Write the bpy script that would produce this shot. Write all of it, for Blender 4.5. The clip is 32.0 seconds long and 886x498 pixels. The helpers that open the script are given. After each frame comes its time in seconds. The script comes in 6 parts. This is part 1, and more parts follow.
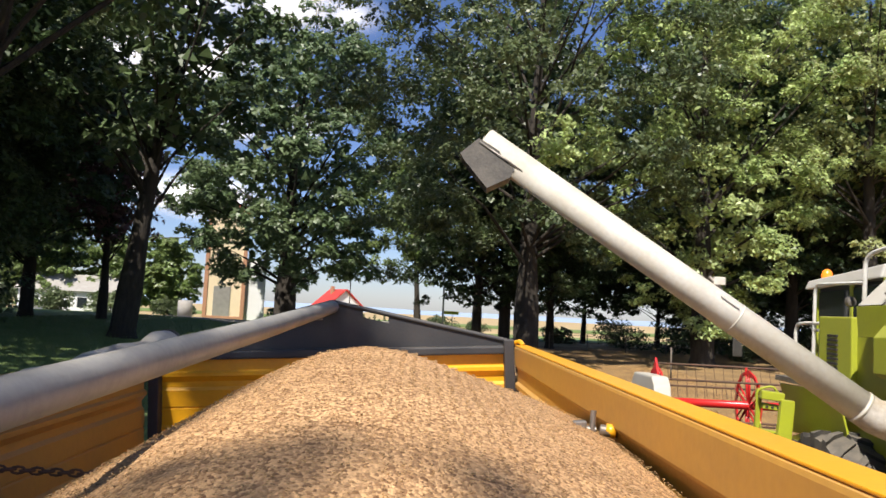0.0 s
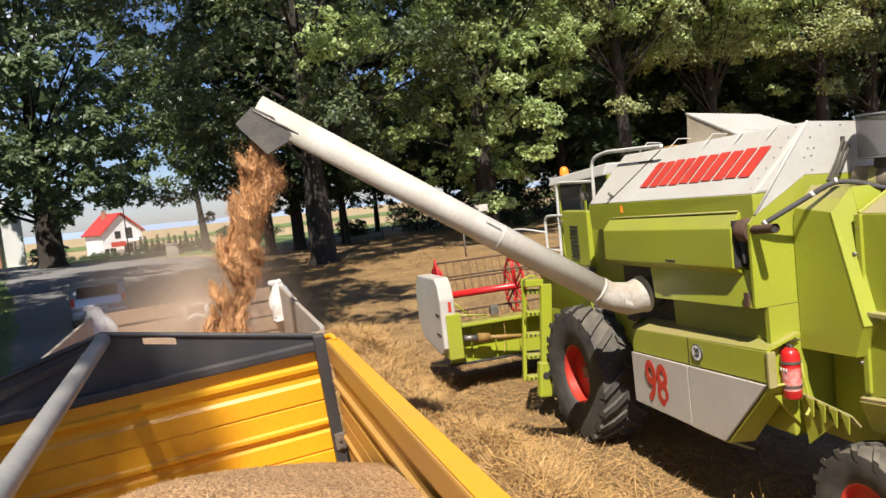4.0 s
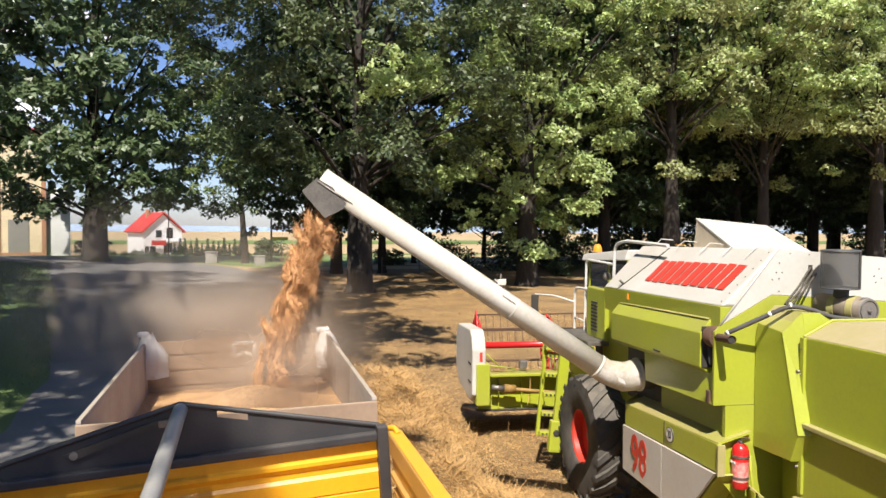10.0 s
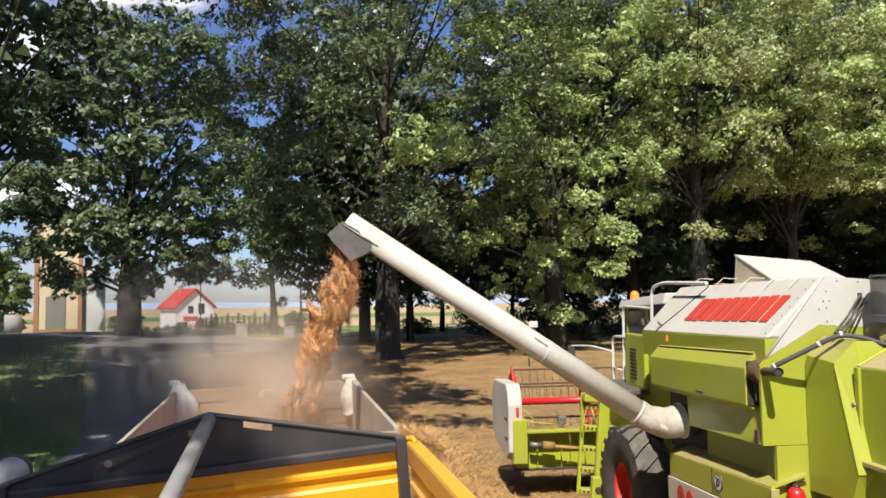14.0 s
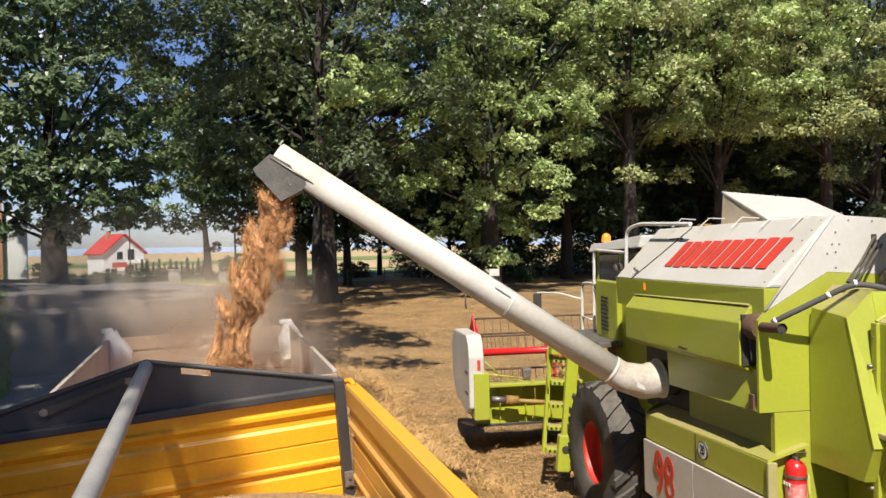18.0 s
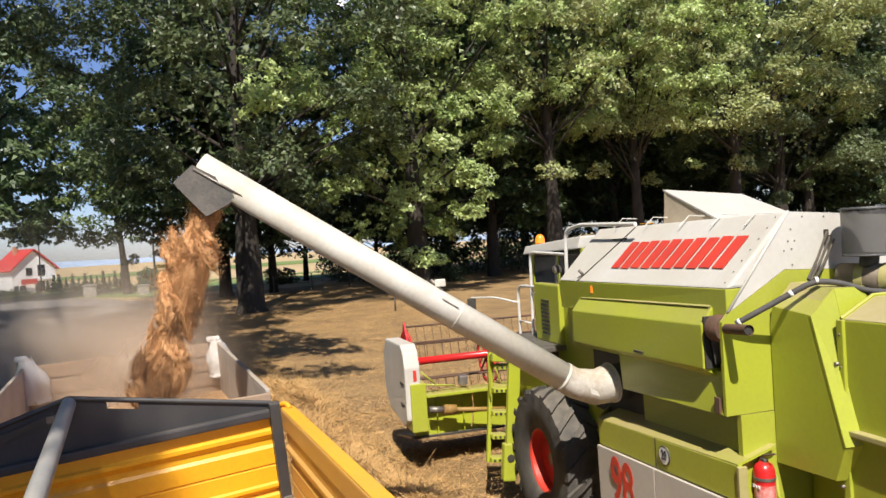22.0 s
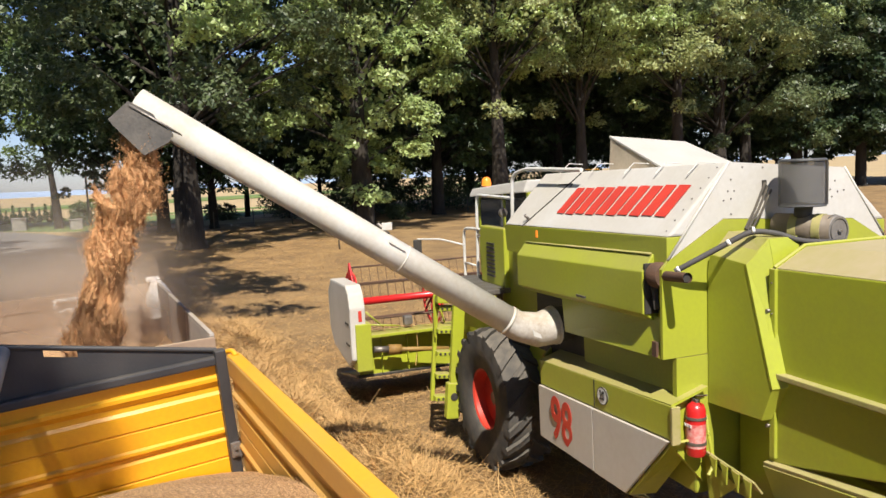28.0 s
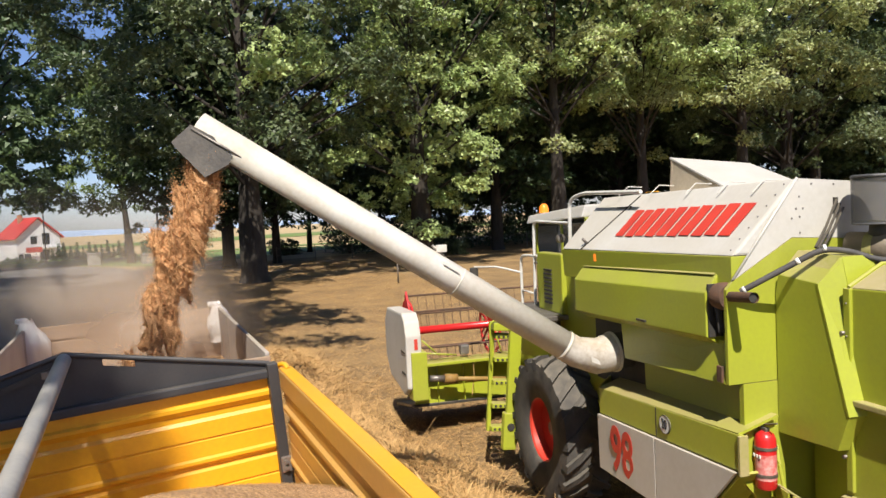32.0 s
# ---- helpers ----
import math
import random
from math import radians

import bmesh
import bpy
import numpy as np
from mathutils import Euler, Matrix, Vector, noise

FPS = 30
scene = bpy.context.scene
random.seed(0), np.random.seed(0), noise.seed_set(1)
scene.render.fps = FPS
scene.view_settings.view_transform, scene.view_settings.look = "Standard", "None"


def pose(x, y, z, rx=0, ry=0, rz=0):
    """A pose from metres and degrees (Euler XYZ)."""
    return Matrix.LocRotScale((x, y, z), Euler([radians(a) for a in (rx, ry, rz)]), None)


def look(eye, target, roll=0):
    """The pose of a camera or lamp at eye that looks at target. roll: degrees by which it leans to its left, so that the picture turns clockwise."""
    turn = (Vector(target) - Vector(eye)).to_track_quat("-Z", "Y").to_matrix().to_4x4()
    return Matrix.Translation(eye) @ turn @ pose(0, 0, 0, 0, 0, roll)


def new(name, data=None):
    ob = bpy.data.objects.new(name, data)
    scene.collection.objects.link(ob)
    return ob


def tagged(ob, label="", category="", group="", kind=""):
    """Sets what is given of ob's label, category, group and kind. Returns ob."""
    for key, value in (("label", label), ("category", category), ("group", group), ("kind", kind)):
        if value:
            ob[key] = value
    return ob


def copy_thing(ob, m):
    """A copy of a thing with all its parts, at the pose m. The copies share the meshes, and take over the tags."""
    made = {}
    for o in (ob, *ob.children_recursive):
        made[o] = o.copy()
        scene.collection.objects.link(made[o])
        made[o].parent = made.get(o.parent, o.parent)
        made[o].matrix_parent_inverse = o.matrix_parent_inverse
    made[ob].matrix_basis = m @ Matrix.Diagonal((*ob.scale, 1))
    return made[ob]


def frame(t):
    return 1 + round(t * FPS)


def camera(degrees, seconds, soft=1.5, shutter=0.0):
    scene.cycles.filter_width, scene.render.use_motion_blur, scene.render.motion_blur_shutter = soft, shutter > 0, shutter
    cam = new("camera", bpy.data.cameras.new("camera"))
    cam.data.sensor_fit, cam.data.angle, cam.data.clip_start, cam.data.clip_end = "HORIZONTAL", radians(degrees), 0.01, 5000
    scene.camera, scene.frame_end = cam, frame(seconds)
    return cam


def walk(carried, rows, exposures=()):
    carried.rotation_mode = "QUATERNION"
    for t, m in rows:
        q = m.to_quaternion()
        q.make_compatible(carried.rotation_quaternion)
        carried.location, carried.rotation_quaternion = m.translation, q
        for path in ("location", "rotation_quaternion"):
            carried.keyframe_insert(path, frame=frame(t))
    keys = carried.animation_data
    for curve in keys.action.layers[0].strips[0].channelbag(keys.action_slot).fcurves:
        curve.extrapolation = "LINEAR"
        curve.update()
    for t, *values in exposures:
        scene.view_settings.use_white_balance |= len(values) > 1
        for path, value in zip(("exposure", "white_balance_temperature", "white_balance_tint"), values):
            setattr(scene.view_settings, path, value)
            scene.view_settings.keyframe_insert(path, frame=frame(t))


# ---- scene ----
cam = camera(61.80, 32.0, shutter=0.12)
PATH = [
    (0, pose(0.623, -4.854, 2.749, 94.60, -2.92, -1.59)),
    (0.5, pose(0.601, -4.834, 2.800, 94.10, -2.17, -7.92)),
    (1, pose(0.577, -4.790, 3.179, 93.41, -2.20, -12.95)),
    (1.5, pose(0.555, -4.735, 3.216, 96.85, -2.00, -14.53)),
    (2, pose(0.553, -4.637, 3.175, 96.81, -2.71, -15.20)),
    (2.5, pose(0.577, -4.551, 3.143, 94.70, -2.47, -15.83)),
    (3, pose(0.664, -4.482, 3.158, 89.58, -0.45, -16.41)),
    (3.5, pose(0.680, -4.424, 3.244, 85.15, 6.59, -16.99)),
    (5.5, pose(0.529, -4.316, 3.452, 88.02, 2.04, -22.17)),
    (6, pose(0.461, -4.331, 3.451, 88.71, -0.95, -20.38)),
    (6.5, pose(0.406, -4.343, 3.453, 86.64, 1.31, -6.94)),
    (7, pose(0.394, -4.359, 3.498, 86.50, 2.71, -2.64)),
    (7.5, pose(0.381, -4.402, 3.532, 87.64, 1.52, -3.55)),
    (8, pose(0.396, -4.418, 3.575, 89.70, -0.71, -7.10)),
    (8.5, pose(0.399, -4.414, 3.642, 90.14, -1.11, -9.27)),
    (9, pose(0.398, -4.408, 3.706, 89.65, -0.99, -9.89)),
    (9.5, pose(0.402, -4.416, 3.747, 88.71, -0.94, -11.88)),
    (10, pose(0.408, -4.423, 3.785, 88.11, -0.35, -14.83)),
    (10.5, pose(0.384, -4.454, 3.811, 87.63, -0.20, -16.91)),
    (11, pose(0.383, -4.457, 3.823, 87.90, -0.43, -18.25)),
    (11.5, pose(0.398, -4.420, 3.804, 88.32, -0.91, -20.09)),
    (12, pose(0.411, -4.432, 3.732, 88.44, -0.70, -20.16)),
    (12.5, pose(0.415, -4.462, 3.593, 91.98, 1.71, -18.33)),
    (13, pose(0.423, -4.527, 3.503, 97.04, 3.00, -15.84)),
    (13.5, pose(0.428, -4.611, 3.459, 97.86, 3.39, -15.00)),
    (14, pose(0.439, -4.693, 3.439, 93.69, 0.82, -12.60)),
    (14.5, pose(0.453, -4.742, 3.439, 88.37, -1.05, -10.15)),
    (15, pose(0.458, -4.778, 3.447, 87.44, -1.44, -12.61)),
    (15.5, pose(0.457, -4.785, 3.455, 88.19, -0.71, -17.13)),
    (17.5, pose(0.430, -4.781, 3.451, 88.98, 0.78, -17.77)),
    (18, pose(0.428, -4.778, 3.455, 89.22, 1.25, -17.45)),
    (18.5, pose(0.437, -4.765, 3.452, 89.30, 1.54, -17.29)),
    (19, pose(0.440, -4.791, 3.467, 89.42, 2.24, -17.32)),
    (19.5, pose(0.447, -4.803, 3.470, 90.02, 3.23, -17.38)),
    (20, pose(0.440, -4.809, 3.479, 90.45, 3.68, -17.32)),
    (20.5, pose(0.446, -4.816, 3.499, 90.55, 4.13, -17.19)),
    (21, pose(0.428, -4.819, 3.518, 90.78, 4.87, -18.81)),
    (21.5, pose(0.409, -4.793, 3.528, 90.72, 4.74, -21.04)),
    (22, pose(0.403, -4.762, 3.556, 88.95, 3.57, -23.17)),
    (22.5, pose(0.396, -4.748, 3.594, 86.95, 3.54, -25.31)),
    (23, pose(0.404, -4.718, 3.623, 86.34, 3.54, -25.53)),
    (23.5, pose(0.405, -4.703, 3.646, 85.81, 3.66, -25.64)),
    (24, pose(0.391, -4.702, 3.652, 85.34, 3.26, -25.92)),
    (24.5, pose(0.403, -4.699, 3.656, 85.20, 3.16, -26.10)),
    (25, pose(0.408, -4.687, 3.659, 85.01, 3.08, -26.32)),
    (25.5, pose(0.415, -4.688, 3.652, 84.78, 2.94, -26.52)),
    (27.5, pose(0.411, -4.690, 3.640, 83.68, 2.67, -27.40)),
    (28, pose(0.394, -4.698, 3.618, 83.87, 2.62, -27.46)),
    (28.5, pose(0.362, -4.709, 3.602, 85.91, 2.98, -25.80)),
    (29, pose(0.338, -4.696, 3.580, 87.54, 3.28, -24.79)),
    (29.5, pose(0.336, -4.677, 3.554, 87.70, 3.55, -24.06)),
    (30, pose(0.363, -4.686, 3.524, 87.32, 3.63, -23.27)),
    (30.5, pose(0.400, -4.701, 3.503, 86.84, 3.52, -22.57)),
    (31, pose(0.432, -4.708, 3.486, 86.72, 3.36, -22.44)),
    (31.5, pose(0.450, -4.698, 3.478, 86.81, 3.11, -22.55)),
    (32, pose(0.444, -4.692, 3.470, 86.97, 2.82, -22.85)),
]
walk(cam, PATH, [(0.0, 0.66), (1.0, 0.58), (2.0, 0.56), (5.5, 0.66), (7.5, 0.90), (9.5, 0.83), (12.0, 0.76), (13.0, 0.63), (15.0, 0.62), (19.0, 0.62), (24.0, 0.66), (30.0, 0.62), (32.0, 0.62)])


# ---- light ----
SUN = Vector((-0.28, -0.71, 1.0)).normalized()
world = bpy.data.worlds.new("sky")
scene.world = world
world.use_nodes = True
wn = world.node_tree
sky = wn.nodes.new("ShaderNodeTexSky")
sky.sky_type, sky.sun_disc = "NISHITA", False
sky.sun_elevation, sky.sun_rotation = math.asin(SUN.z), math.atan2(SUN.x, SUN.y)
sky.air_density, sky.dust_density, sky.ozone_density = 1.0, 0.3, 1.6
tint = wn.nodes.new("ShaderNodeMix")
tint.data_type, tint.blend_type = "RGBA", "MULTIPLY"
tint.inputs[0].default_value, tint.inputs[7].default_value = 1.0, (0.82, 0.89, 1.20, 1)
wn.links.new(sky.outputs[0], tint.inputs[6])
wn.links.new(tint.outputs[2], wn.nodes["Background"].inputs[0])
wn.nodes["Background"].inputs[1].default_value = 0.068
sun = new("sun", bpy.data.lights.new("sun", "SUN"))
sun.data.energy, sun.data.angle, sun.data.color = 5.0, radians(0.5), (1.0, 0.94, 0.85)
sun.matrix_world = look(SUN * 60, (0, 0, 0))


# ---- materials ----
def mat(name, c1, c2=None, rough=0.6, metal=0.0, scale=3.0, fine=40.0, bump=0.15, bump_scale=None, dust=0.0, dust_col=(0.42, 0.33, 0.2), random_amount=0.0, stretch=None, bump_dist=0.02, spec=None):
    """A painted or natural surface: two colours mixed by broad and fine noise, dust from above, fine relief."""
    m = bpy.data.materials.new(name)
    m.use_nodes = True
    nt = m.node_tree
    b = nt.nodes["Principled BSDF"]
    n, l = nt.nodes.new, nt.links.new
    c2 = c2 or tuple(0.72 * v for v in c1)
    tc = n("ShaderNodeTexCoord")
    src = tc.outputs["Object"]
    if stretch:
        mp = n("ShaderNodeMapping")
        mp.inputs["Scale"].default_value = stretch
        l(src, mp.inputs[0])
        src = mp.outputs[0]
    a = n("ShaderNodeTexNoise")
    a.inputs["Scale"].default_value, a.inputs["Detail"].default_value = scale, 5
    f = n("ShaderNodeTexNoise")
    f.inputs["Scale"].default_value, f.inputs["Detail"].default_value = fine, 3
    l(src, a.inputs["Vector"]), l(src, f.inputs["Vector"])
    mx = n("ShaderNodeMath")
    mx.operation = "MULTIPLY_ADD"
    l(f.outputs[0], mx.inputs[0])
    mx.inputs[1].default_value = 0.5
    l(a.outputs[0], mx.inputs[2])
    rm = n("ShaderNodeMapRange")
    rm.inputs[1].default_value, rm.inputs[2].default_value = 0.5, 1.0
    l(mx.outputs[0], rm.inputs[0])
    mix = n("ShaderNodeMix")
    mix.data_type = "RGBA"
    l(rm.outputs[0], mix.inputs[0])
    mix.inputs[6].default_value, mix.inputs[7].default_value = (*c1, 1), (*c2, 1)
    col = mix.outputs[2]
    if random_amount:
        oi = n("ShaderNodeObjectInfo")
        gi = n("ShaderNodeNewGeometry")
        ad = n("ShaderNodeMath")
        ad.operation = "ADD"
        l(oi.outputs["Random"], ad.inputs[0]), l(gi.outputs["Random Per Island"], ad.inputs[1])
        mr = n("ShaderNodeMapRange")
        mr.inputs[2].default_value = 2.0
        mr.inputs[3].default_value, mr.inputs[4].default_value = 1 - random_amount, 1 + random_amount
        l(ad.outputs[0], mr.inputs[0])
        hs = n("ShaderNodeHueSaturation")
        l(mr.outputs[0], hs.inputs["Value"]), l(col, hs.inputs["Color"])
        col = hs.outputs[0]
    if dust:
        ge = n("ShaderNodeNewGeometry")
        sp = n("ShaderNodeSeparateXYZ")
        l(ge.outputs["Normal"], sp.inputs[0])
        up = n("ShaderNodeMapRange")
        up.inputs[1].default_value, up.inputs[2].default_value = 0.25, 0.95
        up.inputs[4].default_value = 1.0
        l(sp.outputs[2], up.inputs[0])
        d1 = n("ShaderNodeMath")
        d1.operation = "MULTIPLY_ADD"
        l(up.outputs[0], d1.inputs[0])
        d1.inputs[1].default_value, d1.inputs[2].default_value = dust, dust * 0.22
        d2 = n("ShaderNodeMath")
        d2.operation, d2.use_clamp = "MULTIPLY", True
        l(d1.outputs[0], d2.inputs[0])
        dr = n("ShaderNodeMapRange")
        dr.inputs[1].default_value, dr.inputs[2].default_value, dr.inputs[3].default_value, dr.inputs[4].default_value = 0.3, 0.7, 0.35, 1.3
        l(a.outputs[0], dr.inputs[0]), l(dr.outputs[0], d2.inputs[1])
        dm = n("ShaderNodeMix")
        dm.data_type = "RGBA"
        l(d2.outputs[0], dm.inputs[0]), l(col, dm.inputs[6])
        dm.inputs[7].default_value = (*dust_col, 1)
        col = dm.outputs[2]
    l(col, b.inputs["Base Color"])
    b.inputs["Roughness"].default_value, b.inputs["Metallic"].default_value = rough, metal
    if spec is not None:
        b.inputs["Specular IOR Level"].default_value = spec
    if bump:
        bf = f
        if bump_scale:
            bf = n("ShaderNodeTexNoise")
            bf.inputs["Scale"].default_value, bf.inputs["Detail"].default_value = bump_scale, 4
            l(src, bf.inputs["Vector"])
        bp = n("ShaderNodeBump")
        bp.inputs["Strength"].default_value, bp.inputs["Distance"].default_value = bump, bump_dist
        l(bf.outputs[0], bp.inputs["Height"]), l(bp.outputs[0], b.inputs["Normal"])
    return m


def leaf_mat(name, c1, c2):
    m = mat(name, c1, c2, rough=0.42, scale=0.35, fine=3.0, bump=0, random_amount=0.6, spec=0.5)
    b = m.node_tree.nodes["Principled BSDF"]
    out = m.node_tree.nodes["Material Output"]
    tr = m.node_tree.nodes.new("ShaderNodeBsdfTranslucent")
    hs = m.node_tree.nodes.new("ShaderNodeHueSaturation")
    hs.inputs["Value"].default_value, hs.inputs["Saturation"].default_value = 1.6, 1.05
    m.node_tree.links.new(b.inputs["Base Color"].links[0].from_socket, hs.inputs["Color"])
    m.node_tree.links.new(hs.outputs[0], tr.inputs["Color"])
    mx = m.node_tree.nodes.new("ShaderNodeMixShader")
    mx.inputs[0].default_value = 0.25
    m.node_tree.links.new(b.outputs[0], mx.inputs[1])
    m.node_tree.links.new(tr.outputs[0], mx.inputs[2])
    m.node_tree.links.new(mx.outputs[0], out.inputs["Surface"])
    return m


def glow_mat(name, col, strength):
    m = mat(name, col, rough=0.3, bump=0)
    b = m.node_tree.nodes["Principled BSDF"]
    b.inputs["Emission Color"].default_value, b.inputs["Emission Strength"].default_value = (*col, 1), strength
    return m


GREEN = mat("green_paint", (0.385, 0.435, 0.022), (0.32, 0.35, 0.03), rough=0.33, scale=0.9, fine=30, bump=0.02, dust=0.5, dust_col=(0.38, 0.29, 0.16))
WHITE = mat("white_paint", (0.59, 0.57, 0.53), (0.50, 0.475, 0.425), rough=0.42, scale=1.6, fine=24, bump=0.04, dust=0.3, dust_col=(0.5, 0.43, 0.32))
LEDGE = mat("dusty_ledge", (0.40, 0.33, 0.16), (0.30, 0.29, 0.07), rough=0.7, scale=3, fine=30, bump=0.1)
RED = mat("red_paint", (0.62, 0.055, 0.03), (0.5, 0.045, 0.03), rough=0.45, scale=4, fine=60, bump=0.05)
BRIGHT_RED = mat("red_enamel", (0.62, 0.02, 0.02), (0.5, 0.02, 0.02), rough=0.3, scale=5, fine=60, bump=0.03)
PIPE = mat("worn_white_paint", (0.66, 0.63, 0.57), (0.52, 0.47, 0.39), rough=0.45, scale=2.2, fine=26, bump=0.06, dust=0.25)
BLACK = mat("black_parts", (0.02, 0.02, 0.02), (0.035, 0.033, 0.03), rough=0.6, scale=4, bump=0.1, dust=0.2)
RUBBER = mat("tyre_rubber", (0.035, 0.035, 0.036), (0.07, 0.062, 0.052), rough=0.85, scale=5, fine=50, bump=0.2, dust=0.55, dust_col=(0.2, 0.17, 0.13))
STEEL = mat("bare_steel", (0.30, 0.28, 0.26), (0.18, 0.15, 0.12), rough=0.5, metal=0.7, scale=6, fine=60, bump=0.1)
RUST = mat("rusty_steel", (0.14, 0.07, 0.04), (0.07, 0.045, 0.03), rough=0.8, scale=9, fine=70, bump=0.25)
RAILING = mat("railing_white", (0.74, 0.73, 0.70), (0.6, 0.57, 0.5), rough=0.4, scale=6, fine=50, bump=0.05)
GREYHOSE = mat("grey_hose", (0.085, 0.078, 0.072), (0.055, 0.05, 0.047), rough=0.7, scale=10, fine=80, bump=0.1)
ELBOW = mat("scuffed_elbow_paint", (0.58, 0.55, 0.50), (0.30, 0.25, 0.20), rough=0.55, scale=4.5, fine=30, bump=0.1, dust=0.35)
SPOUTMAT = mat("spout_rubber", (0.060, 0.057, 0.054), (0.115, 0.105, 0.095), rough=0.7, scale=5, fine=40, bump=0.2, dust=0.22)
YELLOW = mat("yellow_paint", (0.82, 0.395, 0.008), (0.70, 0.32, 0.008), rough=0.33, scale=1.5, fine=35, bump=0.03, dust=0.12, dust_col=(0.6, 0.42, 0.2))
# Duller yellow carries wall dust and the dimmer light on the sides
YELLOWDULL = mat("dusty_shaded_yellow", (0.58, 0.31, 0.055), (0.47, 0.25, 0.055), rough=0.5, scale=1.2, fine=30, bump=0.05, dust=0.2)
ANTHRACITE = mat("anthracite_paint", (0.020, 0.021, 0.025), (0.034, 0.033, 0.035), rough=0.55, scale=3, fine=60, bump=0.05, dust=0.14, dust_col=(0.3, 0.25, 0.19))
GREYTUBE = mat("grey_tube", (0.20, 0.205, 0.21), (0.31, 0.30, 0.285), rough=0.45, scale=4, fine=40, bump=0.08, dust=0.35, dust_col=(0.42, 0.38, 0.32))
TARP = mat("grey_tarpaulin", (0.46, 0.45, 0.43), (0.34, 0.335, 0.32), rough=0.65, scale=5, fine=30, bump=0.35, bump_scale=9, dust=0.3, bump_dist=0.04)
def grain_mat(name, lo, hi, size, bump):
    """Wheat: every kernel a cell of its own shade, with broad darker drifts."""
    m = mat(name, (1, 1, 1), (0.72, 0.70, 0.68), rough=0.75, scale=2.5, fine=30, bump=0)
    nt = m.node_tree
    n, l = nt.nodes.new, nt.links.new
    b = nt.nodes["Principled BSDF"]
    tc, vo, ra, mu, bp = n("ShaderNodeTexCoord"), n("ShaderNodeTexVoronoi"), n("ShaderNodeValToRGB"), n("ShaderNodeMix"), n("ShaderNodeBump")
    mp = n("ShaderNodeMapping")
    mp.inputs["Scale"].default_value = (1.0, 0.62, 1.0)
    l(tc.outputs["Object"], mp.inputs[0]), l(mp.outputs[0], vo.inputs["Vector"])
    vo.inputs["Scale"].default_value = 1 / size
    sp = n("ShaderNodeSeparateColor")
    l(vo.outputs["Color"], sp.inputs[0]), l(sp.outputs[0], ra.inputs[0])
    ra.color_ramp.elements[0].color, ra.color_ramp.elements[1].color = (*lo, 1), (*hi, 1)
    mu.data_type, mu.blend_type = "RGBA", "MULTIPLY"
    mu.inputs[0].default_value = 1.0
    l(ra.outputs[0], mu.inputs[6]), l(b.inputs["Base Color"].links[0].from_socket, mu.inputs[7])
    l(mu.outputs[2], b.inputs["Base Color"])
    bp.inputs["Strength"].default_value, bp.inputs["Distance"].default_value, bp.invert = bump, size, True
    l(vo.outputs["Distance"], bp.inputs["Height"]), l(bp.outputs[0], b.inputs["Normal"])
    return m


GRAIN = grain_mat("wheat_grain", (0.24, 0.12, 0.05), (0.80, 0.50, 0.25), 0.0058, 0.6)
SIGN_WHITE = mat("sign_white", (0.8, 0.8, 0.78), (0.72, 0.71, 0.68), rough=0.5, scale=6, bump=0)
SIGN_BLACK = mat("sign_black", (0.012, 0.012, 0.012), (0.02, 0.02, 0.02), rough=0.8, scale=6, bump=0)
KERNEL = mat("wheat_kernels", (0.70, 0.45, 0.215), (0.48, 0.27, 0.11), rough=0.5, scale=4, fine=60, bump=0, random_amount=0.6)
FALLING = grain_mat("falling_wheat", (0.53, 0.275, 0.115), (0.76, 0.42, 0.185), 0.011, 0.4)

STRAW = mat("straw_stubble", (0.34, 0.215, 0.088), (0.165, 0.10, 0.045), rough=0.9, scale=0.7, fine=11, bump=1.0, bump_scale=16, bump_dist=0.06)
STALK = mat("straw_stalks", (0.46, 0.285, 0.11), (0.29, 0.165, 0.06), rough=0.7, scale=0.8, fine=9, bump=0, random_amount=0.75)
ASPHALT = mat("asphalt", (0.24, 0.225, 0.21), (0.17, 0.16, 0.15), rough=0.85, scale=0.5, fine=30, bump=0.4, bump_scale=60, bump_dist=0.01)
GRASS = mat("mown_grass", (0.115, 0.185, 0.046), (0.18, 0.225, 0.07), rough=0.9, scale=0.6, fine=9, bump=0.8, bump_scale=30, bump_dist=0.04)
BLADES = mat("grass_blades", (0.13, 0.22, 0.05), (0.20, 0.265, 0.08), rough=0.6, scale=0.7, fine=6, bump=0, random_amount=0.35)
FIELD = mat("ripe_field", (0.45, 0.33, 0.16), (0.36, 0.26, 0.13), rough=0.95, scale=0.06, fine=1.2, bump=0.4, bump_scale=3, bump_dist=0.1)
GREENFIELD = mat("green_crop", (0.11, 0.17, 0.035), (0.16, 0.20, 0.06), rough=0.95, scale=0.1, fine=1.5, bump=0.4, bump_scale=3, bump_dist=0.1)
# Distance haze is painted on as a blue base colour
FARLAND = mat("hazy_hills", (0.24, 0.31, 0.42), (0.27, 0.34, 0.44), rough=1.0, scale=0.004, fine=0.02, bump=0)
BARK = mat("bark", (0.055, 0.044, 0.033), (0.024, 0.02, 0.016), rough=0.95, scale=2.2, fine=14, bump=1.0, bump_scale=7, stretch=(3, 3, 0.7), bump_dist=0.06)
# Leaf tones carry sun and shade too: dim lime, brightened front row
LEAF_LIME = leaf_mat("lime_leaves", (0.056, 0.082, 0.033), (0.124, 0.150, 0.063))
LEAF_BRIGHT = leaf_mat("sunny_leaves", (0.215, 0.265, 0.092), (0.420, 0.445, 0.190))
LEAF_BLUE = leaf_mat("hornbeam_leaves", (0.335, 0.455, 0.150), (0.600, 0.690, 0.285))
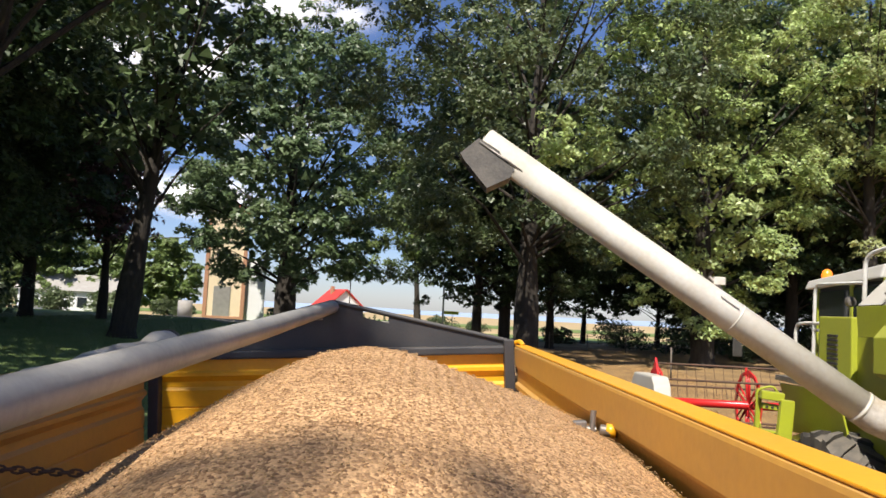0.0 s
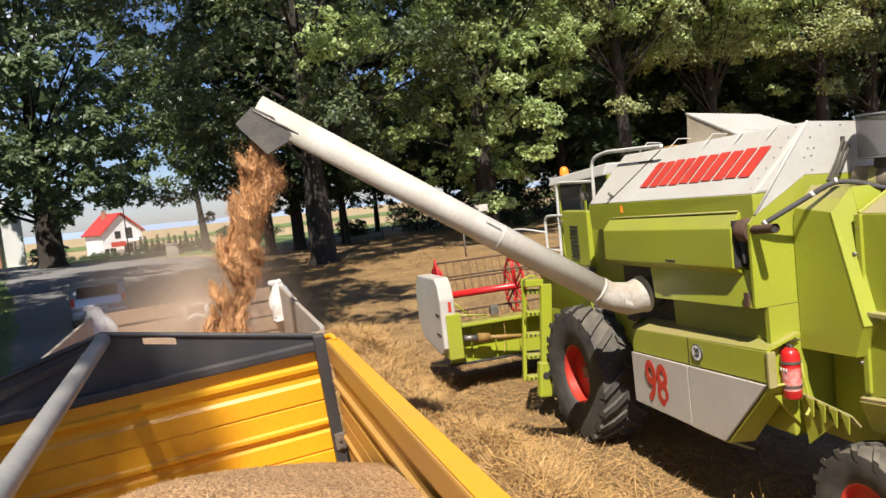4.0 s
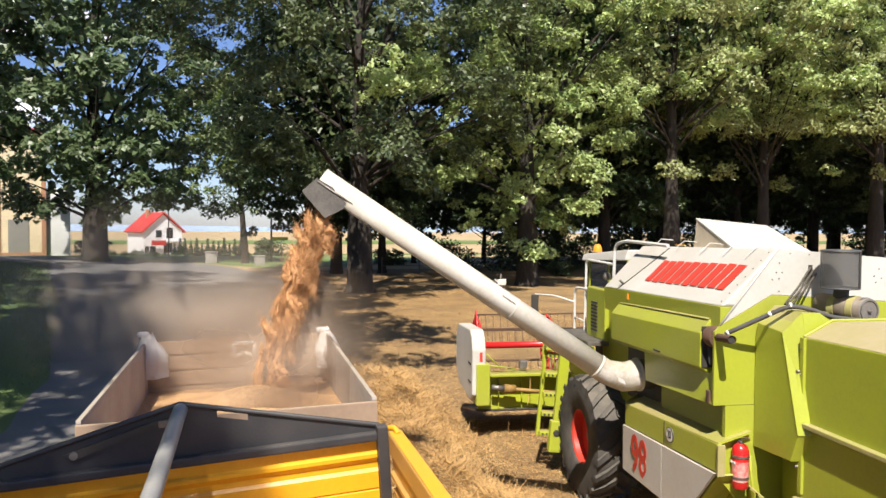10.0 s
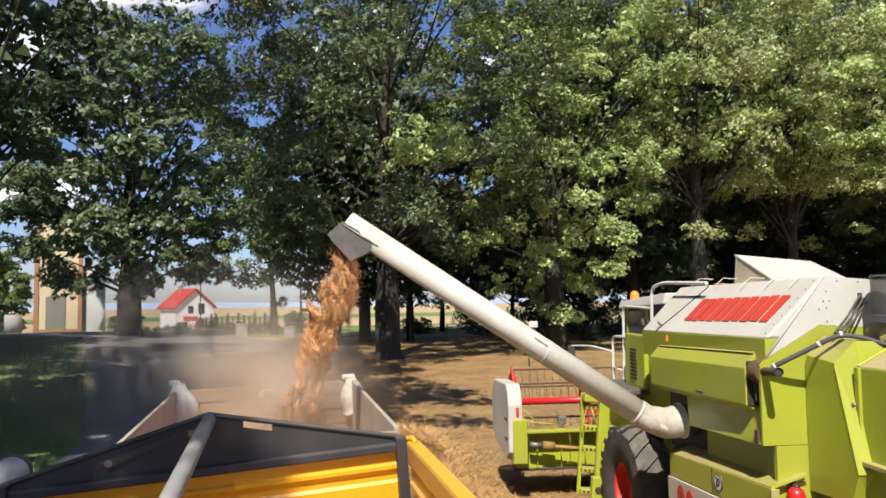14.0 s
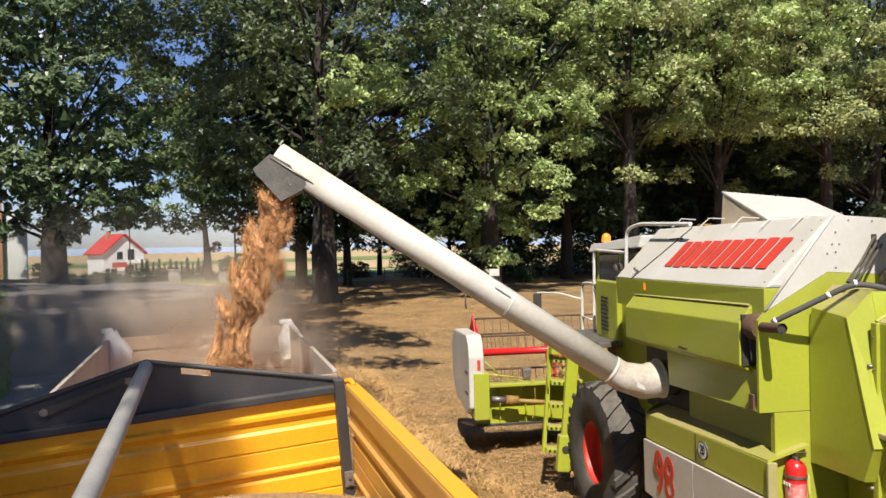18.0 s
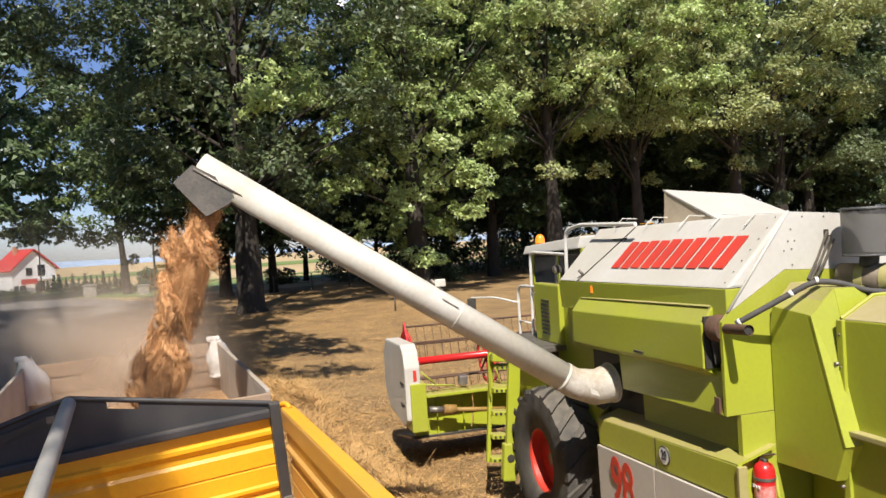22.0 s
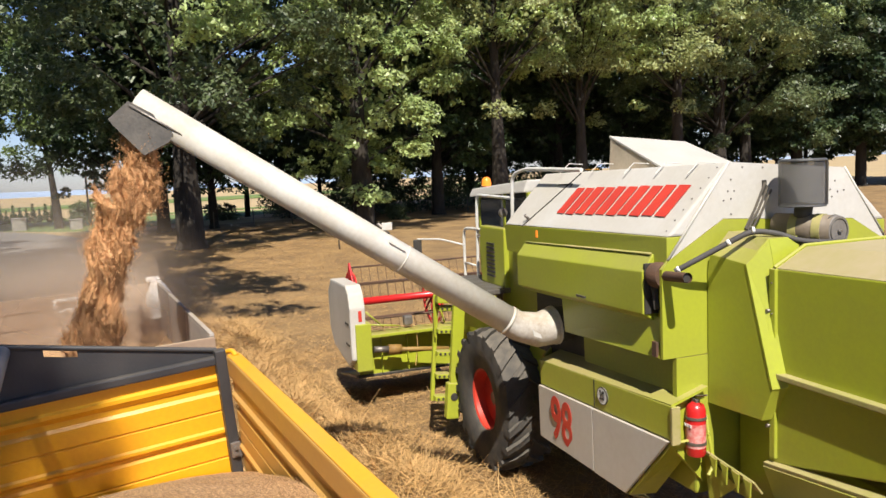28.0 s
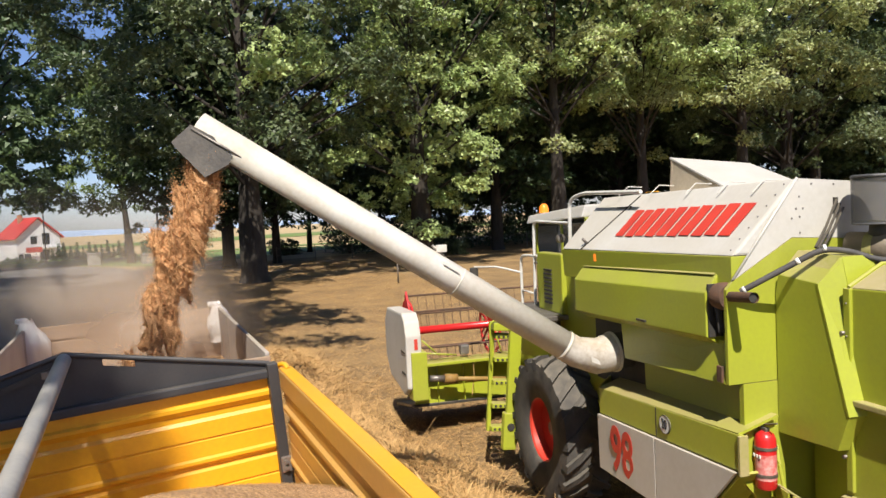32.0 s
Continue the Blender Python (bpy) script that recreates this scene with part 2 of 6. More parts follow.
LEAF_PALE = leaf_mat("pale_sunlit_leaves", (0.235, 0.310, 0.110), (0.450, 0.515, 0.225))
# Leaf green darkened so that it also carries the wood's shade
LEAF_DARK = leaf_mat("dark_shaded_leaves", (0.034, 0.062, 0.025), (0.075, 0.110, 0.042))
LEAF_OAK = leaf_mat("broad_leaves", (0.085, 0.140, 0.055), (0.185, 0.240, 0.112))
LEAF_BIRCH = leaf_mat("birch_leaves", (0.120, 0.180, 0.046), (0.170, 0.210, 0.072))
PLASTER = mat("white_plaster", (0.74, 0.74, 0.72), (0.68, 0.68, 0.66), rough=0.9, scale=0.6, fine=12, bump=0.05)
CREAM = mat("cream_plaster", (0.72, 0.60, 0.40), (0.64, 0.52, 0.35), rough=0.9, scale=0.5, fine=8, bump=0.05)
BRICKRED = mat("brick_edge", (0.42, 0.22, 0.13), (0.34, 0.18, 0.1), rough=0.9, scale=2, fine=10, bump=0.1)
ROOFRED = mat("red_roof", (0.50, 0.045, 0.03), (0.42, 0.04, 0.03), rough=0.6, scale=0.8, fine=10, bump=0.1)
DARKGLASS = mat("dark_window", (0.02, 0.025, 0.03), rough=0.1, bump=0)
CONCRETE = mat("concrete", (0.36, 0.34, 0.31), (0.28, 0.26, 0.24), rough=0.9, scale=1.5, fine=20, bump=0.2)
WOODPOST = mat("grey_wood", (0.17, 0.14, 0.11), (0.11, 0.09, 0.07), rough=0.9, scale=6, fine=30, bump=0.3)
CARSILVER = mat("silver_car_paint", (0.42, 0.44, 0.46), (0.38, 0.40, 0.42), rough=0.25, metal=0.6, scale=2, fine=20, bump=0)
CLOTH = mat("white_plastic_sack", (0.72, 0.69, 0.66), (0.6, 0.57, 0.53), rough=0.55, scale=5, fine=25, bump=0.4, bump_scale=12, bump_dist=0.04)
OLDWALL = mat("dusty_trailer_wall", (0.34, 0.235, 0.16), (0.25, 0.165, 0.115), rough=0.8, scale=2, fine=20, bump=0.1, dust=0.4)
OLDWHITE = mat("pale_trailer_wall", (0.40, 0.355, 0.315), (0.31, 0.265, 0.235), rough=0.75, scale=2, fine=20, bump=0.1, dust=0.3)
CLEARGREY = mat("smoky_mesh", (0.10, 0.10, 0.10), (0.07, 0.07, 0.07), rough=0.4, scale=8, fine=90, bump=0.3)
LIDCLOTH = mat("dusty_beige_sheet", (0.50, 0.42, 0.31), (0.40, 0.33, 0.24), rough=0.8, scale=4, fine=30, bump=0.1)
SKIRTWHITE = mat("grey_white_paint", (0.58, 0.555, 0.52), (0.50, 0.47, 0.42), rough=0.45, scale=1.3, fine=20, bump=0.04, dust=0.3)
HOODTOP = mat("dusty_green_top", (0.36, 0.31, 0.13), (0.42, 0.34, 0.20), rough=0.65, scale=1.5, fine=14, bump=0.05)
CAPGREY = mat("grey_plastic_lid", (0.20, 0.18, 0.16), (0.13, 0.115, 0.10), rough=0.6, scale=6, fine=40, bump=0.1)
# Emits a little; the reflectors share this glow though they are no lamps
AMBER = glow_mat("amber_glow", (0.9, 0.22, 0.02), 0.6)
PLUM = leaf_mat("purple_leaves", (0.10, 0.055, 0.055), (0.16, 0.09, 0.08))


def mesh_mat(name, col, cover):
    """A fine perforated sheet: partly see-through."""
    m = mat(name, col, rough=0.45, scale=8, fine=90, bump=0.2)
    nt = m.node_tree
    tr, mx = nt.nodes.new("ShaderNodeBsdfTransparent"), nt.nodes.new("ShaderNodeMixShader")
    mx.inputs[0].default_value = cover
    nt.links.new(tr.outputs[0], mx.inputs[1]), nt.links.new(nt.nodes["Principled BSDF"].outputs[0], mx.inputs[2])
    nt.links.new(mx.outputs[0], nt.nodes["Material Output"].inputs["Surface"])
    return m


MESHSCREEN = mesh_mat("screen_mesh", (0.10, 0.096, 0.092), 0.66)


def dust_mat(name, col, most):
    """Airborne dust: thin towards the edge of its billow, uneven inside."""
    m = bpy.data.materials.new(name)
    m.use_nodes = True
    nt = m.node_tree
    n, l = nt.nodes.new, nt.links.new
    nt.nodes.remove(nt.nodes["Principled BSDF"])
    tc = n("ShaderNodeTexCoord")
    gr = n("ShaderNodeTexGradient")
    gr.gradient_type = "QUADRATIC_SPHERE"
    l(tc.outputs["Object"], gr.inputs[0])
    no = n("ShaderNodeTexNoise")
    no.inputs["Scale"].default_value, no.inputs["Detail"].default_value = 1.3, 3
    l(tc.outputs["Object"], no.inputs["Vector"])
    mr = n("ShaderNodeMapRange")
    mr.inputs[1].default_value, mr.inputs[2].default_value, mr.inputs[3].default_value, mr.inputs[4].default_value = 0.3, 0.7, 0.65 * most, 1.2 * most
    l(no.outputs[0], mr.inputs[0])
    mu = n("ShaderNodeMath")
    mu.operation, mu.use_clamp = "MULTIPLY", True
    l(gr.outputs[0], mu.inputs[0]), l(mr.outputs[0], mu.inputs[1])
    di, tr, mx = n("ShaderNodeBsdfDiffuse"), n("ShaderNodeBsdfTransparent"), n("ShaderNodeMixShader")
    di.inputs[0].default_value = (*col, 1)
    l(mu.outputs[0], mx.inputs[0]), l(tr.outputs[0], mx.inputs[1]), l(di.outputs[0], mx.inputs[2])
    l(mx.outputs[0], nt.nodes["Material Output"].inputs["Surface"])
    return m


CLOUD = dust_mat("cloud_vapour", (0.92, 0.93, 0.96), 1.1)
DUST = dust_mat("grain_dust", (0.37, 0.275, 0.20), 1.0)
HAZE = dust_mat("drifting_dust", (0.285, 0.235, 0.19), 0.55)


# ---- building helpers ----
def thing(name, label, category, m=None, group="", kind=""):
    ob = new(name)
    ob.empty_display_size = 0.2
    if m is not None:
        ob.matrix_world = m
    return tagged(ob, label, category, group, kind)


def link(name, bm, material, parent=None, label="", smooth=False, kind=""):
    me = bpy.data.meshes.new(name)
    for e in bm.edges:
        if len(e.link_faces) == 2 and e.calc_face_angle(0) > 0.75:
            e.smooth = False
    bm.to_mesh(me)
    bm.free()
    me.materials.append(material)
    if smooth:
        me.shade_smooth()
    ob = new(name, me)
    if parent:
        ob.parent = parent
    if label:
        ob["label"] = label
    if kind:
        ob["kind"] = kind
    return ob


def part(name, bm, material, parent, label="", smooth=False):
    return link(name, bm, material, parent, label, smooth)


def arrays(name, verts, faces, material, parent=None, smooth=False):
    """A mesh from a vertex array and an array of faces of equal size."""
    me = bpy.data.meshes.new(name)
    k = faces.shape[1]
    me.vertices.add(len(verts))
    me.vertices.foreach_set("co", np.asarray(verts, dtype=np.float32).ravel())
    me.loops.add(faces.size)
    me.loops.foreach_set("vertex_index", np.asarray(faces, dtype=np.int32).ravel())
    me.polygons.add(len(faces))
    me.polygons.foreach_set("loop_start", np.arange(0, faces.size, k, dtype=np.int32))
    me.update(calc_edges=True)
    me.materials.append(material)
    if smooth:
        me.shade_smooth()
    ob = new(name, me)
    if parent:
        ob.parent = parent
    return ob


def box(x0, x1, y0, y1, z0, z1, bevel=0.01, bm=None):
    """A block with rounded edges."""
    b = bmesh.new()
    bmesh.ops.create_cube(b, size=1)
    for v in b.verts:
        v.co = Vector(((x0 + x1) / 2 + v.co.x * (x1 - x0), (y0 + y1) / 2 + v.co.y * (y1 - y0), (z0 + z1) / 2 + v.co.z * (z1 - z0)))
    if bevel:
        bmesh.ops.bevel(b, geom=b.edges[:], offset=min(bevel, 0.45 * min(abs(x1 - x0), abs(y1 - y0), abs(z1 - z0))), segments=2, affect="EDGES", profile=0.6)
    return join(bm, b)


def join(bm, b):
    if bm is None:
        return b
    me = bpy.data.meshes.new("t")
    b.to_mesh(me)
    b.free()
    bm.from_mesh(me)
    bpy.data.meshes.remove(me)
    return bm


def loft(a, b_, bevel=0.0, bm=None):
    """A solid between two rings of points of equal count."""
    b = bmesh.new()
    n = len(a)
    va = [b.verts.new(p) for p in a]
    vb = [b.verts.new(p) for p in b_]
    b.faces.new(va), b.faces.new(vb[::-1])
    for i in range(n):
        b.faces.new((va[i], vb[i], vb[(i + 1) % n], va[(i + 1) % n]))
    bmesh.ops.recalc_face_normals(b, faces=b.faces[:])
    if bevel:
        bmesh.ops.bevel(b, geom=b.edges[:], offset=bevel, segments=2, affect="EDGES", profile=0.6)
    return join(bm, b)


def prism(profile, x0, x1, bevel=0.0, bm=None):
    """A side profile of (y, z) drawn out from x0 to x1."""
    return loft([(x0, y, z) for y, z in profile], [(x1, y, z) for y, z in profile], bevel, bm)


def plate(pts, thick, bevel=0.0, bm=None):
    """A flat panel through its corner points, thickened away from its front."""
    p = [Vector(q) for q in pts]
    nrm = (p[1] - p[0]).cross(p[2] - p[0]).normalized() * thick
    return loft(p, [q - nrm for q in p], bevel, bm)


def cyl(p0, p1, r0, r1=None, seg=20, bm=None, caps=True):
    r1 = r0 if r1 is None else r1
    p0, p1 = Vector(p0), Vector(p1)
    q = (p1 - p0).to_track_quat("Z", "Y")
    b = bmesh.new()
    ra = [b.verts.new(p0 + q @ Vector((r0 * math.cos(t), r0 * math.sin(t), 0))) for t in np.linspace(0, 2 * math.pi, seg, endpoint=False)]
    rb = [b.verts.new(p1 + q @ Vector((r1 * math.cos(t), r1 * math.sin(t), 0))) for t in np.linspace(0, 2 * math.pi, seg, endpoint=False)]
    for i in range(seg):
        b.faces.new((ra[i], ra[(i + 1) % seg], rb[(i + 1) % seg], rb[i]))
    if caps:
        b.faces.new(ra[::-1]), b.faces.new(rb)
    for f in b.faces:
        f.smooth = len(f.verts) == 4
    return join(bm, b)


def tube(points, r, seg=10, bm=None, radii=None, closed_caps=True):
    """A pipe along a line of points."""
    pts = [Vector(p) for p in points]
    b = bmesh.new()
    rings = []
    up = Vector((0.123, 0.31, 0.94)).normalized()
    for i, p in enumerate(pts):
        d = (pts[min(i + 1, len(pts) - 1)] - pts[max(i - 1, 0)]).normalized()
        s = d.cross(up)
        s = s.normalized() if s.length > 1e-3 else Vector((1, 0, 0))
        u = s.cross(d)
        rr = float(radii[i] if radii else r)
        rings.append([b.verts.new(p + rr * (math.cos(t) * s + math.sin(t) * u)) for t in np.linspace(0, 2 * math.pi, seg, endpoint=False)])
    for a, c in zip(rings, rings[1:]):
        for i in range(seg):
            f = b.faces.new((a[i], a[(i + 1) % seg], c[(i + 1) % seg], c[i]))
            f.smooth = True
    if closed_caps:
        b.faces.new(rings[0]), b.faces.new(rings[-1])
    bmesh.ops.recalc_face_normals(b, faces=b.faces[:])
    return join(bm, b)


def round_path(points, r=0.06, n=5):
    """A line of points with its inner corners rounded."""
    p = [Vector(q) for q in points]
    out = [p[0]]
    for a, c, e in zip(p, p[1:], p[2:]):
        d1, d2 = (a - c), (e - c)
        k = min(r, 0.45 * d1.length, 0.45 * d2.length)
        s, t = c + d1.normalized() * k, c + d2.normalized() * k
        out += [s.lerp(c, k_ / (n - 1)).lerp(c.lerp(t, k_ / (n - 1)), k_ / (n - 1)) for k_ in range(n)]
    return out + [p[-1]]


def lathe(profile, centre, axis, seg=32, bm=None):
    """A ring of (radius, along) swept round an axis."""
    c, q = Vector(centre), Vector(axis).to_track_quat("Z", "Y")
    b = bmesh.new()
    rings = []
    for t in np.linspace(0, 2 * math.pi, seg, endpoint=False):
        rings.append([b.verts.new(c + q @ Vector((r * math.cos(t), r * math.sin(t), h))) for r, h in profile])
    for i in range(seg):
        a, e = rings[i], rings[(i + 1) % seg]
        for j in range(len(profile) - 1):
            f = b.faces.new((a[j], e[j], e[j + 1], a[j + 1]))
            f.smooth = True
    bmesh.ops.recalc_face_normals(b, faces=b.faces[:])
    return join(bm, b)


def text_mesh(words, size, m, material, parent, name="lettering", depth=0.002, label="", bold=0.0):
    """Letters in the built-in font as a mesh."""
    cu = bpy.data.curves.new("t", "FONT")
    cu.offset = bold
    cu.body, cu.size, cu.extrude, cu.align_x, cu.align_y = words, size, depth, "CENTER", "CENTER"
    ob = new("t", cu)
    me = bpy.data.meshes.new_from_object(ob.evaluated_get(bpy.context.evaluated_depsgraph_get()))
    bpy.data.objects.remove(ob)
    me.name = name
    me.materials.clear()
    me.materials.append(material)
    o = new(name, me)
    o.parent, o.matrix_basis = parent, m
    if label:
        o["label"] = label
    return o


# ---- ground ----
def smooth01(a, b, v):
    t = min(1.0, max(0.0, (v - a) / (b - a)))
    return t * t * (3 - 2 * t)


def ground_z(x, y):
    """The height of the ground: flat round the machines, a low rise under the alley, then falling away."""
    z = 0.35 * smooth01(14, 38, y) * (1 - smooth01(50, 90, y)) - 4.2 * smooth01(70, 190, y)
    if y > 180:
        z -= (y - 180) * 0.0062
    z += 0.5 * smooth01(-9, -22, x) * (1 - smooth01(60, 110, y))
    near = (1 - smooth01(16, 30, y)) * smooth01(1.9, 2.6, x)
    if near > 0:
        z += near * 0.05 * noise.noise((x * 0.8, y * 0.8, 0)) + near * 0.03 * noise.noise((x * 2.6, y * 2.6, 3))
        row = math.exp(-((x - 3.15 - 0.25 * math.sin(y * 0.7)) / 0.55) ** 2) * smooth01(0.5, 3, y) * (1 - smooth01(11, 16, y))
        z += 0.42 * row * (1 + 0.7 * noise.noise((x * 1.5, y * 1.5, 7)))
    return z


def spaced(lo, hi, a, b, fine, grow):
    v = list(np.arange(a, b, fine))
    s = fine
    while v[-1] < hi:
        s *= grow
        v.append(min(hi, v[-1] + s))
    s = fine
    while v[0] > lo:
        s *= grow
        v.insert(0, max(lo, v[0] - s))
    return v


gx, gy = spaced(-3000, 3000, 1, 14, 0.2, 1.18), spaced(-400, 3500, -6, 20, 0.2, 1.16)
gv = np.array([(x, y, ground_z(x, y)) for y in gy for x in gx])
gi = np.arange(len(gv)).reshape(len(gy), len(gx))
gf = np.stack([gi[:-1, :-1].ravel(), gi[:-1, 1:].ravel(), gi[1:, 1:].ravel(), gi[1:, :-1].ravel()], 1)
ground = arrays("ground", gv, gf, STRAW, smooth=True)
ground.data.materials.append(FIELD)
ground.data.polygons.foreach_set("material_index", np.array([1 if gv[f[0]][1] > 47 else 0 for f in gf], dtype=np.int32))
tagged(ground, "stubble field with loose straw, ripe fields beyond", "ground", kind="structure")


def between(name, left, right, material, label, category, lift, n=90, m=14, edge=0.0):
    """A strip of ground between two lines, lying on the ground."""
    def along(line):
        p = np.array(line, dtype=float)
        d = np.concatenate([[0], np.cumsum(np.linalg.norm(np.diff(p, axis=0), axis=1))])
        s = np.linspace(0, d[-1], n)
        q = np.stack([np.interp(s, d, p[:, k]) for k in (0, 1)], 1)
        for _ in range(6):
            q[1:-1] = (q[:-2] + 2 * q[1:-1] + q[2:]) / 4
        return q
    a, b = along(left), along(right)
    v = []
    for i in range(n):
        for j in range(m):
            t = j / (m - 1)
            x, y = a[i] * (1 - t) + b[i] * t
            if edge and j in (0, m - 1):
                x += edge * noise.noise((y * 0.9, x, 5.0))
            v.append((x, y, ground_z(x, y) + lift * (0.2 if j in (0, m - 1) else 1)))
    k = np.arange(n * m).reshape(n, m)
    f = np.stack([k[:-1, :-1].ravel(), k[:-1, 1:].ravel(), k[1:, 1:].ravel(), k[1:, :-1].ravel()], 1)
    return tagged(arrays(name, np.array(v), f, material, smooth=True), label, category, kind="structure")


ROAD_L = [(-3.6, -20), (-3.7, 5), (-4.2, 15), (-5.0, 18.5), (-6.7, 27), (-9.0, 37), (-12.7, 50), (-16, 59), (-19.5, 62.5), (-27, 71.5), (-46, 83), (-80, 95)]
ROAD_R = [(1.7, -20), (1.7, 5), (2.2, 14), (2.8, 25), (2.9, 38), (1.6, 47), (-1.0, 57), (-4.0, 64.5), (-9, 70), (-16, 74.5), (-26, 80.5), (-47, 92), (-82, 104)]
between("road", ROAD_L, ROAD_R, ASPHALT, "grey asphalt lane curving away between trees", "road", 0.03, edge=0.3)
between("grass_verge", [(-80, -20), (-80, 5), (-80, 20), (-75, 35), (-72, 50), (-70, 60), (-66, 76), (-64, 84)], [(-3.5, -20), (-3.6, 5), (-4.1, 15), (-4.9, 18.5), (-6.6, 27), (-8.9, 37), (-12.6, 50), (-15.9, 59), (-19.3, 62.3), (-26.8, 71.2), (-45.5, 82.6)], GRASS, "mown grass verge in tree shade", "grass", 0.05, m=50, edge=0.5)
between("far_verge", [(3.4, 52), (-0.5, 57.5), (-3.8, 64.9), (-8.8, 70.4), (-16, 74.9), (-26, 81), (-47, 92.5)], [(30, 74), (14, 86), (-8, 97), (-26, 104), (-47, 112)], GRASS, "sunny grass strip behind the bend", "grass", 0.06, n=50)
between("crop_strip", [(-30, 112), (0, 104), (30, 98), (70, 92)], [(-30, 124), (0, 119), (30, 113), (70, 108)], GREENFIELD, "green crop strip among ripe fields", "field", 0.25, n=50)
between("far_crop_strip", [(-300, 330), (-100, 320), (100, 315), (400, 300)], [(-300, 380), (-100, 370), (100, 365), (400, 350)], GREENFIELD, "distant green crop strip", "field", 1.0, n=50)

# loose straw: flat stalks strewn over the stubble
rs = np.random.RandomState(3)


def strew(name, count, place, length, width, material, label, category, up=0.25):
    """Many thin stalks lying on the ground, as one mesh."""
    c = np.array([place(i) for i in range(count)])
    ang = rs.uniform(0, 2 * np.pi, count)
    lift = rs.normal(0, up, count)
    ln = rs.uniform(0.4, 1.0, count) * length
    d = np.stack([np.cos(ang) * ln, np.sin(ang) * ln, np.abs(lift) * ln], 1)
    s = np.stack([-np.sin(ang), np.cos(ang), rs.normal(0, 0.4, count)], 1) * width
    v = np.stack([c - s, c + s, c + d + s * 0.5, c + d - s * 0.5], 1).reshape(-1, 3)
    f = np.arange(count * 4).reshape(-1, 4)
    return tagged(arrays(name, v, f, material), label, category, kind="stuff")


def straw_spot(i):
    while True:
        y = rs.uniform(-4, 33)
        x = rs.uniform(1.9, 13)
        if rs.rand() < 0.22 + 1.1 * math.exp(-((x - 3.2) / 0.8) ** 2) + (0.3 if y < 10 else 0):
            return (x, y, ground_z(x, y) + rs.uniform(0, 0.02))


strew("loose_straw", 150000, straw_spot, 0.20, 0.0031, STALK, "golden loose straw strewn over stubble", "straw")
def row_spot(i):
    y = rs.uniform(0.5, 15)
    x = 3.15 + 0.25 * math.sin(y * 0.7) + rs.normal(0, 0.55)
    return (x, y, ground_z(x, y) + rs.uniform(0, 0.05))


strew("straw_windrow", 30000, row_spot, 0.30, 0.0036, STALK, "shaggy windrow of threshed straw", "straw", up=0.4)
strew("straw_tufts", 7000, straw_spot, 0.11, 0.0035, STALK, "upright stubble tufts", "stubble", up=1.2)


def verge_spot(i):
    while True:
        y = rs.uniform(8, 60)
        x = rs.uniform(-24, -3.9)
        if x < -4.3 - 0.235 * max(0, y - 16):
            return (x, y, ground_z(x, y) + 0.03)


strew("grass_blades", 60000, verge_spot, 0.14, 0.008, BLADES, "short green grass and clover leaves", "grass", up=0.9)
hills = thing("distant_hills", "hills on the horizon, blue distance haze put into their colour", "hills", kind="structure")
for k in range(3):
    pts = [(-2600 + 5200 * i / 60, 1500 + 500 * k) for i in range(61)]
    v, f = [], []
    for i, (x, y) in enumerate(pts):
        top = -9.5 - 3 * k + 3 + 4 * k + (4 + 2 * k) * noise.noise((x * 0.002, k * 3.1, 0)) + 2 * noise.noise((x * 0.008, k * 5.1, 2))
        v += [(x, y, -60), (x, y, top), (x, y + 300, -60)]
    for i in range(60):
        a, b = 3 * i, 3 * i + 3
        f += [(a, b, b + 1, a + 1), (a + 1, b + 1, b + 2, a + 2)]
    arrays("ridge", np.array(v), np.array(f), FARLAND, hills, smooth=True)


# ---- trees ----
def leaf_cloud(rng, centres, radii, per, size, droop=0.3, flat=0.75):
    """Leaves as small pointed faces on sprays; several sprays make a bough's flattened, drooping clump."""
    vs = []
    for c, r in zip(centres, radii):
        out = np.array([c[0], c[1], 0.0])
        out /= np.linalg.norm(out) + 1e-6
        m = rng.randint(9, 14)
        for i in range(m):
            d0 = rng.normal(0, 1, 3)
            d0 /= np.linalg.norm(d0)
            reach = r * rng.uniform(0.45, 1.05)
            sub = np.asarray(c) + d0 * reach * np.array([1.0, 1.0, 0.55]) + out * r * 0.2
            sub[2] -= 0.30 * reach * droop + 0.1 * r + 0.25 * max(0.0, float(d0 @ out)) * reach
            sr = r * rng.uniform(0.20, 0.40)
            k = int(per * (sr / 0.8) ** 2 * rng.uniform(0.7, 1.3) / 5) + 4
            d = rng.normal(0, 1, (k, 3))
            d /= np.linalg.norm(d, axis=1)[:, None]
            d[:, 2] = np.abs(d[:, 2]) * rng.choice([1, 1, 1, -0.6], k)
            rad = sr * rng.uniform(0.5, 1.3, k)[:, None] ** 0.7
            off = d * rad * np.array([rng.uniform(0.8, 1.3), rng.uniform(0.8, 1.3), flat * rng.uniform(0.6, 1.1)])
            off[:, 2] -= 0.45 * (off[:, 0] ** 2 + off[:, 1] ** 2) / max(sr, 0.3)
            p = sub + off
            n = d * 0.55 + out * 0.25 + rng.normal(0, 0.5, (k, 3)) + np.array([0, 0, 0.5])
            n /= np.linalg.norm(n, axis=1)[:, None]
            a = np.cross(n, rng.normal(0, 1, (k, 3)))
            a /= np.linalg.norm(a, axis=1)[:, None] + 1e-6
            b = np.cross(n, a)
            s = size * rng.uniform(0.5, 1.3, k)[:, None]
            tip = p + a * s - np.array([0, 0, 1]) * s * droop * 0.5
            vs.append(np.stack([p - a * s * 0.5 + b * s * 0.5, tip, p - a * s * 0.5 - b * s * 0.5], 1))
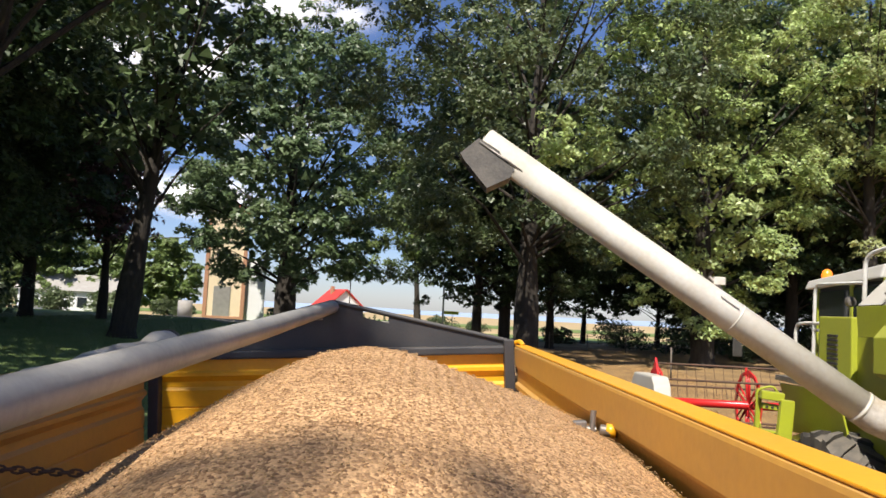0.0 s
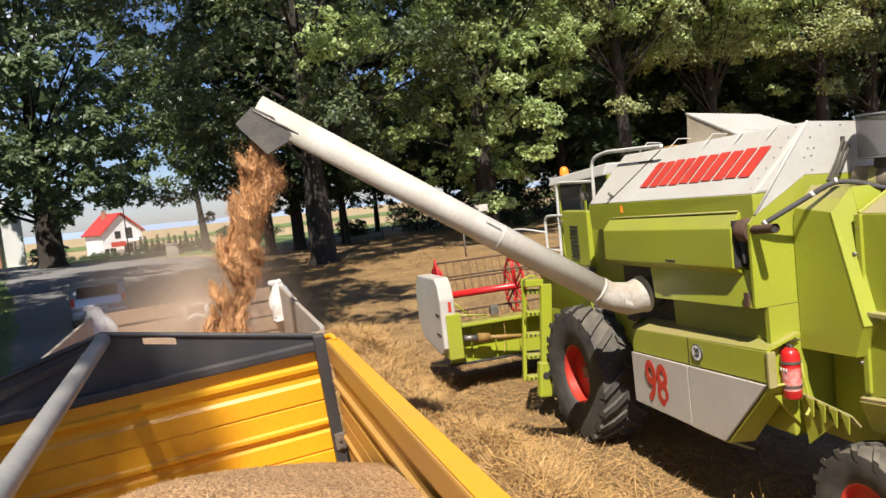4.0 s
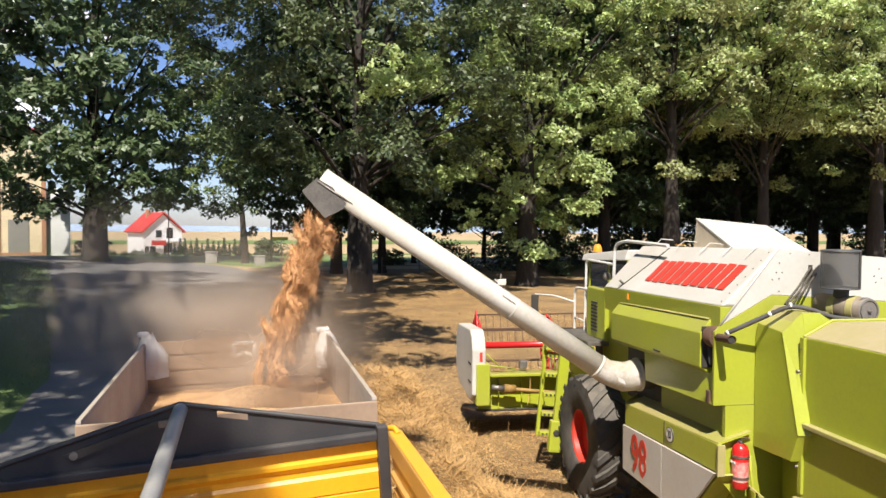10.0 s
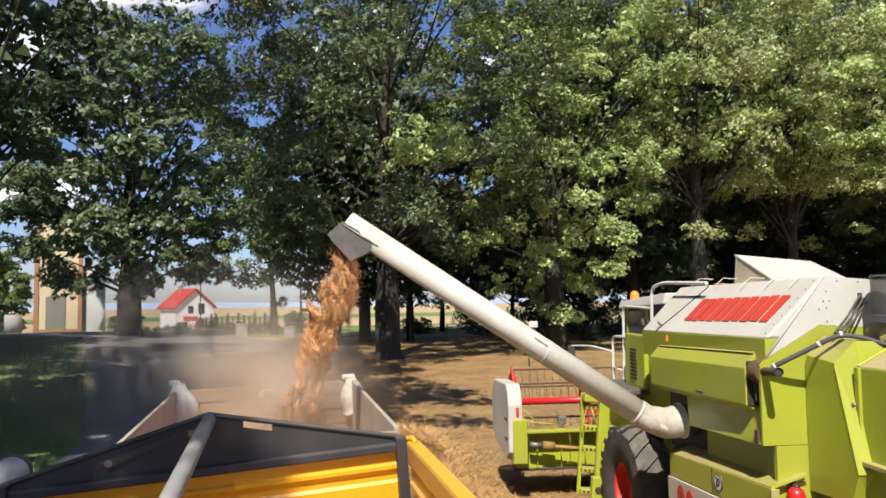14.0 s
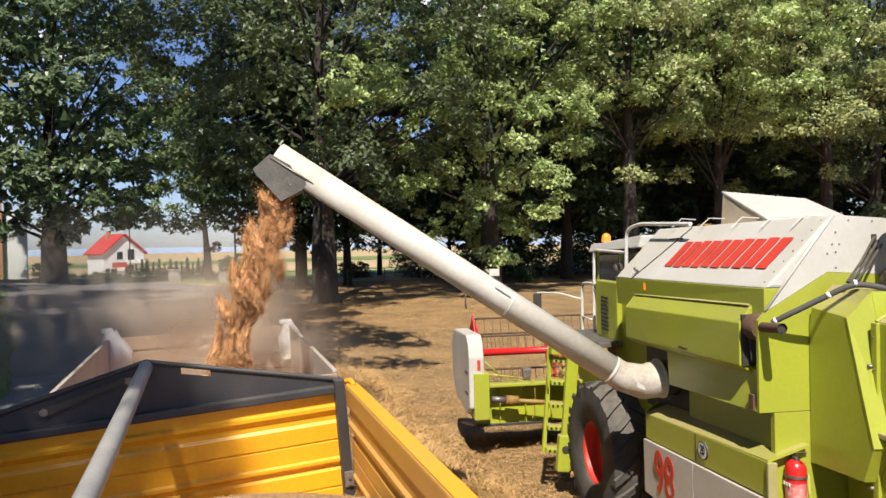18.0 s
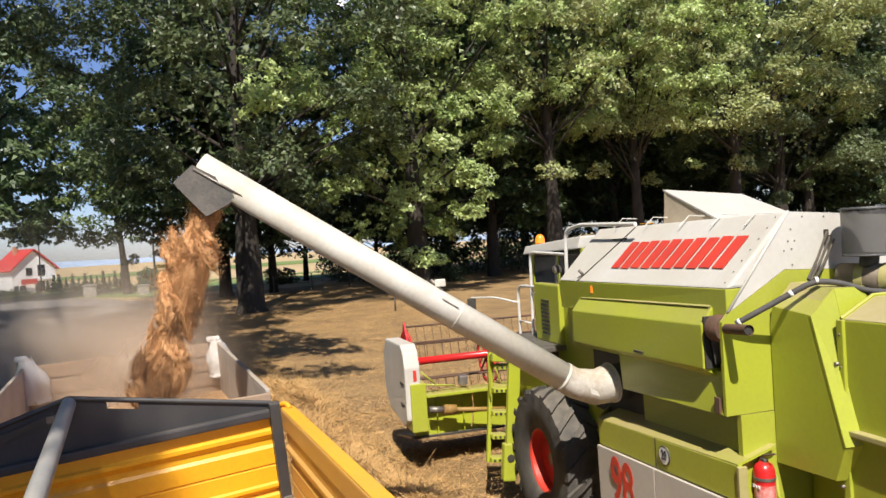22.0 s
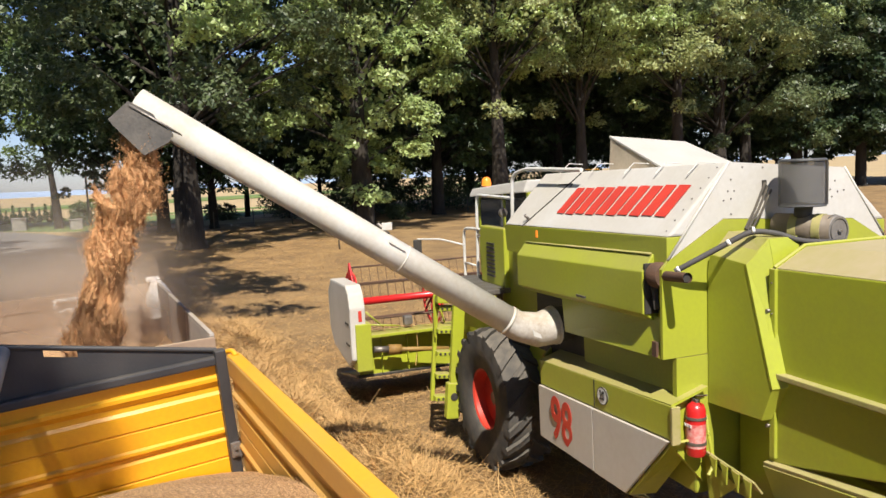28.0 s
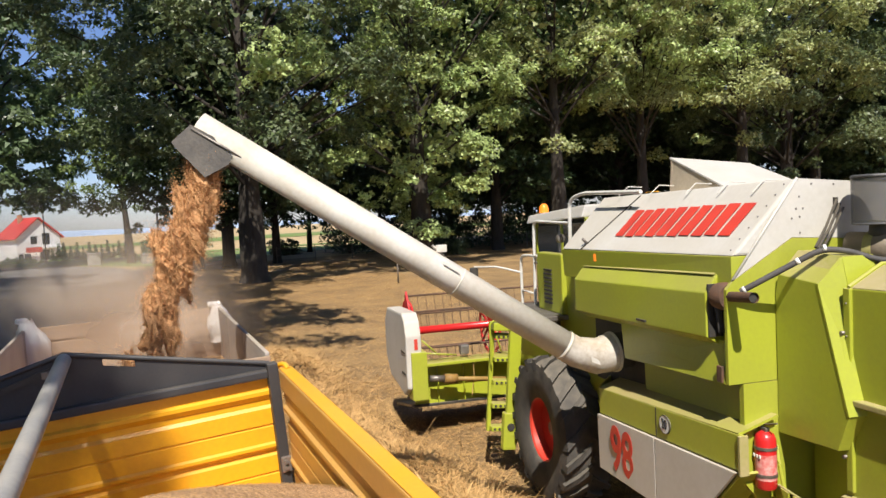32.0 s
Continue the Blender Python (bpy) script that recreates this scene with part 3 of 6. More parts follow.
    v = np.concatenate(vs).reshape(-1, 3)
    return v, np.arange(len(v)).reshape(-1, 3)


def inner_leaves(rng, n, height, radius, base_h, lean, size):
    """Loose leaves on the twigs inside the crown."""
    u = rng.uniform(0.02, 0.92, n)
    ang, q = rng.uniform(0, 2 * np.pi, n), rng.uniform(0, 1, n) ** 0.5
    prof = radius * 0.5 * np.sin(np.pi * (0.14 + 0.78 * u ** 0.85)) ** 0.6
    z = base_h + (height - base_h) * u
    p = np.stack([q * prof * np.cos(ang) + lean[0] * z / height, q * prof * np.sin(ang) + lean[1] * z / height, z], 1)
    a = rng.normal(0, 1, (n, 3))
    a /= np.linalg.norm(a, axis=1)[:, None]
    b = np.cross(a, rng.normal(0, 1, (n, 3)))
    b /= np.linalg.norm(b, axis=1)[:, None]
    s = size * rng.uniform(0.6, 1.4, n)[:, None]
    v = np.stack([p + b * s * 0.5, p + a * s, p - b * s * 0.5], 1).reshape(-1, 3)
    return v, np.arange(len(v)).reshape(-1, 3)


def tree(name, label, height, radius, trunk_r, base_h, seed, leaves, clumps=70, per=420, size=0.2, lean=(0, 0), droop=0.3, low_skirt=0.0, fork=False, gap=0.66, collar=0, inner=2400):
    """A tapered trunk with limbs, and a crown of leafy clumps with gaps between them."""
    rng = np.random.RandomState(seed)
    t = thing(name, label, "tree")
    top = Vector((lean[0], lean[1], height * 0.8))
    n = 9
    pts, rad = [], []
    for i in range(n):
        u = i / (n - 1)
        pts.append(top * u + Vector((0.25 * math.sin(3.1 * u + seed), 0.25 * math.cos(2.3 * u + seed) - 0.25 * math.cos(seed), 0)) * u)
        rad.append(trunk_r * (1.55 if i == 0 else (1.08 if i == 1 else 1 - 0.85 * u)))
    pts.insert(1, pts[0].lerp(pts[1], 0.18))
    rad.insert(1, trunk_r * 1.12)
    pts[0].z -= 0.25
    trunk = tube(pts, 0, 14, radii=rad)
    cs, rs_ = [], []
    tries = 0
    while len(cs) < clumps and tries < 4000:
        tries += 1
        u = rng.rand()
        zz = base_h + (height - base_h) * u
        prof = radius * (math.sin(math.pi * (0.12 + 0.80 * u ** 0.85)) ** 0.6)
        ang = rng.uniform(0, 2 * math.pi)
        q = prof * rng.uniform(0.30, 1.0) ** 0.40
        ctr = np.array([q * math.cos(ang) + lean[0] * zz / height, q * math.sin(ang) + lean[1] * zz / height, zz])
        r = rng.uniform(1.1, 2.6) * radius / 8.5
        if all(np.linalg.norm(ctr - c) > gap * (r + s) for c, s in zip(cs, rs_)):
            cs.append(ctr), rs_.append(r)
    limbs = [trunk]
    for i, c in enumerate(cs):
        if i % 3 == 0 or (c[2] < base_h + 4 and i % 2 == 0):
            z0 = max(base_h * 0.55, c[2] * rng.uniform(0.5, 0.75))
            u = z0 / (height * 0.8)
            s = top * min(u, 0.98)
            mid = s.lerp(Vector(c), 0.5) + Vector((0, 0, 0.5 * rng.rand()))
            r0 = trunk_r * 0.2 * (1 - 0.5 * u)
            trunk = tube([s, mid, Vector(c)], 0, 6, trunk, radii=[r0, r0 * 0.65, r0 * 0.2])
    if fork:
        trunk = tube([top * 0.16, top * 0.35 + Vector((1.4, 0.2, 0)), top * 0.8 + Vector((2.6, 0.3, 0))], 0, 10, trunk, radii=[trunk_r * 0.75, trunk_r * 0.6, trunk_r * 0.2])
    part("trunk", trunk, BARK, t, "dark furrowed bark trunk and limbs")
    if low_skirt:
        for i in range(int(low_skirt)):
            ang = rng.uniform(0, 2 * math.pi)
            reach = radius * rng.uniform(0.3, 0.8)
            cs.append(np.array([reach * math.cos(ang), reach * math.sin(ang), base_h * rng.uniform(0.6, 1.05)]))
            rs_.append(rng.uniform(0.6, 1.0) * radius / 8)
    for i in range(int(collar)):
        ang, zz = rng.uniform(0, 2 * math.pi), base_h * rng.uniform(0.35, 1.2)
        cs.append(np.array([trunk_r * 2.2 * math.cos(ang), trunk_r * 2.2 * math.sin(ang), zz]))
        rs_.append(rng.uniform(0.6, 1.2))
    v, f = leaf_cloud(rng, cs, rs_, per, size, droop)
    vi, fi = inner_leaves(rng, inner, height, radius, base_h, lean, size * 2.0)
    arrays("crown", np.concatenate([v, vi]), np.concatenate([f, fi + len(v)]), leaves, t)
    return t


def put(t, x, y, turn=0.0, scale=1.0):
    t.matrix_basis = Matrix.Translation((x, y, ground_z(x, y))) @ Matrix.Rotation(radians(turn), 4, "Z") @ Matrix.Scale(scale, 4)
    return t


def again(t, x, y, turn=0.0, scale=1.0):
    c = copy_thing(t, Matrix.Translation((x, y, ground_z(x, y))) @ Matrix.Rotation(radians(turn), 4, "Z"))
    c.scale = (scale, scale, scale)
    return c


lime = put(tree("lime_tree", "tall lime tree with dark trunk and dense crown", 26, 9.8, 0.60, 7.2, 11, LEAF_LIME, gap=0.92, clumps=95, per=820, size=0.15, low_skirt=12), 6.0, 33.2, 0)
# Sunlight on this one bough is put into its paler leaf colour
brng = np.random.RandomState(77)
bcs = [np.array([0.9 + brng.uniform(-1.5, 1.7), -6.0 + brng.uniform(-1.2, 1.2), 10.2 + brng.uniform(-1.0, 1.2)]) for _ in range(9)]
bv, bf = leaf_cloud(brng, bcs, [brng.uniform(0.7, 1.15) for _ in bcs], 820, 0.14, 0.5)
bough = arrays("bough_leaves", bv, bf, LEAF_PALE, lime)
bough["label"] = "bough leaves in a paler olive that stands for sunlight"
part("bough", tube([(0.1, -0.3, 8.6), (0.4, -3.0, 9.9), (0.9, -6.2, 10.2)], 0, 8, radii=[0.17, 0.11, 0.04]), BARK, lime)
lime_b = put(tree("lime_tree", "tall lime tree with layered crown, leaves brightened as if sunlit", 27, 6.9, 0.55, 5.4, 23, LEAF_BLUE, gap=0.92, clumps=90, per=900, size=0.15, low_skirt=10, collar=16), 15.9, 35.2, 30)
dark = put(tree("ash_tree", "tall slim-trunked tree, leaf colour darkened for shade", 25, 7.2, 0.38, 5.6, 37, LEAF_DARK, clumps=115, per=330, size=0.23, low_skirt=9), 6.4, 47, 0)
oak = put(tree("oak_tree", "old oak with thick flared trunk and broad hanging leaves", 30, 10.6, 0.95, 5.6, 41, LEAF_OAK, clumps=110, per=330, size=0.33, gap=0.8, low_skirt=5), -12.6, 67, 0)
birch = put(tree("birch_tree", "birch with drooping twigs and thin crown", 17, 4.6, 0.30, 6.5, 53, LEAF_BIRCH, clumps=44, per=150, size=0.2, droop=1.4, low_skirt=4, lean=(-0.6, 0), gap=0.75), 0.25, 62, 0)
sunny = put(tree("linden_tree", "broad linden with pale olive crown, brightened as if sunlit", 27, 9.4, 0.50, 10.8, 29, LEAF_BRIGHT, gap=0.92, clumps=84, per=820, size=0.15, low_skirt=2), 26.0, 36.5, 0)
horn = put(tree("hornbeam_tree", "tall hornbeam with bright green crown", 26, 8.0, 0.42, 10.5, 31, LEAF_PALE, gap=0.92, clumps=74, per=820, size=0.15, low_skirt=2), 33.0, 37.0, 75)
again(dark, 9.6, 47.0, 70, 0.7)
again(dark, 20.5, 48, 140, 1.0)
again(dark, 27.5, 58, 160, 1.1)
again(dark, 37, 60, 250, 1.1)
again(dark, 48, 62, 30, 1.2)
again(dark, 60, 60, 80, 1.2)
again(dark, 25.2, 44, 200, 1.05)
again(sunny, 40.5, 35.5, 250, 1.0)
again(lime, 48.5, 39, 160, 1.0)
again(horn, 54, 41, 20, 1.1)
again(dark, 62, 42, 100, 1.2)
again(dark, 33.5, 50, 10, 1.1)
again(dark, 42, 52, 300, 1.15)
again(dark, 51, 53, 90, 1.2)
again(sunny, 71, 46, 30, 1.1)
again(dark, 4.3, 45.0, 300, 0.8)
# Low back row: its deep shade is put into the leaf colour
maple = put(tree("field_maple", "low spreading field maple, leaf colour darkened for deep shade", 13, 5.6, 0.22, 3.6, 83, LEAF_DARK, clumps=80, per=330, size=0.24, low_skirt=6), 15, 61, 0)
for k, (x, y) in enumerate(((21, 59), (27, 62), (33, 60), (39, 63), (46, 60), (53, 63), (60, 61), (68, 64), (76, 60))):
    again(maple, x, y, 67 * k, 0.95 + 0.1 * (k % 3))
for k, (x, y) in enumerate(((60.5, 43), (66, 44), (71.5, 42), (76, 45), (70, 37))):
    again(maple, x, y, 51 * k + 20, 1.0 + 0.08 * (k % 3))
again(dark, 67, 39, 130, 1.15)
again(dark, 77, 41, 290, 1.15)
# the near side of the lane
put(tree("maple_tree", "tall maple with slender dark trunk beside the lane", 24, 5.6, 0.56, 9.5, 67, LEAF_OAK, clumps=55, per=230, size=0.3, lean=(2.0, 0), gap=0.8, inner=1200), -14.2, 32.5, 0)
put(tree("copper_beech", "slim copper beech with dark purple leaves", 17, 3.8, 0.30, 5.5, 59, PLUM, clumps=48, per=420, size=0.2, inner=1500), -20.8, 45.5, 0)
again(dark, -24.5, 43, 40, 1.0)
again(dark, -22.5, 27, 190, 1.0)
again(dark, -27, 37, 300, 1.1)
again(lime, -26, 31, 200, 0.95)
again(dark, -30, 48, 120, 1.1)
# Unseen trees, added so that their shade falls on trailer, heap and verge
again(lime_b, -14.5, -1.0, 130, 1.0)
again(horn, -13.25, -12.3, 40, 1.04)
again(horn, -13.75, -17.2, 40, 1.04)
again(lime, -29, 20, 70, 1.0)
again(dark, -25, 14, 10, 1.1)
# High crowns, mostly unseen, added to shade the lane and field corner
over = put(tree("maple_tree", "tall maple, mostly unseen, added to shade the lane", 27, 9.4, 0.55, 13.0, 91, LEAF_OAK, clumps=78, per=260, size=0.26, lean=(2.6, 0.6), gap=0.7), -10.2, 6.5, 0)
again(over, -11.6, 13.2, 10, 1.06)
again(lime, -38, 60, 80, 0.9)


def bush(name, label, w, h, seed, leaves, per=900, size=0.16, category="bush"):
    rng = np.random.RandomState(seed)
    t = thing(name, label, category)
    n = 14
    cs = [np.array([rng.uniform(-w, w) * 0.6, rng.uniform(-w, w) * 0.6, h * rng.uniform(0.15, 0.75)]) for _ in range(n)]
    v, f = leaf_cloud(rng, cs, [rng.uniform(0.3, 0.5) * h for _ in range(n)], per * 2 / (h * h), size, 0.3, 0.9)
    arrays("foliage", v, f, leaves, t)
    st = None
    for i in range(5):
        c = cs[i]
        st = tube([(0.1 * i - 0.2, 0, -0.2), (c[0] * 0.5, c[1] * 0.5, c[2] * 0.5), tuple(c)], 0, 6, st, radii=[0.06, 0.045, 0.015])
    part("stems", st, BARK, t)
    return t


shrub = put(bush("hazel_bush", "dense hazel bush under the trees, leaf colour darkened for shade", 3.0, 4.2, 5, LEAF_DARK, per=2600), 20.5, 49, 0)
for x, y, s in ((24, 52, 1.1), (28, 50, 0.9), (16.5, 53, 0.7), (-25, 33, 1.3), (-31, 42, 1.5), (-24.5, 25, 1.2), (33, 53, 1.2), (38, 51, 1.0), (44, 50, 1.1), (57, 50, 1.2), (64, 52, 1.3)):
    again(shrub, x, y, 37 * x, s)
low = put(bush("elder_bush", "sunlit green elder bush beside the yard", 1.6, 2.4, 9, LEAF_LIME, per=1800), -16, 84, 0)
for x, y, s in ((-27, 82, 0.7), (-38, 88, 1.5), (-44, 86, 1.4), (12, 57, 0.7), (-32, 92, 1.2), (3, 96, 1.1), (21, 42, 0.5), (9, 110, 1.0), (-50, 84, 1.5)):
    again(low, x, y, 53 * y, s)
far_tree = put(tree("poplar_tree", "light green poplar standing in the yard", 11, 4.2, 0.2, 1.5, 71, LEAF_BIRCH, clumps=70, per=700, size=0.3), -34, 96, 0)
again(far_tree, -42, 99, 80, 1.0)
again(far_tree, -50, 97, 150, 1.2)
again(far_tree, -28.5, 112, 30, 0.6)
again(far_tree, -60, 104, 60, 1.3)


# ---- the yellow trailer ----
# local space: x across, y along, z up from the top of the front wall; it leans to its left
TILT = pose(0.065, 0, 2.425, 0, -3.9, 0)
trailer = thing("grain_trailer", "yellow tipping trailer with corrugated walls, heaped with wheat", "trailer", TILT)
HW, LEN, DEEP = 1.135, 6.4, 1.5


def corrugated():
    """The outline of a pressed wall sheet, from its top down: (towards the load, height)."""
    out = [(0.0, 0.0), (0.0, -0.095), (0.018, -0.108), (0.018, -0.130), (-0.012, -0.165), (-0.012, -0.200), (0.004, -0.220)]
    z = -0.22
    for k in range(4):
        out += [(0.004, z - 0.10), (-0.005, z - 0.106), (-0.005, z - 0.112), (0.004, z - 0.118), (0.004, z - 0.215), (0.018, z - 0.228), (0.018, z - 0.246), (-0.012, z - 0.27), (-0.012, z - 0.29), (0.004, z - 0.305)]
        z -= 0.305
    return out + [(0.004, -DEEP)]


def ribbed_wall(name, along, inner, material, label):
    """A ribbed sheet swept along a line; inner points to the load."""
    prof = corrugated()
    b = bmesh.new()
    rows = []
    for p in along:
        rows.append([b.verts.new(Vector(p) + Vector(inner) * d + Vector((0, 0, z))) for d, z in prof] + [b.verts.new(Vector(p) - Vector(inner) * 0.06 + Vector((0, 0, z))) for z in (-DEEP, 0.0)])
    n = len(rows[0])
    for a, c in zip(rows, rows[1:]):
        for i in range(n):
            b.faces.new((a[i], a[(i + 1) % n], c[(i + 1) % n], c[i]))
    b.faces.new(rows[0]), b.faces.new(rows[-1][::-1])
    bmesh.ops.recalc_face_normals(b, faces=b.faces[:])
    return part(name, b, material, trailer, label)


ribbed_wall("front_wall", [(-HW, 0, 0), (HW - 0.03, 0, 0)], (0, -1, 0), YELLOW, "glossy yellow ribbed front wall")
ribbed_wall("side_wall", [(HW + 0.045, -0.09, -0.10), (HW + 0.045, -LEN, -0.10)], (-1, 0, 0), YELLOWDULL, "dusty yellow ribbed side wall, darkened as the shaded side")
ribbed_wall("side_wall", [(-HW - 0.045, -0.09, -0.10), (-HW - 0.045, -LEN, -0.10)], (1, 0, 0), YELLOWDULL, "dusty yellow ribbed side wall, darkened as the shaded side")
ribbed_wall("rear_wall", [(-HW, -LEN, 0), (HW, -LEN, 0)], (0, 1, 0), YELLOW, "")
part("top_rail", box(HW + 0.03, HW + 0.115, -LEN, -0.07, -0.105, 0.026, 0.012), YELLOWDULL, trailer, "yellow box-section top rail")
# Brighter yellow stands for sun on the rail's top
part("rail_cap", box(HW + 0.036, HW + 0.112, -LEN, -0.07, 0.027, 0.034, 0.003), YELLOW, trailer, "top of the rail in brighter yellow, as if sunlit")
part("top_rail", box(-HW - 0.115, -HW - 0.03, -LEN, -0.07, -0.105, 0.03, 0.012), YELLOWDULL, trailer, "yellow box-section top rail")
for s in (1, -1):
    part("corner_post", box(s * (HW - 0.005) - 0.03, s * (HW - 0.005) + 0.035, -0.085, 0.0, -DEEP, 0.07, 0.008), ANTHRACITE, trailer, "dark grey corner post")
    lk = box(s * HW - 0.025, s * HW + 0.035, -0.1, -0.08, -0.62, -0.52, 0.006)
    lk = cyl((s * HW, -0.12, -0.55), (s * HW, -0.08, -0.55), 0.012, bm=lk)
    part("latch", cyl((s * HW, -0.12, -0.59), (s * HW, -0.08, -0.59), 0.012, bm=lk), STEEL, trailer, "small steel latch")
    part("hook", tube(round_path([(s * (HW + 0.03), -0.03, 0.04), (s * (HW + 0.07), -0.08, 0.06), (s * (HW + 0.08), -0.14, 0.03)], 0.03), 0.016), YELLOW, trailer, "small yellow hook")
part("floor", box(-HW - 0.08, HW + 0.08, -LEN - 0.05, 0.05, -DEEP - 0.08, -DEEP, 0.01), ANTHRACITE, trailer)
part("chassis", box(-0.5, 0.5, -LEN + 0.2, -0.1, -DEEP - 0.32, -DEEP - 0.082, 0.02), ANTHRACITE, trailer)
# dark gable over the front wall, with a slot
AX, AZ = -0.005, 0.275
rail = box(-HW - 0.02, HW - 0.02, -0.05, 0.03, -0.024, 0.030, 0.012)
part("gable_rail", rail, ANTHRACITE, trailer, "dark rail along the wall's top")


def gable_top(x):
    return AZ * (1 - abs(x - AX) / (HW - AX if x > AX else HW + AX)) + 0.055


g = bmesh.new()
SX0, SX1, SD0, SD1 = 0.19, 0.36, 0.012, 0.055
for y in (0.0, 0.015):
    xs = (-HW, AX, SX0, SX1, HW - 0.02)
    lo = [g.verts.new((x, y, 0.031)) for x in xs]
    hi = [g.verts.new((x, y, gable_top(x))) for x in xs]
    a0, a1 = g.verts.new((SX0, y, gable_top(SX0) - SD1)), g.verts.new((SX1, y, gable_top(SX1) - SD1))
    b0, b1 = g.verts.new((SX0, y, gable_top(SX0) - SD0)), g.verts.new((SX1, y, gable_top(SX1) - SD0))
    fs = [(lo[0], lo[1], hi[1], hi[0]), (lo[1], lo[2], a0, b0, hi[2], hi[1]), (lo[2], lo[3], a1, a0), (b0, b1, hi[3], hi[2]), (lo[3], lo[4], hi[4], hi[3], b1, a1)]
    for f in fs:
        g.faces.new(f if y == 0 else f[::-1])
part("gable_panel", g, ANTHRACITE, trailer, "dark steel gable panel with a slot")
part("gable_edge", tube([(-HW - 0.02, 0, 0.058), (AX, 0, AZ + 0.056), (HW - 0.01, 0, 0.060)], 0.016, 12), ANTHRACITE, trailer, "dark tube along the gable's edge")
arm = [(-0.625, 0.125), (-0.575, 0.090), (-0.10, 0.232), (-0.085, 0.270)]
part("brace_arm", loft([(x, -0.022, z) for x, z in arm], [(x, -0.008, z) for x, z in arm]), BLACK, trailer, "flat folding brace arm")
part("pivot_bolt", cyl((-0.572, -0.03, 0.118), (-0.572, 0.0, 0.118), 0.022), STEEL, trailer)
part("hinge_plate", box(-0.125, -0.07, -0.035, -0.002, 0.215, 0.255, 0.004), STEEL, trailer)
# ridge tube that carries the sheet, running back over the load
part("ridge_tube", tube([(AX, 0.02, 0.300), (AX - 0.025, -2.0, 0.215), (AX - 0.05, -3.8, 0.15), (AX - 0.08, -LEN, 0.01)], 0.041, 16), GREYTUBE, trailer, "grey painted ridge tube")
# chain between the side walls
ch = None
for k in range(20):
    u = k / 62
    c = Vector((-HW + 2 * HW * u, -1.9, -0.30 - 0.06 * math.sin(math.pi * u)))
    a = Vector((0.028, 0, 0))
    b_ = Vector((0, 0.011, 0)) if k % 2 else Vector((0, 0, 0.011))
    loop = [c + a * math.cos(t) + b_ * math.sin(t) * 1.2 for t in np.linspace(0, 2 * math.pi, 9)]
    ch = tube(loop, 0.0055, 6, ch)
tagged(link("chain", ch, RUST), "rusty steel chain stretched over the grain", "chain")
bpy.data.objects["chain"].matrix_world = TILT
tap = cyl((0, 0, 0), (-0.22, 0.05, 0.02), 0.018, 0.012)
tap = cyl((0.02, 0, 0.0), (0.09, -0.01, -0.01), 0.03, bm=tap)
tap = cyl((-0.02, 0, 0.0), (-0.01, 0, 0.10), 0.016, bm=tap)
tap = box(-0.12, -0.05, -0.02, 0.03, 0.0, 0.05, 0.008, bm=tap)
lv = thing("tensioner", "steel tensioner lying against the trailer wall", "tensioner", TILT @ pose(HW - 0.02, -2.52, -0.105) @ Matrix.Scale(0.6, 4))
part("lever", tap, STEEL, lv)
part("cap", cyl((0.05, 0, 0), (0.10, -0.01, -0.01), 0.034), YELLOW, lv, "yellow plastic cap")
# the rolled sheet on the left wall
rollp = [(-HW - 0.075, 0.42 - 0.2 * k, 0.055 - 0.013 * k + 0.010 * math.sin(k * 1.7)) for k in range(33)]
roll = thing("rolled_tarpaulin", "grey tarpaulin rolled up along the trailer's side wall", "tarpaulin", TILT)
rb = tube(rollp, 0, 18, radii=[0.095 + 0.010 * math.sin(k * 2.3) + 0.008 * math.cos(k * 5.1) for k in range(33)])
part("roll", rb, TARP, roll)
part("end_ring", lathe([(0.094, -0.02), (0.110, -0.02), (0.110, 0.02), (0.094, 0.02), (0.094, -0.02)], (-HW - 0.075, 0.40, 0.055), (0, 1, 0.06), 24), BLACK, roll, "black end strap")
# the heap of wheat
hv = []
hx, hy = np.linspace(-HW, HW, 70), np.linspace(-LEN + 0.05, -0.04, 190)
for y in hy:
    for x in hx:
        dx, dy = (x - 0.35) * (1.2 if x > 0.35 else 1.5), y + 2.35
        r = math.sqrt(dx * dx + (dy * dy if dy > 0 else 0.12 * dy * dy))
        z = max(-0.85, 0.154 - 0.40 * (math.sqrt(r * r + 0.09) - 0.3))
        z += 0.012 * noise.noise((x * 3, y * 3, 1)) + 0.004 * noise.noise((x * 14, y * 14, 4))
        hv.append((x, y, z))
hi_ = np.arange(len(hv)).reshape(len(hy), len(hx))
hf = np.stack([hi_[:-1, :-1].ravel(), hi_[:-1, 1:].ravel(), hi_[1:, 1:].ravel(), hi_[1:, :-1].ravel()], 1)
heap = tagged(arrays("wheat_heap", np.array(hv), hf, GRAIN, smooth=True), "heap of reddish-gold wheat grain in the trailer", "grain", kind="stuff")
heap.matrix_world = TILT
cells = np.array([c for c in rs.randint(0, len(hv), 560000) if -4.7 < hv[c][1] < -1.2])[:90000]
gp = np.array(hv)[cells] + rs.uniform(-0.017, 0.017, (90000, 3)) * np.array([1, 1, 0.12])
gd = rs.normal(0, 1, (90000, 3)) * np.array([1, 1, 0.35])
gd /= np.linalg.norm(gd, axis=1)[:, None]
gs_ = np.cross(gd, rs.normal(0, 1, (90000, 3)))
gs_ /= np.linalg.norm(gs_, axis=1)[:, None]
gu = np.cross(gd, gs_)
L_, W_ = 0.0033, 0.0017
gvv = np.stack([gp - gd * L_, gp + gs_ * W_, gp - gs_ * W_, gp + gu * W_ + 0, gp + gd * L_], 1).reshape(-1, 3)
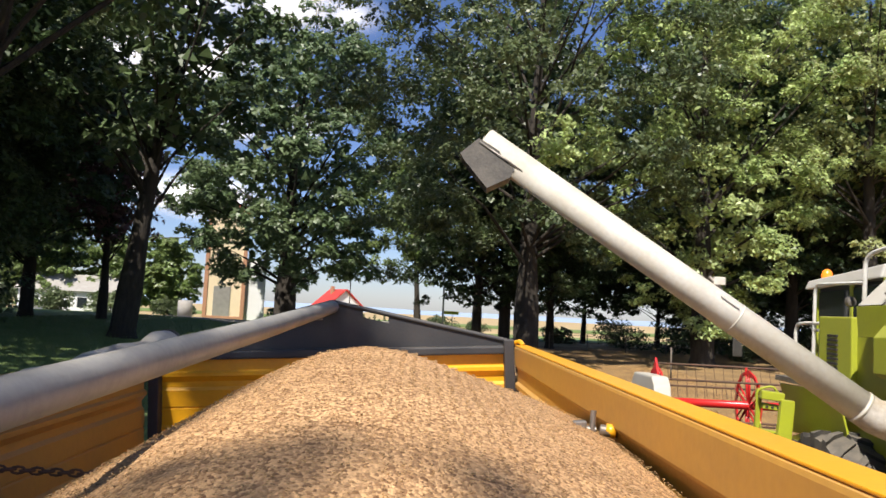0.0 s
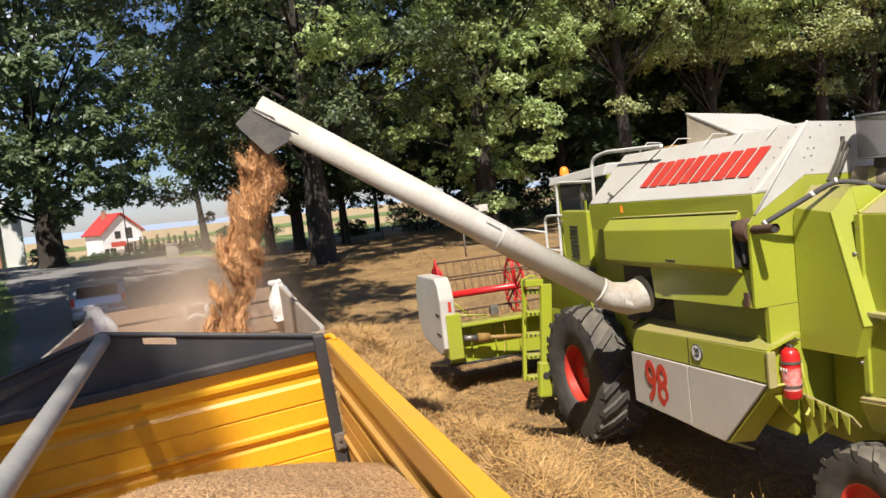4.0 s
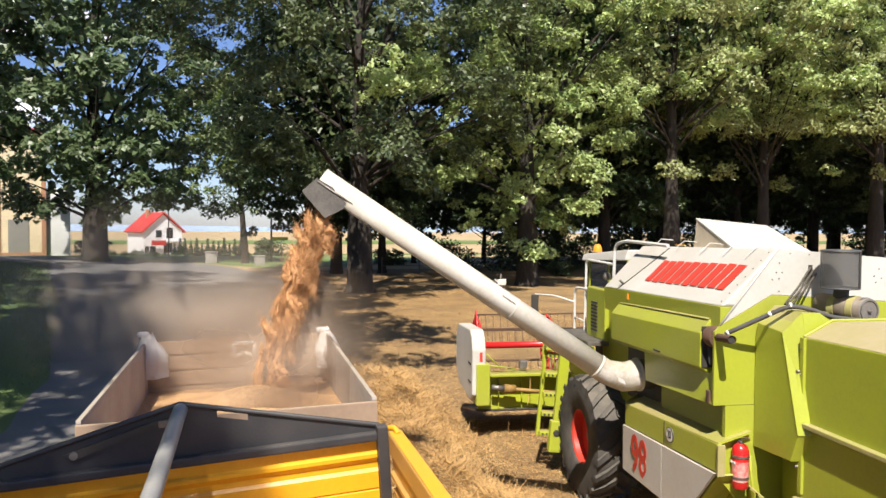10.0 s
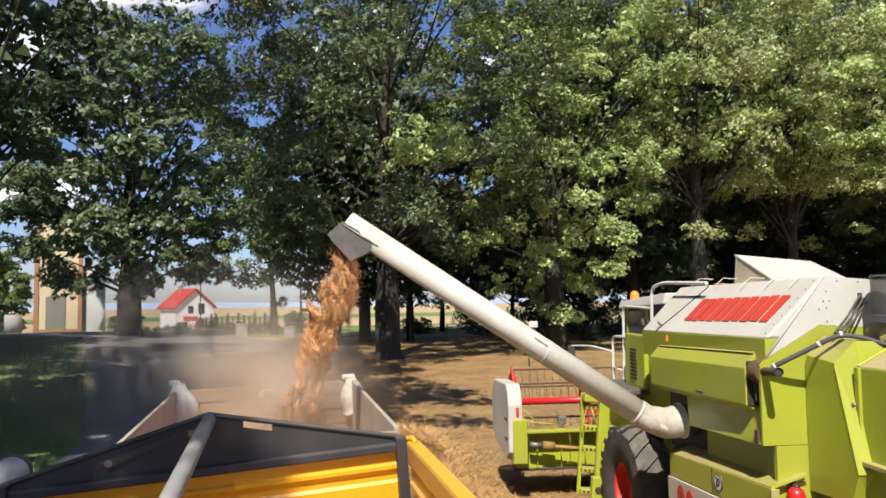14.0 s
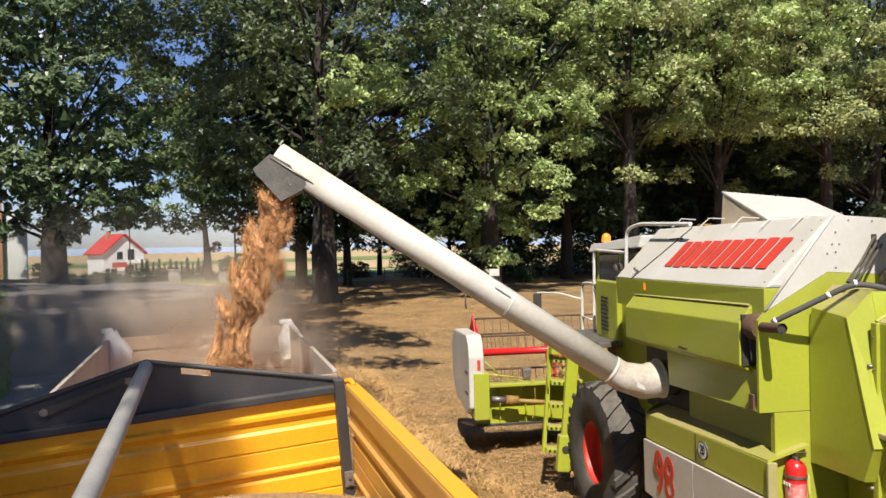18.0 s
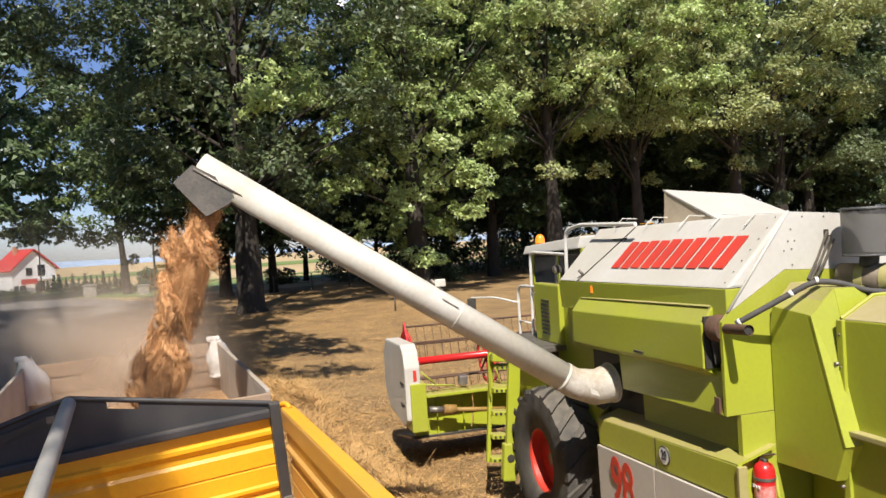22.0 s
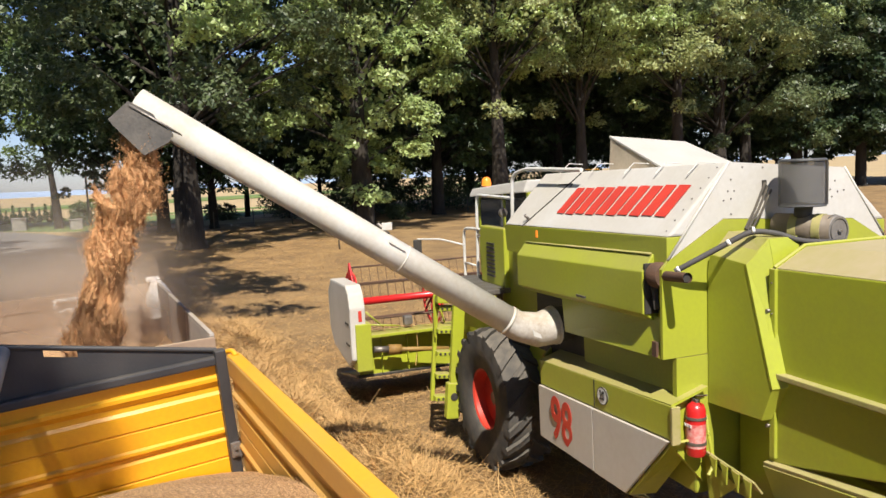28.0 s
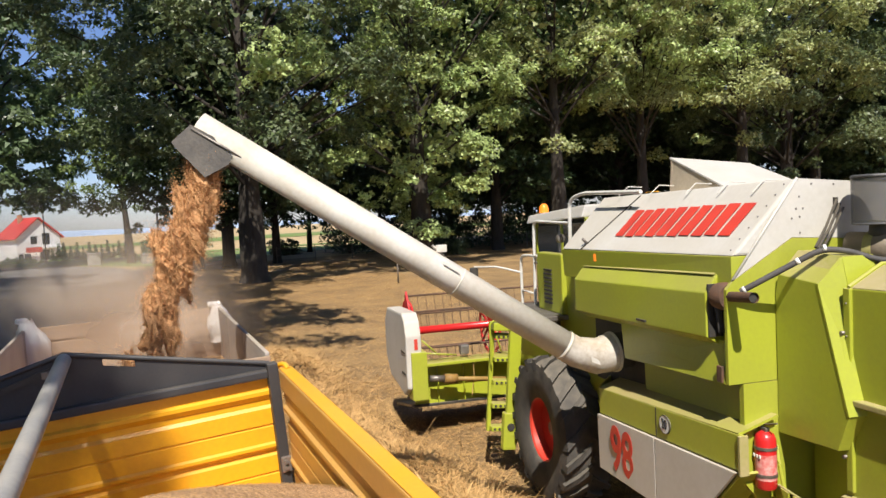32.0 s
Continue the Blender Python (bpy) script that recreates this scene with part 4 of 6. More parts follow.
base = np.arange(90000)[:, None] * 5
gff = np.concatenate([base + np.array(t) for t in ((0, 1, 3), (0, 3, 2), (4, 3, 1), (4, 2, 3), (0, 2, 1), (4, 1, 2))])
kern = tagged(arrays("loose_kernels", gvv, gff, KERNEL), "single wheat kernels on the heap", "grain", kind="stuff")
kern.matrix_world = TILT

# ---- the trailer in front ----
front = thing("front_trailer", "old open grain trailer, pale dusty walls, being filled", "trailer", pose(0.30, 0, 2.26, 0, -1.5, 0))
FW, F0, F1, FD = 1.15, 1.75, 5.62, 0.75


def plain_wall(a, b_, thick, mat_, name, label):
    part(name, box(min(a[0], b_[0]) - (thick if a[0] == b_[0] else 0), max(a[0], b_[0]) + (thick if a[0] == b_[0] else 0), min(a[1], b_[1]) - (thick if a[1] == b_[1] else 0), max(a[1], b_[1]) + (thick if a[1] == b_[1] else 0), -FD - 0.6, 0, 0.01), mat_, front, label)


plain_wall((-FW, F0), (-FW, F1), 0.02, OLDWHITE, "side_wall", "pale grey side wall")
plain_wall((FW, F0), (FW, F1), 0.02, OLDWHITE, "side_wall", "pale grey side wall")
plain_wall((-FW - 0.02, F1 + 0.02), (FW + 0.02, F1 + 0.02), 0.018, OLDWALL, "front_wall", "brown dusty front wall of boards")
plain_wall((-FW - 0.02, F0 - 0.02), (FW + 0.02, F0 - 0.02), 0.018, OLDWALL, "rear_wall", "brown dusty rear wall")
for k in range(5):
    part("board", box(-FW, FW, F1 - 0.02, F1 - 0.002, -0.14 - 0.2 * k, 0.03 - 0.2 * k, 0.006), OLDWALL, front, "dusty brown wall board")
part("floor", box(-FW, FW, F0, F1, -FD - 0.65, -FD - 0.605, 0.0), OLDWALL, front)
for s in (-1, 1):
    part("top_rail", box(s * FW - 0.020, s * FW + 0.020, F0, F1, -0.002, 0.03, 0.008), OLDWHITE, front)
yv = []
sx, sy = np.linspace(-FW + 0.005, FW - 0.005, 40), np.linspace(F0 + 0.005, F1 - 0.025, 60)
for y in sy:
    for x in sx:
        yv.append((x, y, -0.62 + 0.38 * math.exp(-(((x - 0.15) / 0.8) ** 2 + ((y - 3.7) / 1.0) ** 2)) + 0.012 * noise.noise((x * 4, y * 4, 9))))
yi = np.arange(len(yv)).reshape(60, 40)
load = arrays("wheat_load", np.array(yv), np.stack([yi[:-1, :-1].ravel(), yi[:-1, 1:].ravel(), yi[1:, 1:].ravel(), yi[1:, :-1].ravel()], 1), GRAIN, smooth=True)
tagged(load, "wheat filling the front trailer", "grain", kind="stuff")
load.matrix_world = front.matrix_world


def sack(m, seed, w=0.26, h=0.55):
    """A white plastic sack hung over a corner, folded and crumpled."""
    rng = np.random.RandomState(seed)
    t = thing("plastic_sack", "crumpled white plastic sack hung over a trailer corner", "sack", m, "sacks on the trailer")
    b = bmesh.new()
    rows = []
    for i in range(14):
        u = i / 13
        ring = []
        for j in range(18):
            a = 2 * math.pi * j / 18
            rr = (0.08 + (w - 0.08) * min(1, u * 1.7)) * (1 + 0.28 * math.sin(3 * a + seed) * u + 0.18 * math.sin(7 * a + 5 * u))
            ring.append(b.verts.new((rr * math.cos(a) * 0.75 + 0.05 * u, rr * math.sin(a) * 0.5, 0.1 - h * u + 0.02 * rng.normal())))
        rows.append(ring)
    for a, c in zip(rows, rows[1:]):
        for j in range(18):
            f = b.faces.new((a[j], a[(j + 1) % 18], c[(j + 1) % 18], c[j]))
            f.smooth = True
    b.faces.new(rows[0]), b.faces.new(rows[-1][::-1])
    part("bag", b, CLOTH, t)
    k = box(-0.12, 0.02, -0.04, 0.04, 0.06, 0.13, 0.03)
    part("knot", k, CLOTH, t, "twisted white knot")
    return t


sack(pose(-0.82, 5.6, 2.27), 1)
sack(pose(1.42, 5.58, 2.27), 2, 0.22, 0.5)
sign = thing("white_mark", "white angular mark on a plate at the trailer's front wall", "sign", pose(0.37, 5.55, 2.12))
mk = None
for a, b_ in (((-0.13, 0.1), (-0.13, -0.08)), ((-0.13, -0.08), (0, -0.02)), ((0, -0.02), (0.13, -0.08)), ((0.13, -0.08), (0.13, 0.1)), ((0.13, 0.1), (-0.13, 0.1))):
    mk = tube([(a[0], 0, a[1]), (b_[0], 0, b_[1])], 0.028, 6, mk)
part("outline", mk, SIGN_WHITE, sign)


# ---- the combine harvester ----
# local space: x from its left side to the right, y ahead, z up; the origin lies on the ground near the front axle
combine = thing("combine_harvester", "green and white combine harvester with its unloading auger swung out", "combine harvester")
MX = 1.23          # its middle plane


# grain tank: sloping flanks, a rear face with a painted wedge
FLANK = 1.03
part("grain_tank", loft([(0.12, -3.37, 3.03), (2.34, -3.37, 3.03), (1.85, -3.37, 3.485), (0.68, -3.37, 3.572)], [(0.07, -0.53, 2.98), (2.39, -0.53, 2.98), (1.85, -0.48, 3.45), (0.62, -0.48, 3.515)], 0.02), WHITE, combine, "white slanted grain tank")
part("tank_base", loft([(0.11, -3.365, 2.70), (2.35, -3.365, 2.70), (2.35, -3.365, 3.028), (0.11, -3.365, 3.028)], [(0.10, -0.50, 2.68), (2.36, -0.50, 2.68), (2.36, -0.50, 2.975), (0.08, -0.50, 2.975)], 0.008), GREEN, combine, "green strip below the tank")


def flat_panel(pts, y, thick):
    """An upright panel facing the rear, from its outline of (x, z)."""
    return loft([(x, y, z) for x, z in pts], [(x, y + thick, z) for x, z in pts])


part("rear_face", flat_panel([(0.098, 2.853), (0.675, 3.575), (1.855, 3.487), (2.345, 2.84), (1.95, 3.06), (0.616, 3.141)], -3.392, 0.02), WHITE, combine, "white rear face of the grain tank")
part("rear_wedge", flat_panel([(0.04, 2.095), (0.04, 2.79), (0.098, 2.85), (0.616, 3.138), (1.95, 3.057), (2.345, 2.836), (2.4, 2.095)], -3.396, 0.03), GREEN, combine, "bright green lower rear panel")
part("corner_panel", flat_panel([(0.16, 2.09), (0.47, 2.09), (0.52, 1.02), (0.40, 1.06), (0.16, 1.34)], -3.40, 0.05), GREEN, combine, "green corner post below the tank")
part("edge_fold", tube([(0.10, -3.392, 2.86), (0.675, -3.392, 3.578)], 0.010, 8), WHITE, combine, "folded tank edge")
part("edge_fold", tube([(1.855, -3.392, 3.49), (2.345, -3.392, 2.845)], 0.010, 8), WHITE, combine, "folded tank edge")
for k, (x, z) in enumerate(((0.69, 3.44), (0.66, 3.35), (0.72, 3.35), (0.69, 3.29), (0.69, 3.17), (0.62, 3.28), (1.03, 3.31), (0.80, 3.53), (1.00, 3.52), (1.28, 3.49), (1.75, 3.38), (1.70, 3.31), (1.78, 3.29), (1.85, 3.30), (1.72, 3.25))):
    part("bolt", cyl((x, -3.396, z), (x, -3.39, z), 0.0075, seg=8), CAPGREY, combine)
for k in range(7):
    u = (k + 0.5) / 7
    x, z = 0.12 + 0.56 * u, 3.03 + 0.545 * u
    part("rivet", cyl((x - 0.004, -3.30, z + 0.004), (x + 0.01, -3.30, z - 0.01), 0.006, seg=8), CAPGREY, combine)
part("panel_seam", tube([(0.613, -1.288, 3.516), (0.345, -1.14, 3.255), (0.062, -0.975, 2.981)], 0.006, 6), BLACK, combine, "dark seam across the tank's flank")
part("lid_catch", tube([(0.49, -1.02, 3.40), (0.50, -1.30, 3.41), (0.47, -1.30, 3.38)], 0.006, 6), BLACK, combine)
part("flank_knob", cyl((0.10, -0.98, 3.10), (0.15, -0.98, 3.05), 0.016, seg=10), STEEL, combine)
for y in (-0.95, -1.55, -2.15, -2.62, -3.05):
    zt = 3.572 + 0.017 * (y + 3.37)
    part("seam", tube([(0.55, y, zt - 0.09), (0.665, y, zt + 0.004), (0.83, y, zt - 0.008)], 0.005, 6), WHITE, combine, "folded sheet seam")
part("sticker", box(0.74, 0.82, -1.30, -1.16, 3.545, 3.552, 0.001), YELLOW, combine, "small yellow sticker")
# tank lid, standing open
lid = part("tank_lid", plate([(0.90, -1.38, 3.885), (0.83, -2.34, 3.555), (1.80, -2.36, 3.49), (1.86, -1.36, 3.80)], 0.02, 0.004), WHITE, combine, "white tank lid, propped open")
part("lid_side", loft([(0.905, -1.40, 3.86), (0.86, -1.42, 3.52), (0.845, -2.30, 3.535)], [(0.93, -1.40, 3.86), (0.885, -1.42, 3.52), (0.87, -2.30, 3.535)]), LIDCLOTH, lid, "dusty beige lid cheek")
part("lid_front", plate([(0.90, -1.40, 3.865), (1.85, -1.38, 3.78), (1.83, -1.42, 3.45), (0.86, -1.43, 3.52)], 0.03), LIDCLOTH, lid)
# red slanted blocks of the maker's mark on the tank's side: plain shapes


def on_tank(y, z):
    """A point just proud of the tank's left flank."""
    return Vector((0.12 + FLANK * (z - 3.03) - 0.006, y, z + 0.006))


for k in range(5):
    bm = bmesh.new()
    for a0, a1 in ((0.0, 0.44), (0.56, 1.0)):
        ya, yb = -1.465 - 0.345 * k - 0.315 * a0, -1.465 - 0.345 * k - 0.315 * a1
        lift = 0.042 * (k + 0.5) / 5
        plate([on_tank(ya, 3.124 + lift), on_tank(ya - 0.012, 3.362 + lift), on_tank(yb - 0.012, 3.362 + lift), on_tank(yb, 3.124 + lift)], 0.003, bm=bm)
    part("red_block", bm, RED, combine, "slanted red block shape")
# side locker below the tank
part("side_locker", loft([(0.15, -3.20, 2.90), (0.11, -3.20, 2.89), (0.0, -3.20, 2.755), (0.0, -3.20, 2.42), (0.15, -3.20, 2.33)], [(0.15, -0.96, 2.83), (0.11, -0.96, 2.82), (0.0, -0.96, 2.685), (0.0, -0.96, 2.36), (0.15, -0.96, 2.28)], 0.01), GREEN, combine, "green engine-side cover box")
# Black plate paints the dark inside of the box's open end
part("locker_end_shade", box(0.015, 0.14, -3.215, -3.195, 2.42, 2.82, 0.004), BLACK, combine, "black plate standing for the dark inside of the cover box")
part("locker_dust", plate([(0.088, -1.0, 2.815), (0.145, -1.0, 2.842), (0.145, -3.18, 2.91), (0.088, -3.18, 2.884)], 0.004), LEDGE, combine, "dusty top of the cover box")
part("side_flap", plate([(0.12, -1.72, 2.32), (0.12, -3.33, 2.40), (0.055, -3.35, 2.09), (0.10, -1.80, 2.00)], 0.015, 0.003), GREEN, combine, "green hanging side flap")
part("flap_latch", box(0.028, 0.05, -3.33, -3.27, 2.10, 2.22, 0.004), RUST, combine)
part("handle", box(-0.015, 0.005, -2.35, -2.20, 2.42, 2.44, 0.004), BLACK, combine)
part("orange_reflector", box(0.09, 0.108, -1.28, -1.23, 2.88, 2.96, 0.004), AMBER, combine)
# inner body
part("body", box(0.36, 2 * MX - 0.36, -3.37, 0.25, 0.95, 2.70, 0.02), GREEN, combine, "olive green threshing body")
part("side_sheet", plate([(0.33, -1.75, 2.32), (0.33, -3.36, 2.36), (0.22, -3.36, 1.78), (0.26, -1.90, 1.70)], 0.02), GREEN, combine, "sloping green side sheet")
# Black sheet paints the shade inside the auger opening
part("auger_recess_shade", box(0.30, 0.40, -1.95, -0.80, 1.60, 2.34, 0.01), BLACK, combine, "black sheet standing for the shade in the auger opening")
part("shelf", plate([(0.06, -1.30, 1.60), (0.40, -1.30, 1.70), (0.40, -3.47, 1.84), (0.06, -3.47, 1.74)], 0.02), GREEN, combine, "green shelf over the skirt")
# skirt
part("skirt_upper", loft([(0.05, -1.32, 1.62), (0.05, -3.49, 1.75), (0.05, -3.47, 1.48), (0.05, -1.32, 1.365)], [(0.09, -1.32, 1.62), (0.09, -3.49, 1.75), (0.09, -3.47, 1.48), (0.09, -1.32, 1.365)], 0.008), GREEN, combine, "green skirt panel")
part("skirt_seam", box(0.046, 0.06, -2.375, -2.365, 1.43, 1.68, 0.001), BLACK, combine)
for a, b_, low in ((-1.32, -2.362, -2.362), (-2.374, -3.46, -2.86)):
    za, zb = 1.358 + 0.052 * (-1.32 - a), 1.358 + 0.052 * (-1.32 - b_)
    sk = [(0.052, a, za), (0.052, b_, zb), (0.058, low, 0.82), (0.058, a, 0.815)]
    part("skirt_lower", plate(sk, 0.03, 0.005), SKIRTWHITE, combine, "grey-white skirt door")
    part("skirt_foot", plate([(0.058, a, 0.815), (0.058, low, 0.82), (0.32, low - 0.02, 0.70), (0.32, a, 0.68)], 0.02), LEDGE, combine, "dusty folded lower edge")
part("skirt_return", plate([(0.06, -3.46, 1.462), (0.30, -3.46, 1.462), (0.30, -2.90, 0.80), (0.06, -2.87, 0.82)], 0.02), GREEN, combine, "olive folded end of the skirt")
part("reflector", cyl((0.036, -2.66, 0.93), (0.07, -2.66, 0.93), 0.032, seg=16), AMBER, combine, "round orange reflector with an added glow")
part("skirt_catch", cyl((0.02, -1.33, 1.33), (0.06, -1.33, 1.33), 0.014, seg=10), STEEL, combine)
text_mesh("98", 0.5, Matrix.Translation((0.0175, -1.80, 1.09)) @ Euler((radians(90), 0, radians(-90))).to_matrix().to_4x4() @ Matrix.Diagonal((0.80, 1.22, 1, 1)) @ Matrix(((1, 0.12, 0, 0), (0, 1, 0, 0), (0, 0, 1, 0), (0, 0, 0, 1))), RED, combine, "number", label="red model number", bold=0.010)
sg = cyl((0.036, -2.52, 1.57), (0.05, -2.52, 1.57), 0.078, seg=28)
sgo = part("speed_sign", sg, SIGN_WHITE, combine, "round white speed sign")
part("rim", lathe([(0.0745, -0.004), (0.080, -0.004), (0.080, 0.010), (0.0745, 0.010), (0.0745, -0.004)], (0.044, -2.52, 1.57), (-1, 0, 0), 28), BLACK, sgo)
text_mesh("20", 0.105, Matrix.Translation((0.033, -2.52, 1.57)) @ Euler((radians(90), 0, radians(-90))).to_matrix().to_4x4() @ Matrix.Diagonal((0.8, 1.15, 1, 1)), SIGN_BLACK, sgo, "number")
# side cover with chamfered top, behind the tank
COVA = [(-3.405, 1.70), (-3.405, 2.745), (-3.44, 2.88), (-3.82, 2.842), (-4.07, 1.985), (-3.97, 1.728)]
COVB = [(-3.405, 1.70), (-3.405, 2.80), (-3.47, 3.045), (-3.88, 3.02), (-4.13, 2.0), (-4.0, 1.728)]
cv = loft([(0.45, y, z) for y, z in COVA], [(0.60, y, z) for y, z in COVB], 0.006)
part("side_cover", loft([(0.60, y, z) for y, z in COVB], [(0.86, y, z) for y, z in COVB], 0.0, cv), GREEN, combine, "large olive side cover")
part("cover_strip", loft([(0.446, -3.825, 2.842), (0.59, -3.885, 2.99), (0.59, -4.135, 2.0), (0.446, -4.075, 1.985)], [(0.446, -3.811, 2.842), (0.59, -3.871, 2.99), (0.59, -4.121, 2.0), (0.446, -4.061, 1.985)]), GREEN, combine, "bright folded edge")
part("cover_dust", loft([(0.462, -3.45, 2.886), (0.462, -3.81, 2.85), (0.598, -3.87, 3.026), (0.598, -3.475, 3.051)], [(0.466, -3.45, 2.880), (0.466, -3.81, 2.844), (0.602, -3.87, 3.020), (0.602, -3.475, 3.045)]), LEDGE, combine, "dusty bevel of the side cover")
# straw hood
hood = [(-3.95, 2.82), (-7.2, 2.88), (-7.5, 2.7), (-7.55, 1.95), (-7.0, 1.72), (-4.88, 1.60), (-3.93, 1.385)]
part("straw_hood", prism(hood, 0.55, 2 * MX - 0.55, 0.012), GREEN, combine, "green straw hood with dusty top")
part("hood_top", loft([(0.555, -3.96, 2.822), (0.555, -7.19, 2.882), (2 * MX - 0.555, -7.19, 2.882), (2 * MX - 0.555, -3.96, 2.822)], [(0.80, -4.02, 2.96), (0.80, -7.0, 3.03), (2 * MX - 0.80, -7.0, 3.03), (2 * MX - 0.80, -4.02, 2.96)], 0.006), HOODTOP, combine, "dusty bevelled hood top")
for y in (-3.985, -5.12, -6.25, -7.2):
    zt = 2.82 + 0.0185 * (-3.95 - y)
    part("hood_rib", box(0.525, 0.57, y - 0.028, y + 0.028, 1.44 + 0.09 * (-3.95 - y), zt, 0.008), GREEN, combine, "folded upright rib")
    part("roof_rib", tube([(0.55, y, zt + 0.005), (0.80, y - 0.02, zt + 0.145), (1.66, y - 0.02, zt + 0.145)], 0.016, 6), GREEN, combine, "folded rib over the hood")
    for z in (1.75, 1.95, 2.25, 2.5, 2.72):
        part("rivet", cyl((0.519, y, z), (0.53, y, z), 0.007, seg=6), STEEL, combine)
part("hood_rail", box(0.485, 0.56, -7.4, -3.96, 2.05, 2.09, 0.008), LEDGE, combine, "long dusty ledge")
part("hood_ledge", plate([(0.50, -3.93, 1.40), (0.58, -3.93, 1.41), (0.58, -7.0, 1.735), (0.50, -7.0, 1.725)][::-1], 0.025, 0.004), LEDGE, combine, "lower dusty folded ledge")
part("hood_sill", plate([(0.515, -3.93, 1.375), (0.515, -6.9, 1.69), (0.62, -6.9, 1.40), (0.62, -3.93, 1.12)], 0.02, 0.004), GREEN, combine, "green folded sill under the hood")
for k in range(3):
    part("hood_hinge", cyl((0.50, -3.96, 2.52 - 0.42 * k), (0.56, -3.96, 2.52 - 0.42 * k), 0.013, seg=10), STEEL, combine)
part("shield", plate([(0.22, -5.80, 2.45), (0.22, -6.6, 2.47), (0.22, -6.7, 1.3), (0.22, -5.88, 1.3)], 0.015, 0.004), WHITE, combine, "pale side shield")
for k in range(2):
    part("shield_bracket", cyl((0.22, -5.7 - 0.4 * k, 2.0), (0.56, -5.7 - 0.4 * k, 2.0), 0.02, seg=8), STEEL, combine)
part("underframe", box(0.80, 2 * MX - 0.80, -6.4, -3.2, 0.85, 1.42, 0.02), GREEN, combine, "olive under-body")
part("rear_sill", plate([(0.78, -3.42, 1.80), (0.78, -3.96, 1.75), (0.78, -3.96, 1.15), (0.78, -3.42, 1.05)], 0.03), GREEN, combine)
part("gusset", plate([(0.40, -3.43, 1.32), (0.40, -3.80, 1.18), (0.40, -3.50, 0.92)], 0.02), GREEN, combine, "triangular green gusset")
part("toothed_sill", plate([(0.36, -3.50, 1.36), (0.36, -4.0, 1.30), (0.44, -4.0, 1.20), (0.44, -3.50, 1.26)], 0.015, 0.003), LEDGE, combine, "dusty sill with teeth")
for k in range(4):
    part("sill_tooth", plate([(0.352, -3.54 - 0.12 * k, 1.34 - 0.014 * k), (0.352, -3.62 - 0.12 * k, 1.33 - 0.014 * k), (0.352, -3.61 - 0.12 * k, 1.19 - 0.014 * k)], 0.012), GREEN, combine)
part("drop_lever", tube(round_path([(0.40, -3.44, 1.62), (0.37, -3.50, 1.50), (0.37, -3.56, 1.26), (0.30, -3.58, 1.20)], 0.05), 0.014, 8), GREEN, combine, "bent green lever")
# silencer and exhaust
part("exhaust_shroud", lathe([(0.04, -0.05), (0.095, -0.05), (0.105, 0.02), (0.09, 0.06), (0.04, 0.06)], (0.085, -3.30, 2.735), (0.1, -1, 0), 20), RUST, combine, "rusty exhaust flange")
part("exhaust_pipe", tube([(0.14, -3.10, 2.72), (0.085, -3.32, 2.735), (0.045, -3.69, 2.765)], 0.038, 14, closed_caps=False), RUST, combine, "dark exhaust pipe")
part("exhaust_bore", cyl((0.05, -3.60, 2.757), (0.046, -3.672, 2.763), 0.033, seg=14), BLACK, combine)
part("exhaust_bracket", plate([(0.05, -3.22, 2.70), (0.09, -3.24, 2.70), (0.12, -3.25, 2.46), (0.08, -3.23, 2.46)], 0.04), BLACK, combine)
hs = part("hose", tube(round_path([(0.11, -3.46, 2.78), (0.22, -3.55, 2.86), (0.40, -3.66, 2.975), (0.55, -3.76, 3.075), (0.72, -3.83, 3.05), (0.86, -3.90, 2.985), (1.05, -3.94, 2.965), (1.26, -3.95, 2.955)], 0.1), 0.021, 10), GREYHOSE, combine, "grey corrugated hose")
for p, d in (((0.13, -3.475, 2.795), (0.11, -0.09, 0.08)), ((0.42, -3.675, 2.99), (0.15, -0.1, 0.1)), ((0.56, -3.765, 3.078), (0.17, -0.07, 0.0))):
    part("hose_clip", cyl(Vector(p) - Vector(d) * 0.06, Vector(p) + Vector(d) * 0.06, 0.024, seg=12), SIGN_WHITE, hs, "pale hose clip")
for a, b_ in (((0.55, -3.70, 3.08), (1.0, -3.42, 3.40)), ((0.60, -3.70, 3.06), (1.06, -3.42, 3.34)), ((0.58, -3.69, 3.07), (1.03, -3.42, 3.37))):
    part("cable", tube([a, (a[0] * 0.5 + b_[0] * 0.5, a[1] * 0.5 + b_[1] * 0.5, a[2] * 0.5 + b_[2] * 0.5 - 0.02), b_], 0.010, 6), BLACK, combine)
# Flat black panel stands for the dark inside of the slot
part("cable_slot", flat_panel([(0.99, 3.42), (1.03, 3.42), (1.03, 3.30), (0.99, 3.30)], -3.404, 0.008), BLACK, combine)
# air intake: screen and filter drum
scr = part("intake_screen", cyl((1.13, -3.66, 3.225), (1.13, -3.66, 3.56), 0.168, seg=32, caps=False), MESHSCREEN, combine, "smoky perforated intake screen")
part("screen_cap", cyl((1.13, -3.66, 3.555), (1.13, -3.66, 3.575), 0.175, 0.165, seg=32), CLEARGREY, scr)
part("screen_floor", cyl((1.13, -3.66, 3.215), (1.13, -3.66, 3.228), 0.170, seg=32), CLEARGREY, scr)
part("screen_lap", box(1.205, 1.225, -3.815, -3.80, 3.23, 3.555, 0.002), BLACK, scr)
part("intake_pipe", cyl((1.15, -3.64, 3.10), (1.15, -3.66, 3.23), 0.065, seg=16), BLACK, combine)
DRUM = mat("drum_brown", (0.17, 0.135, 0.10), (0.11, 0.085, 0.06), rough=0.6, scale=6, dust=0.4)
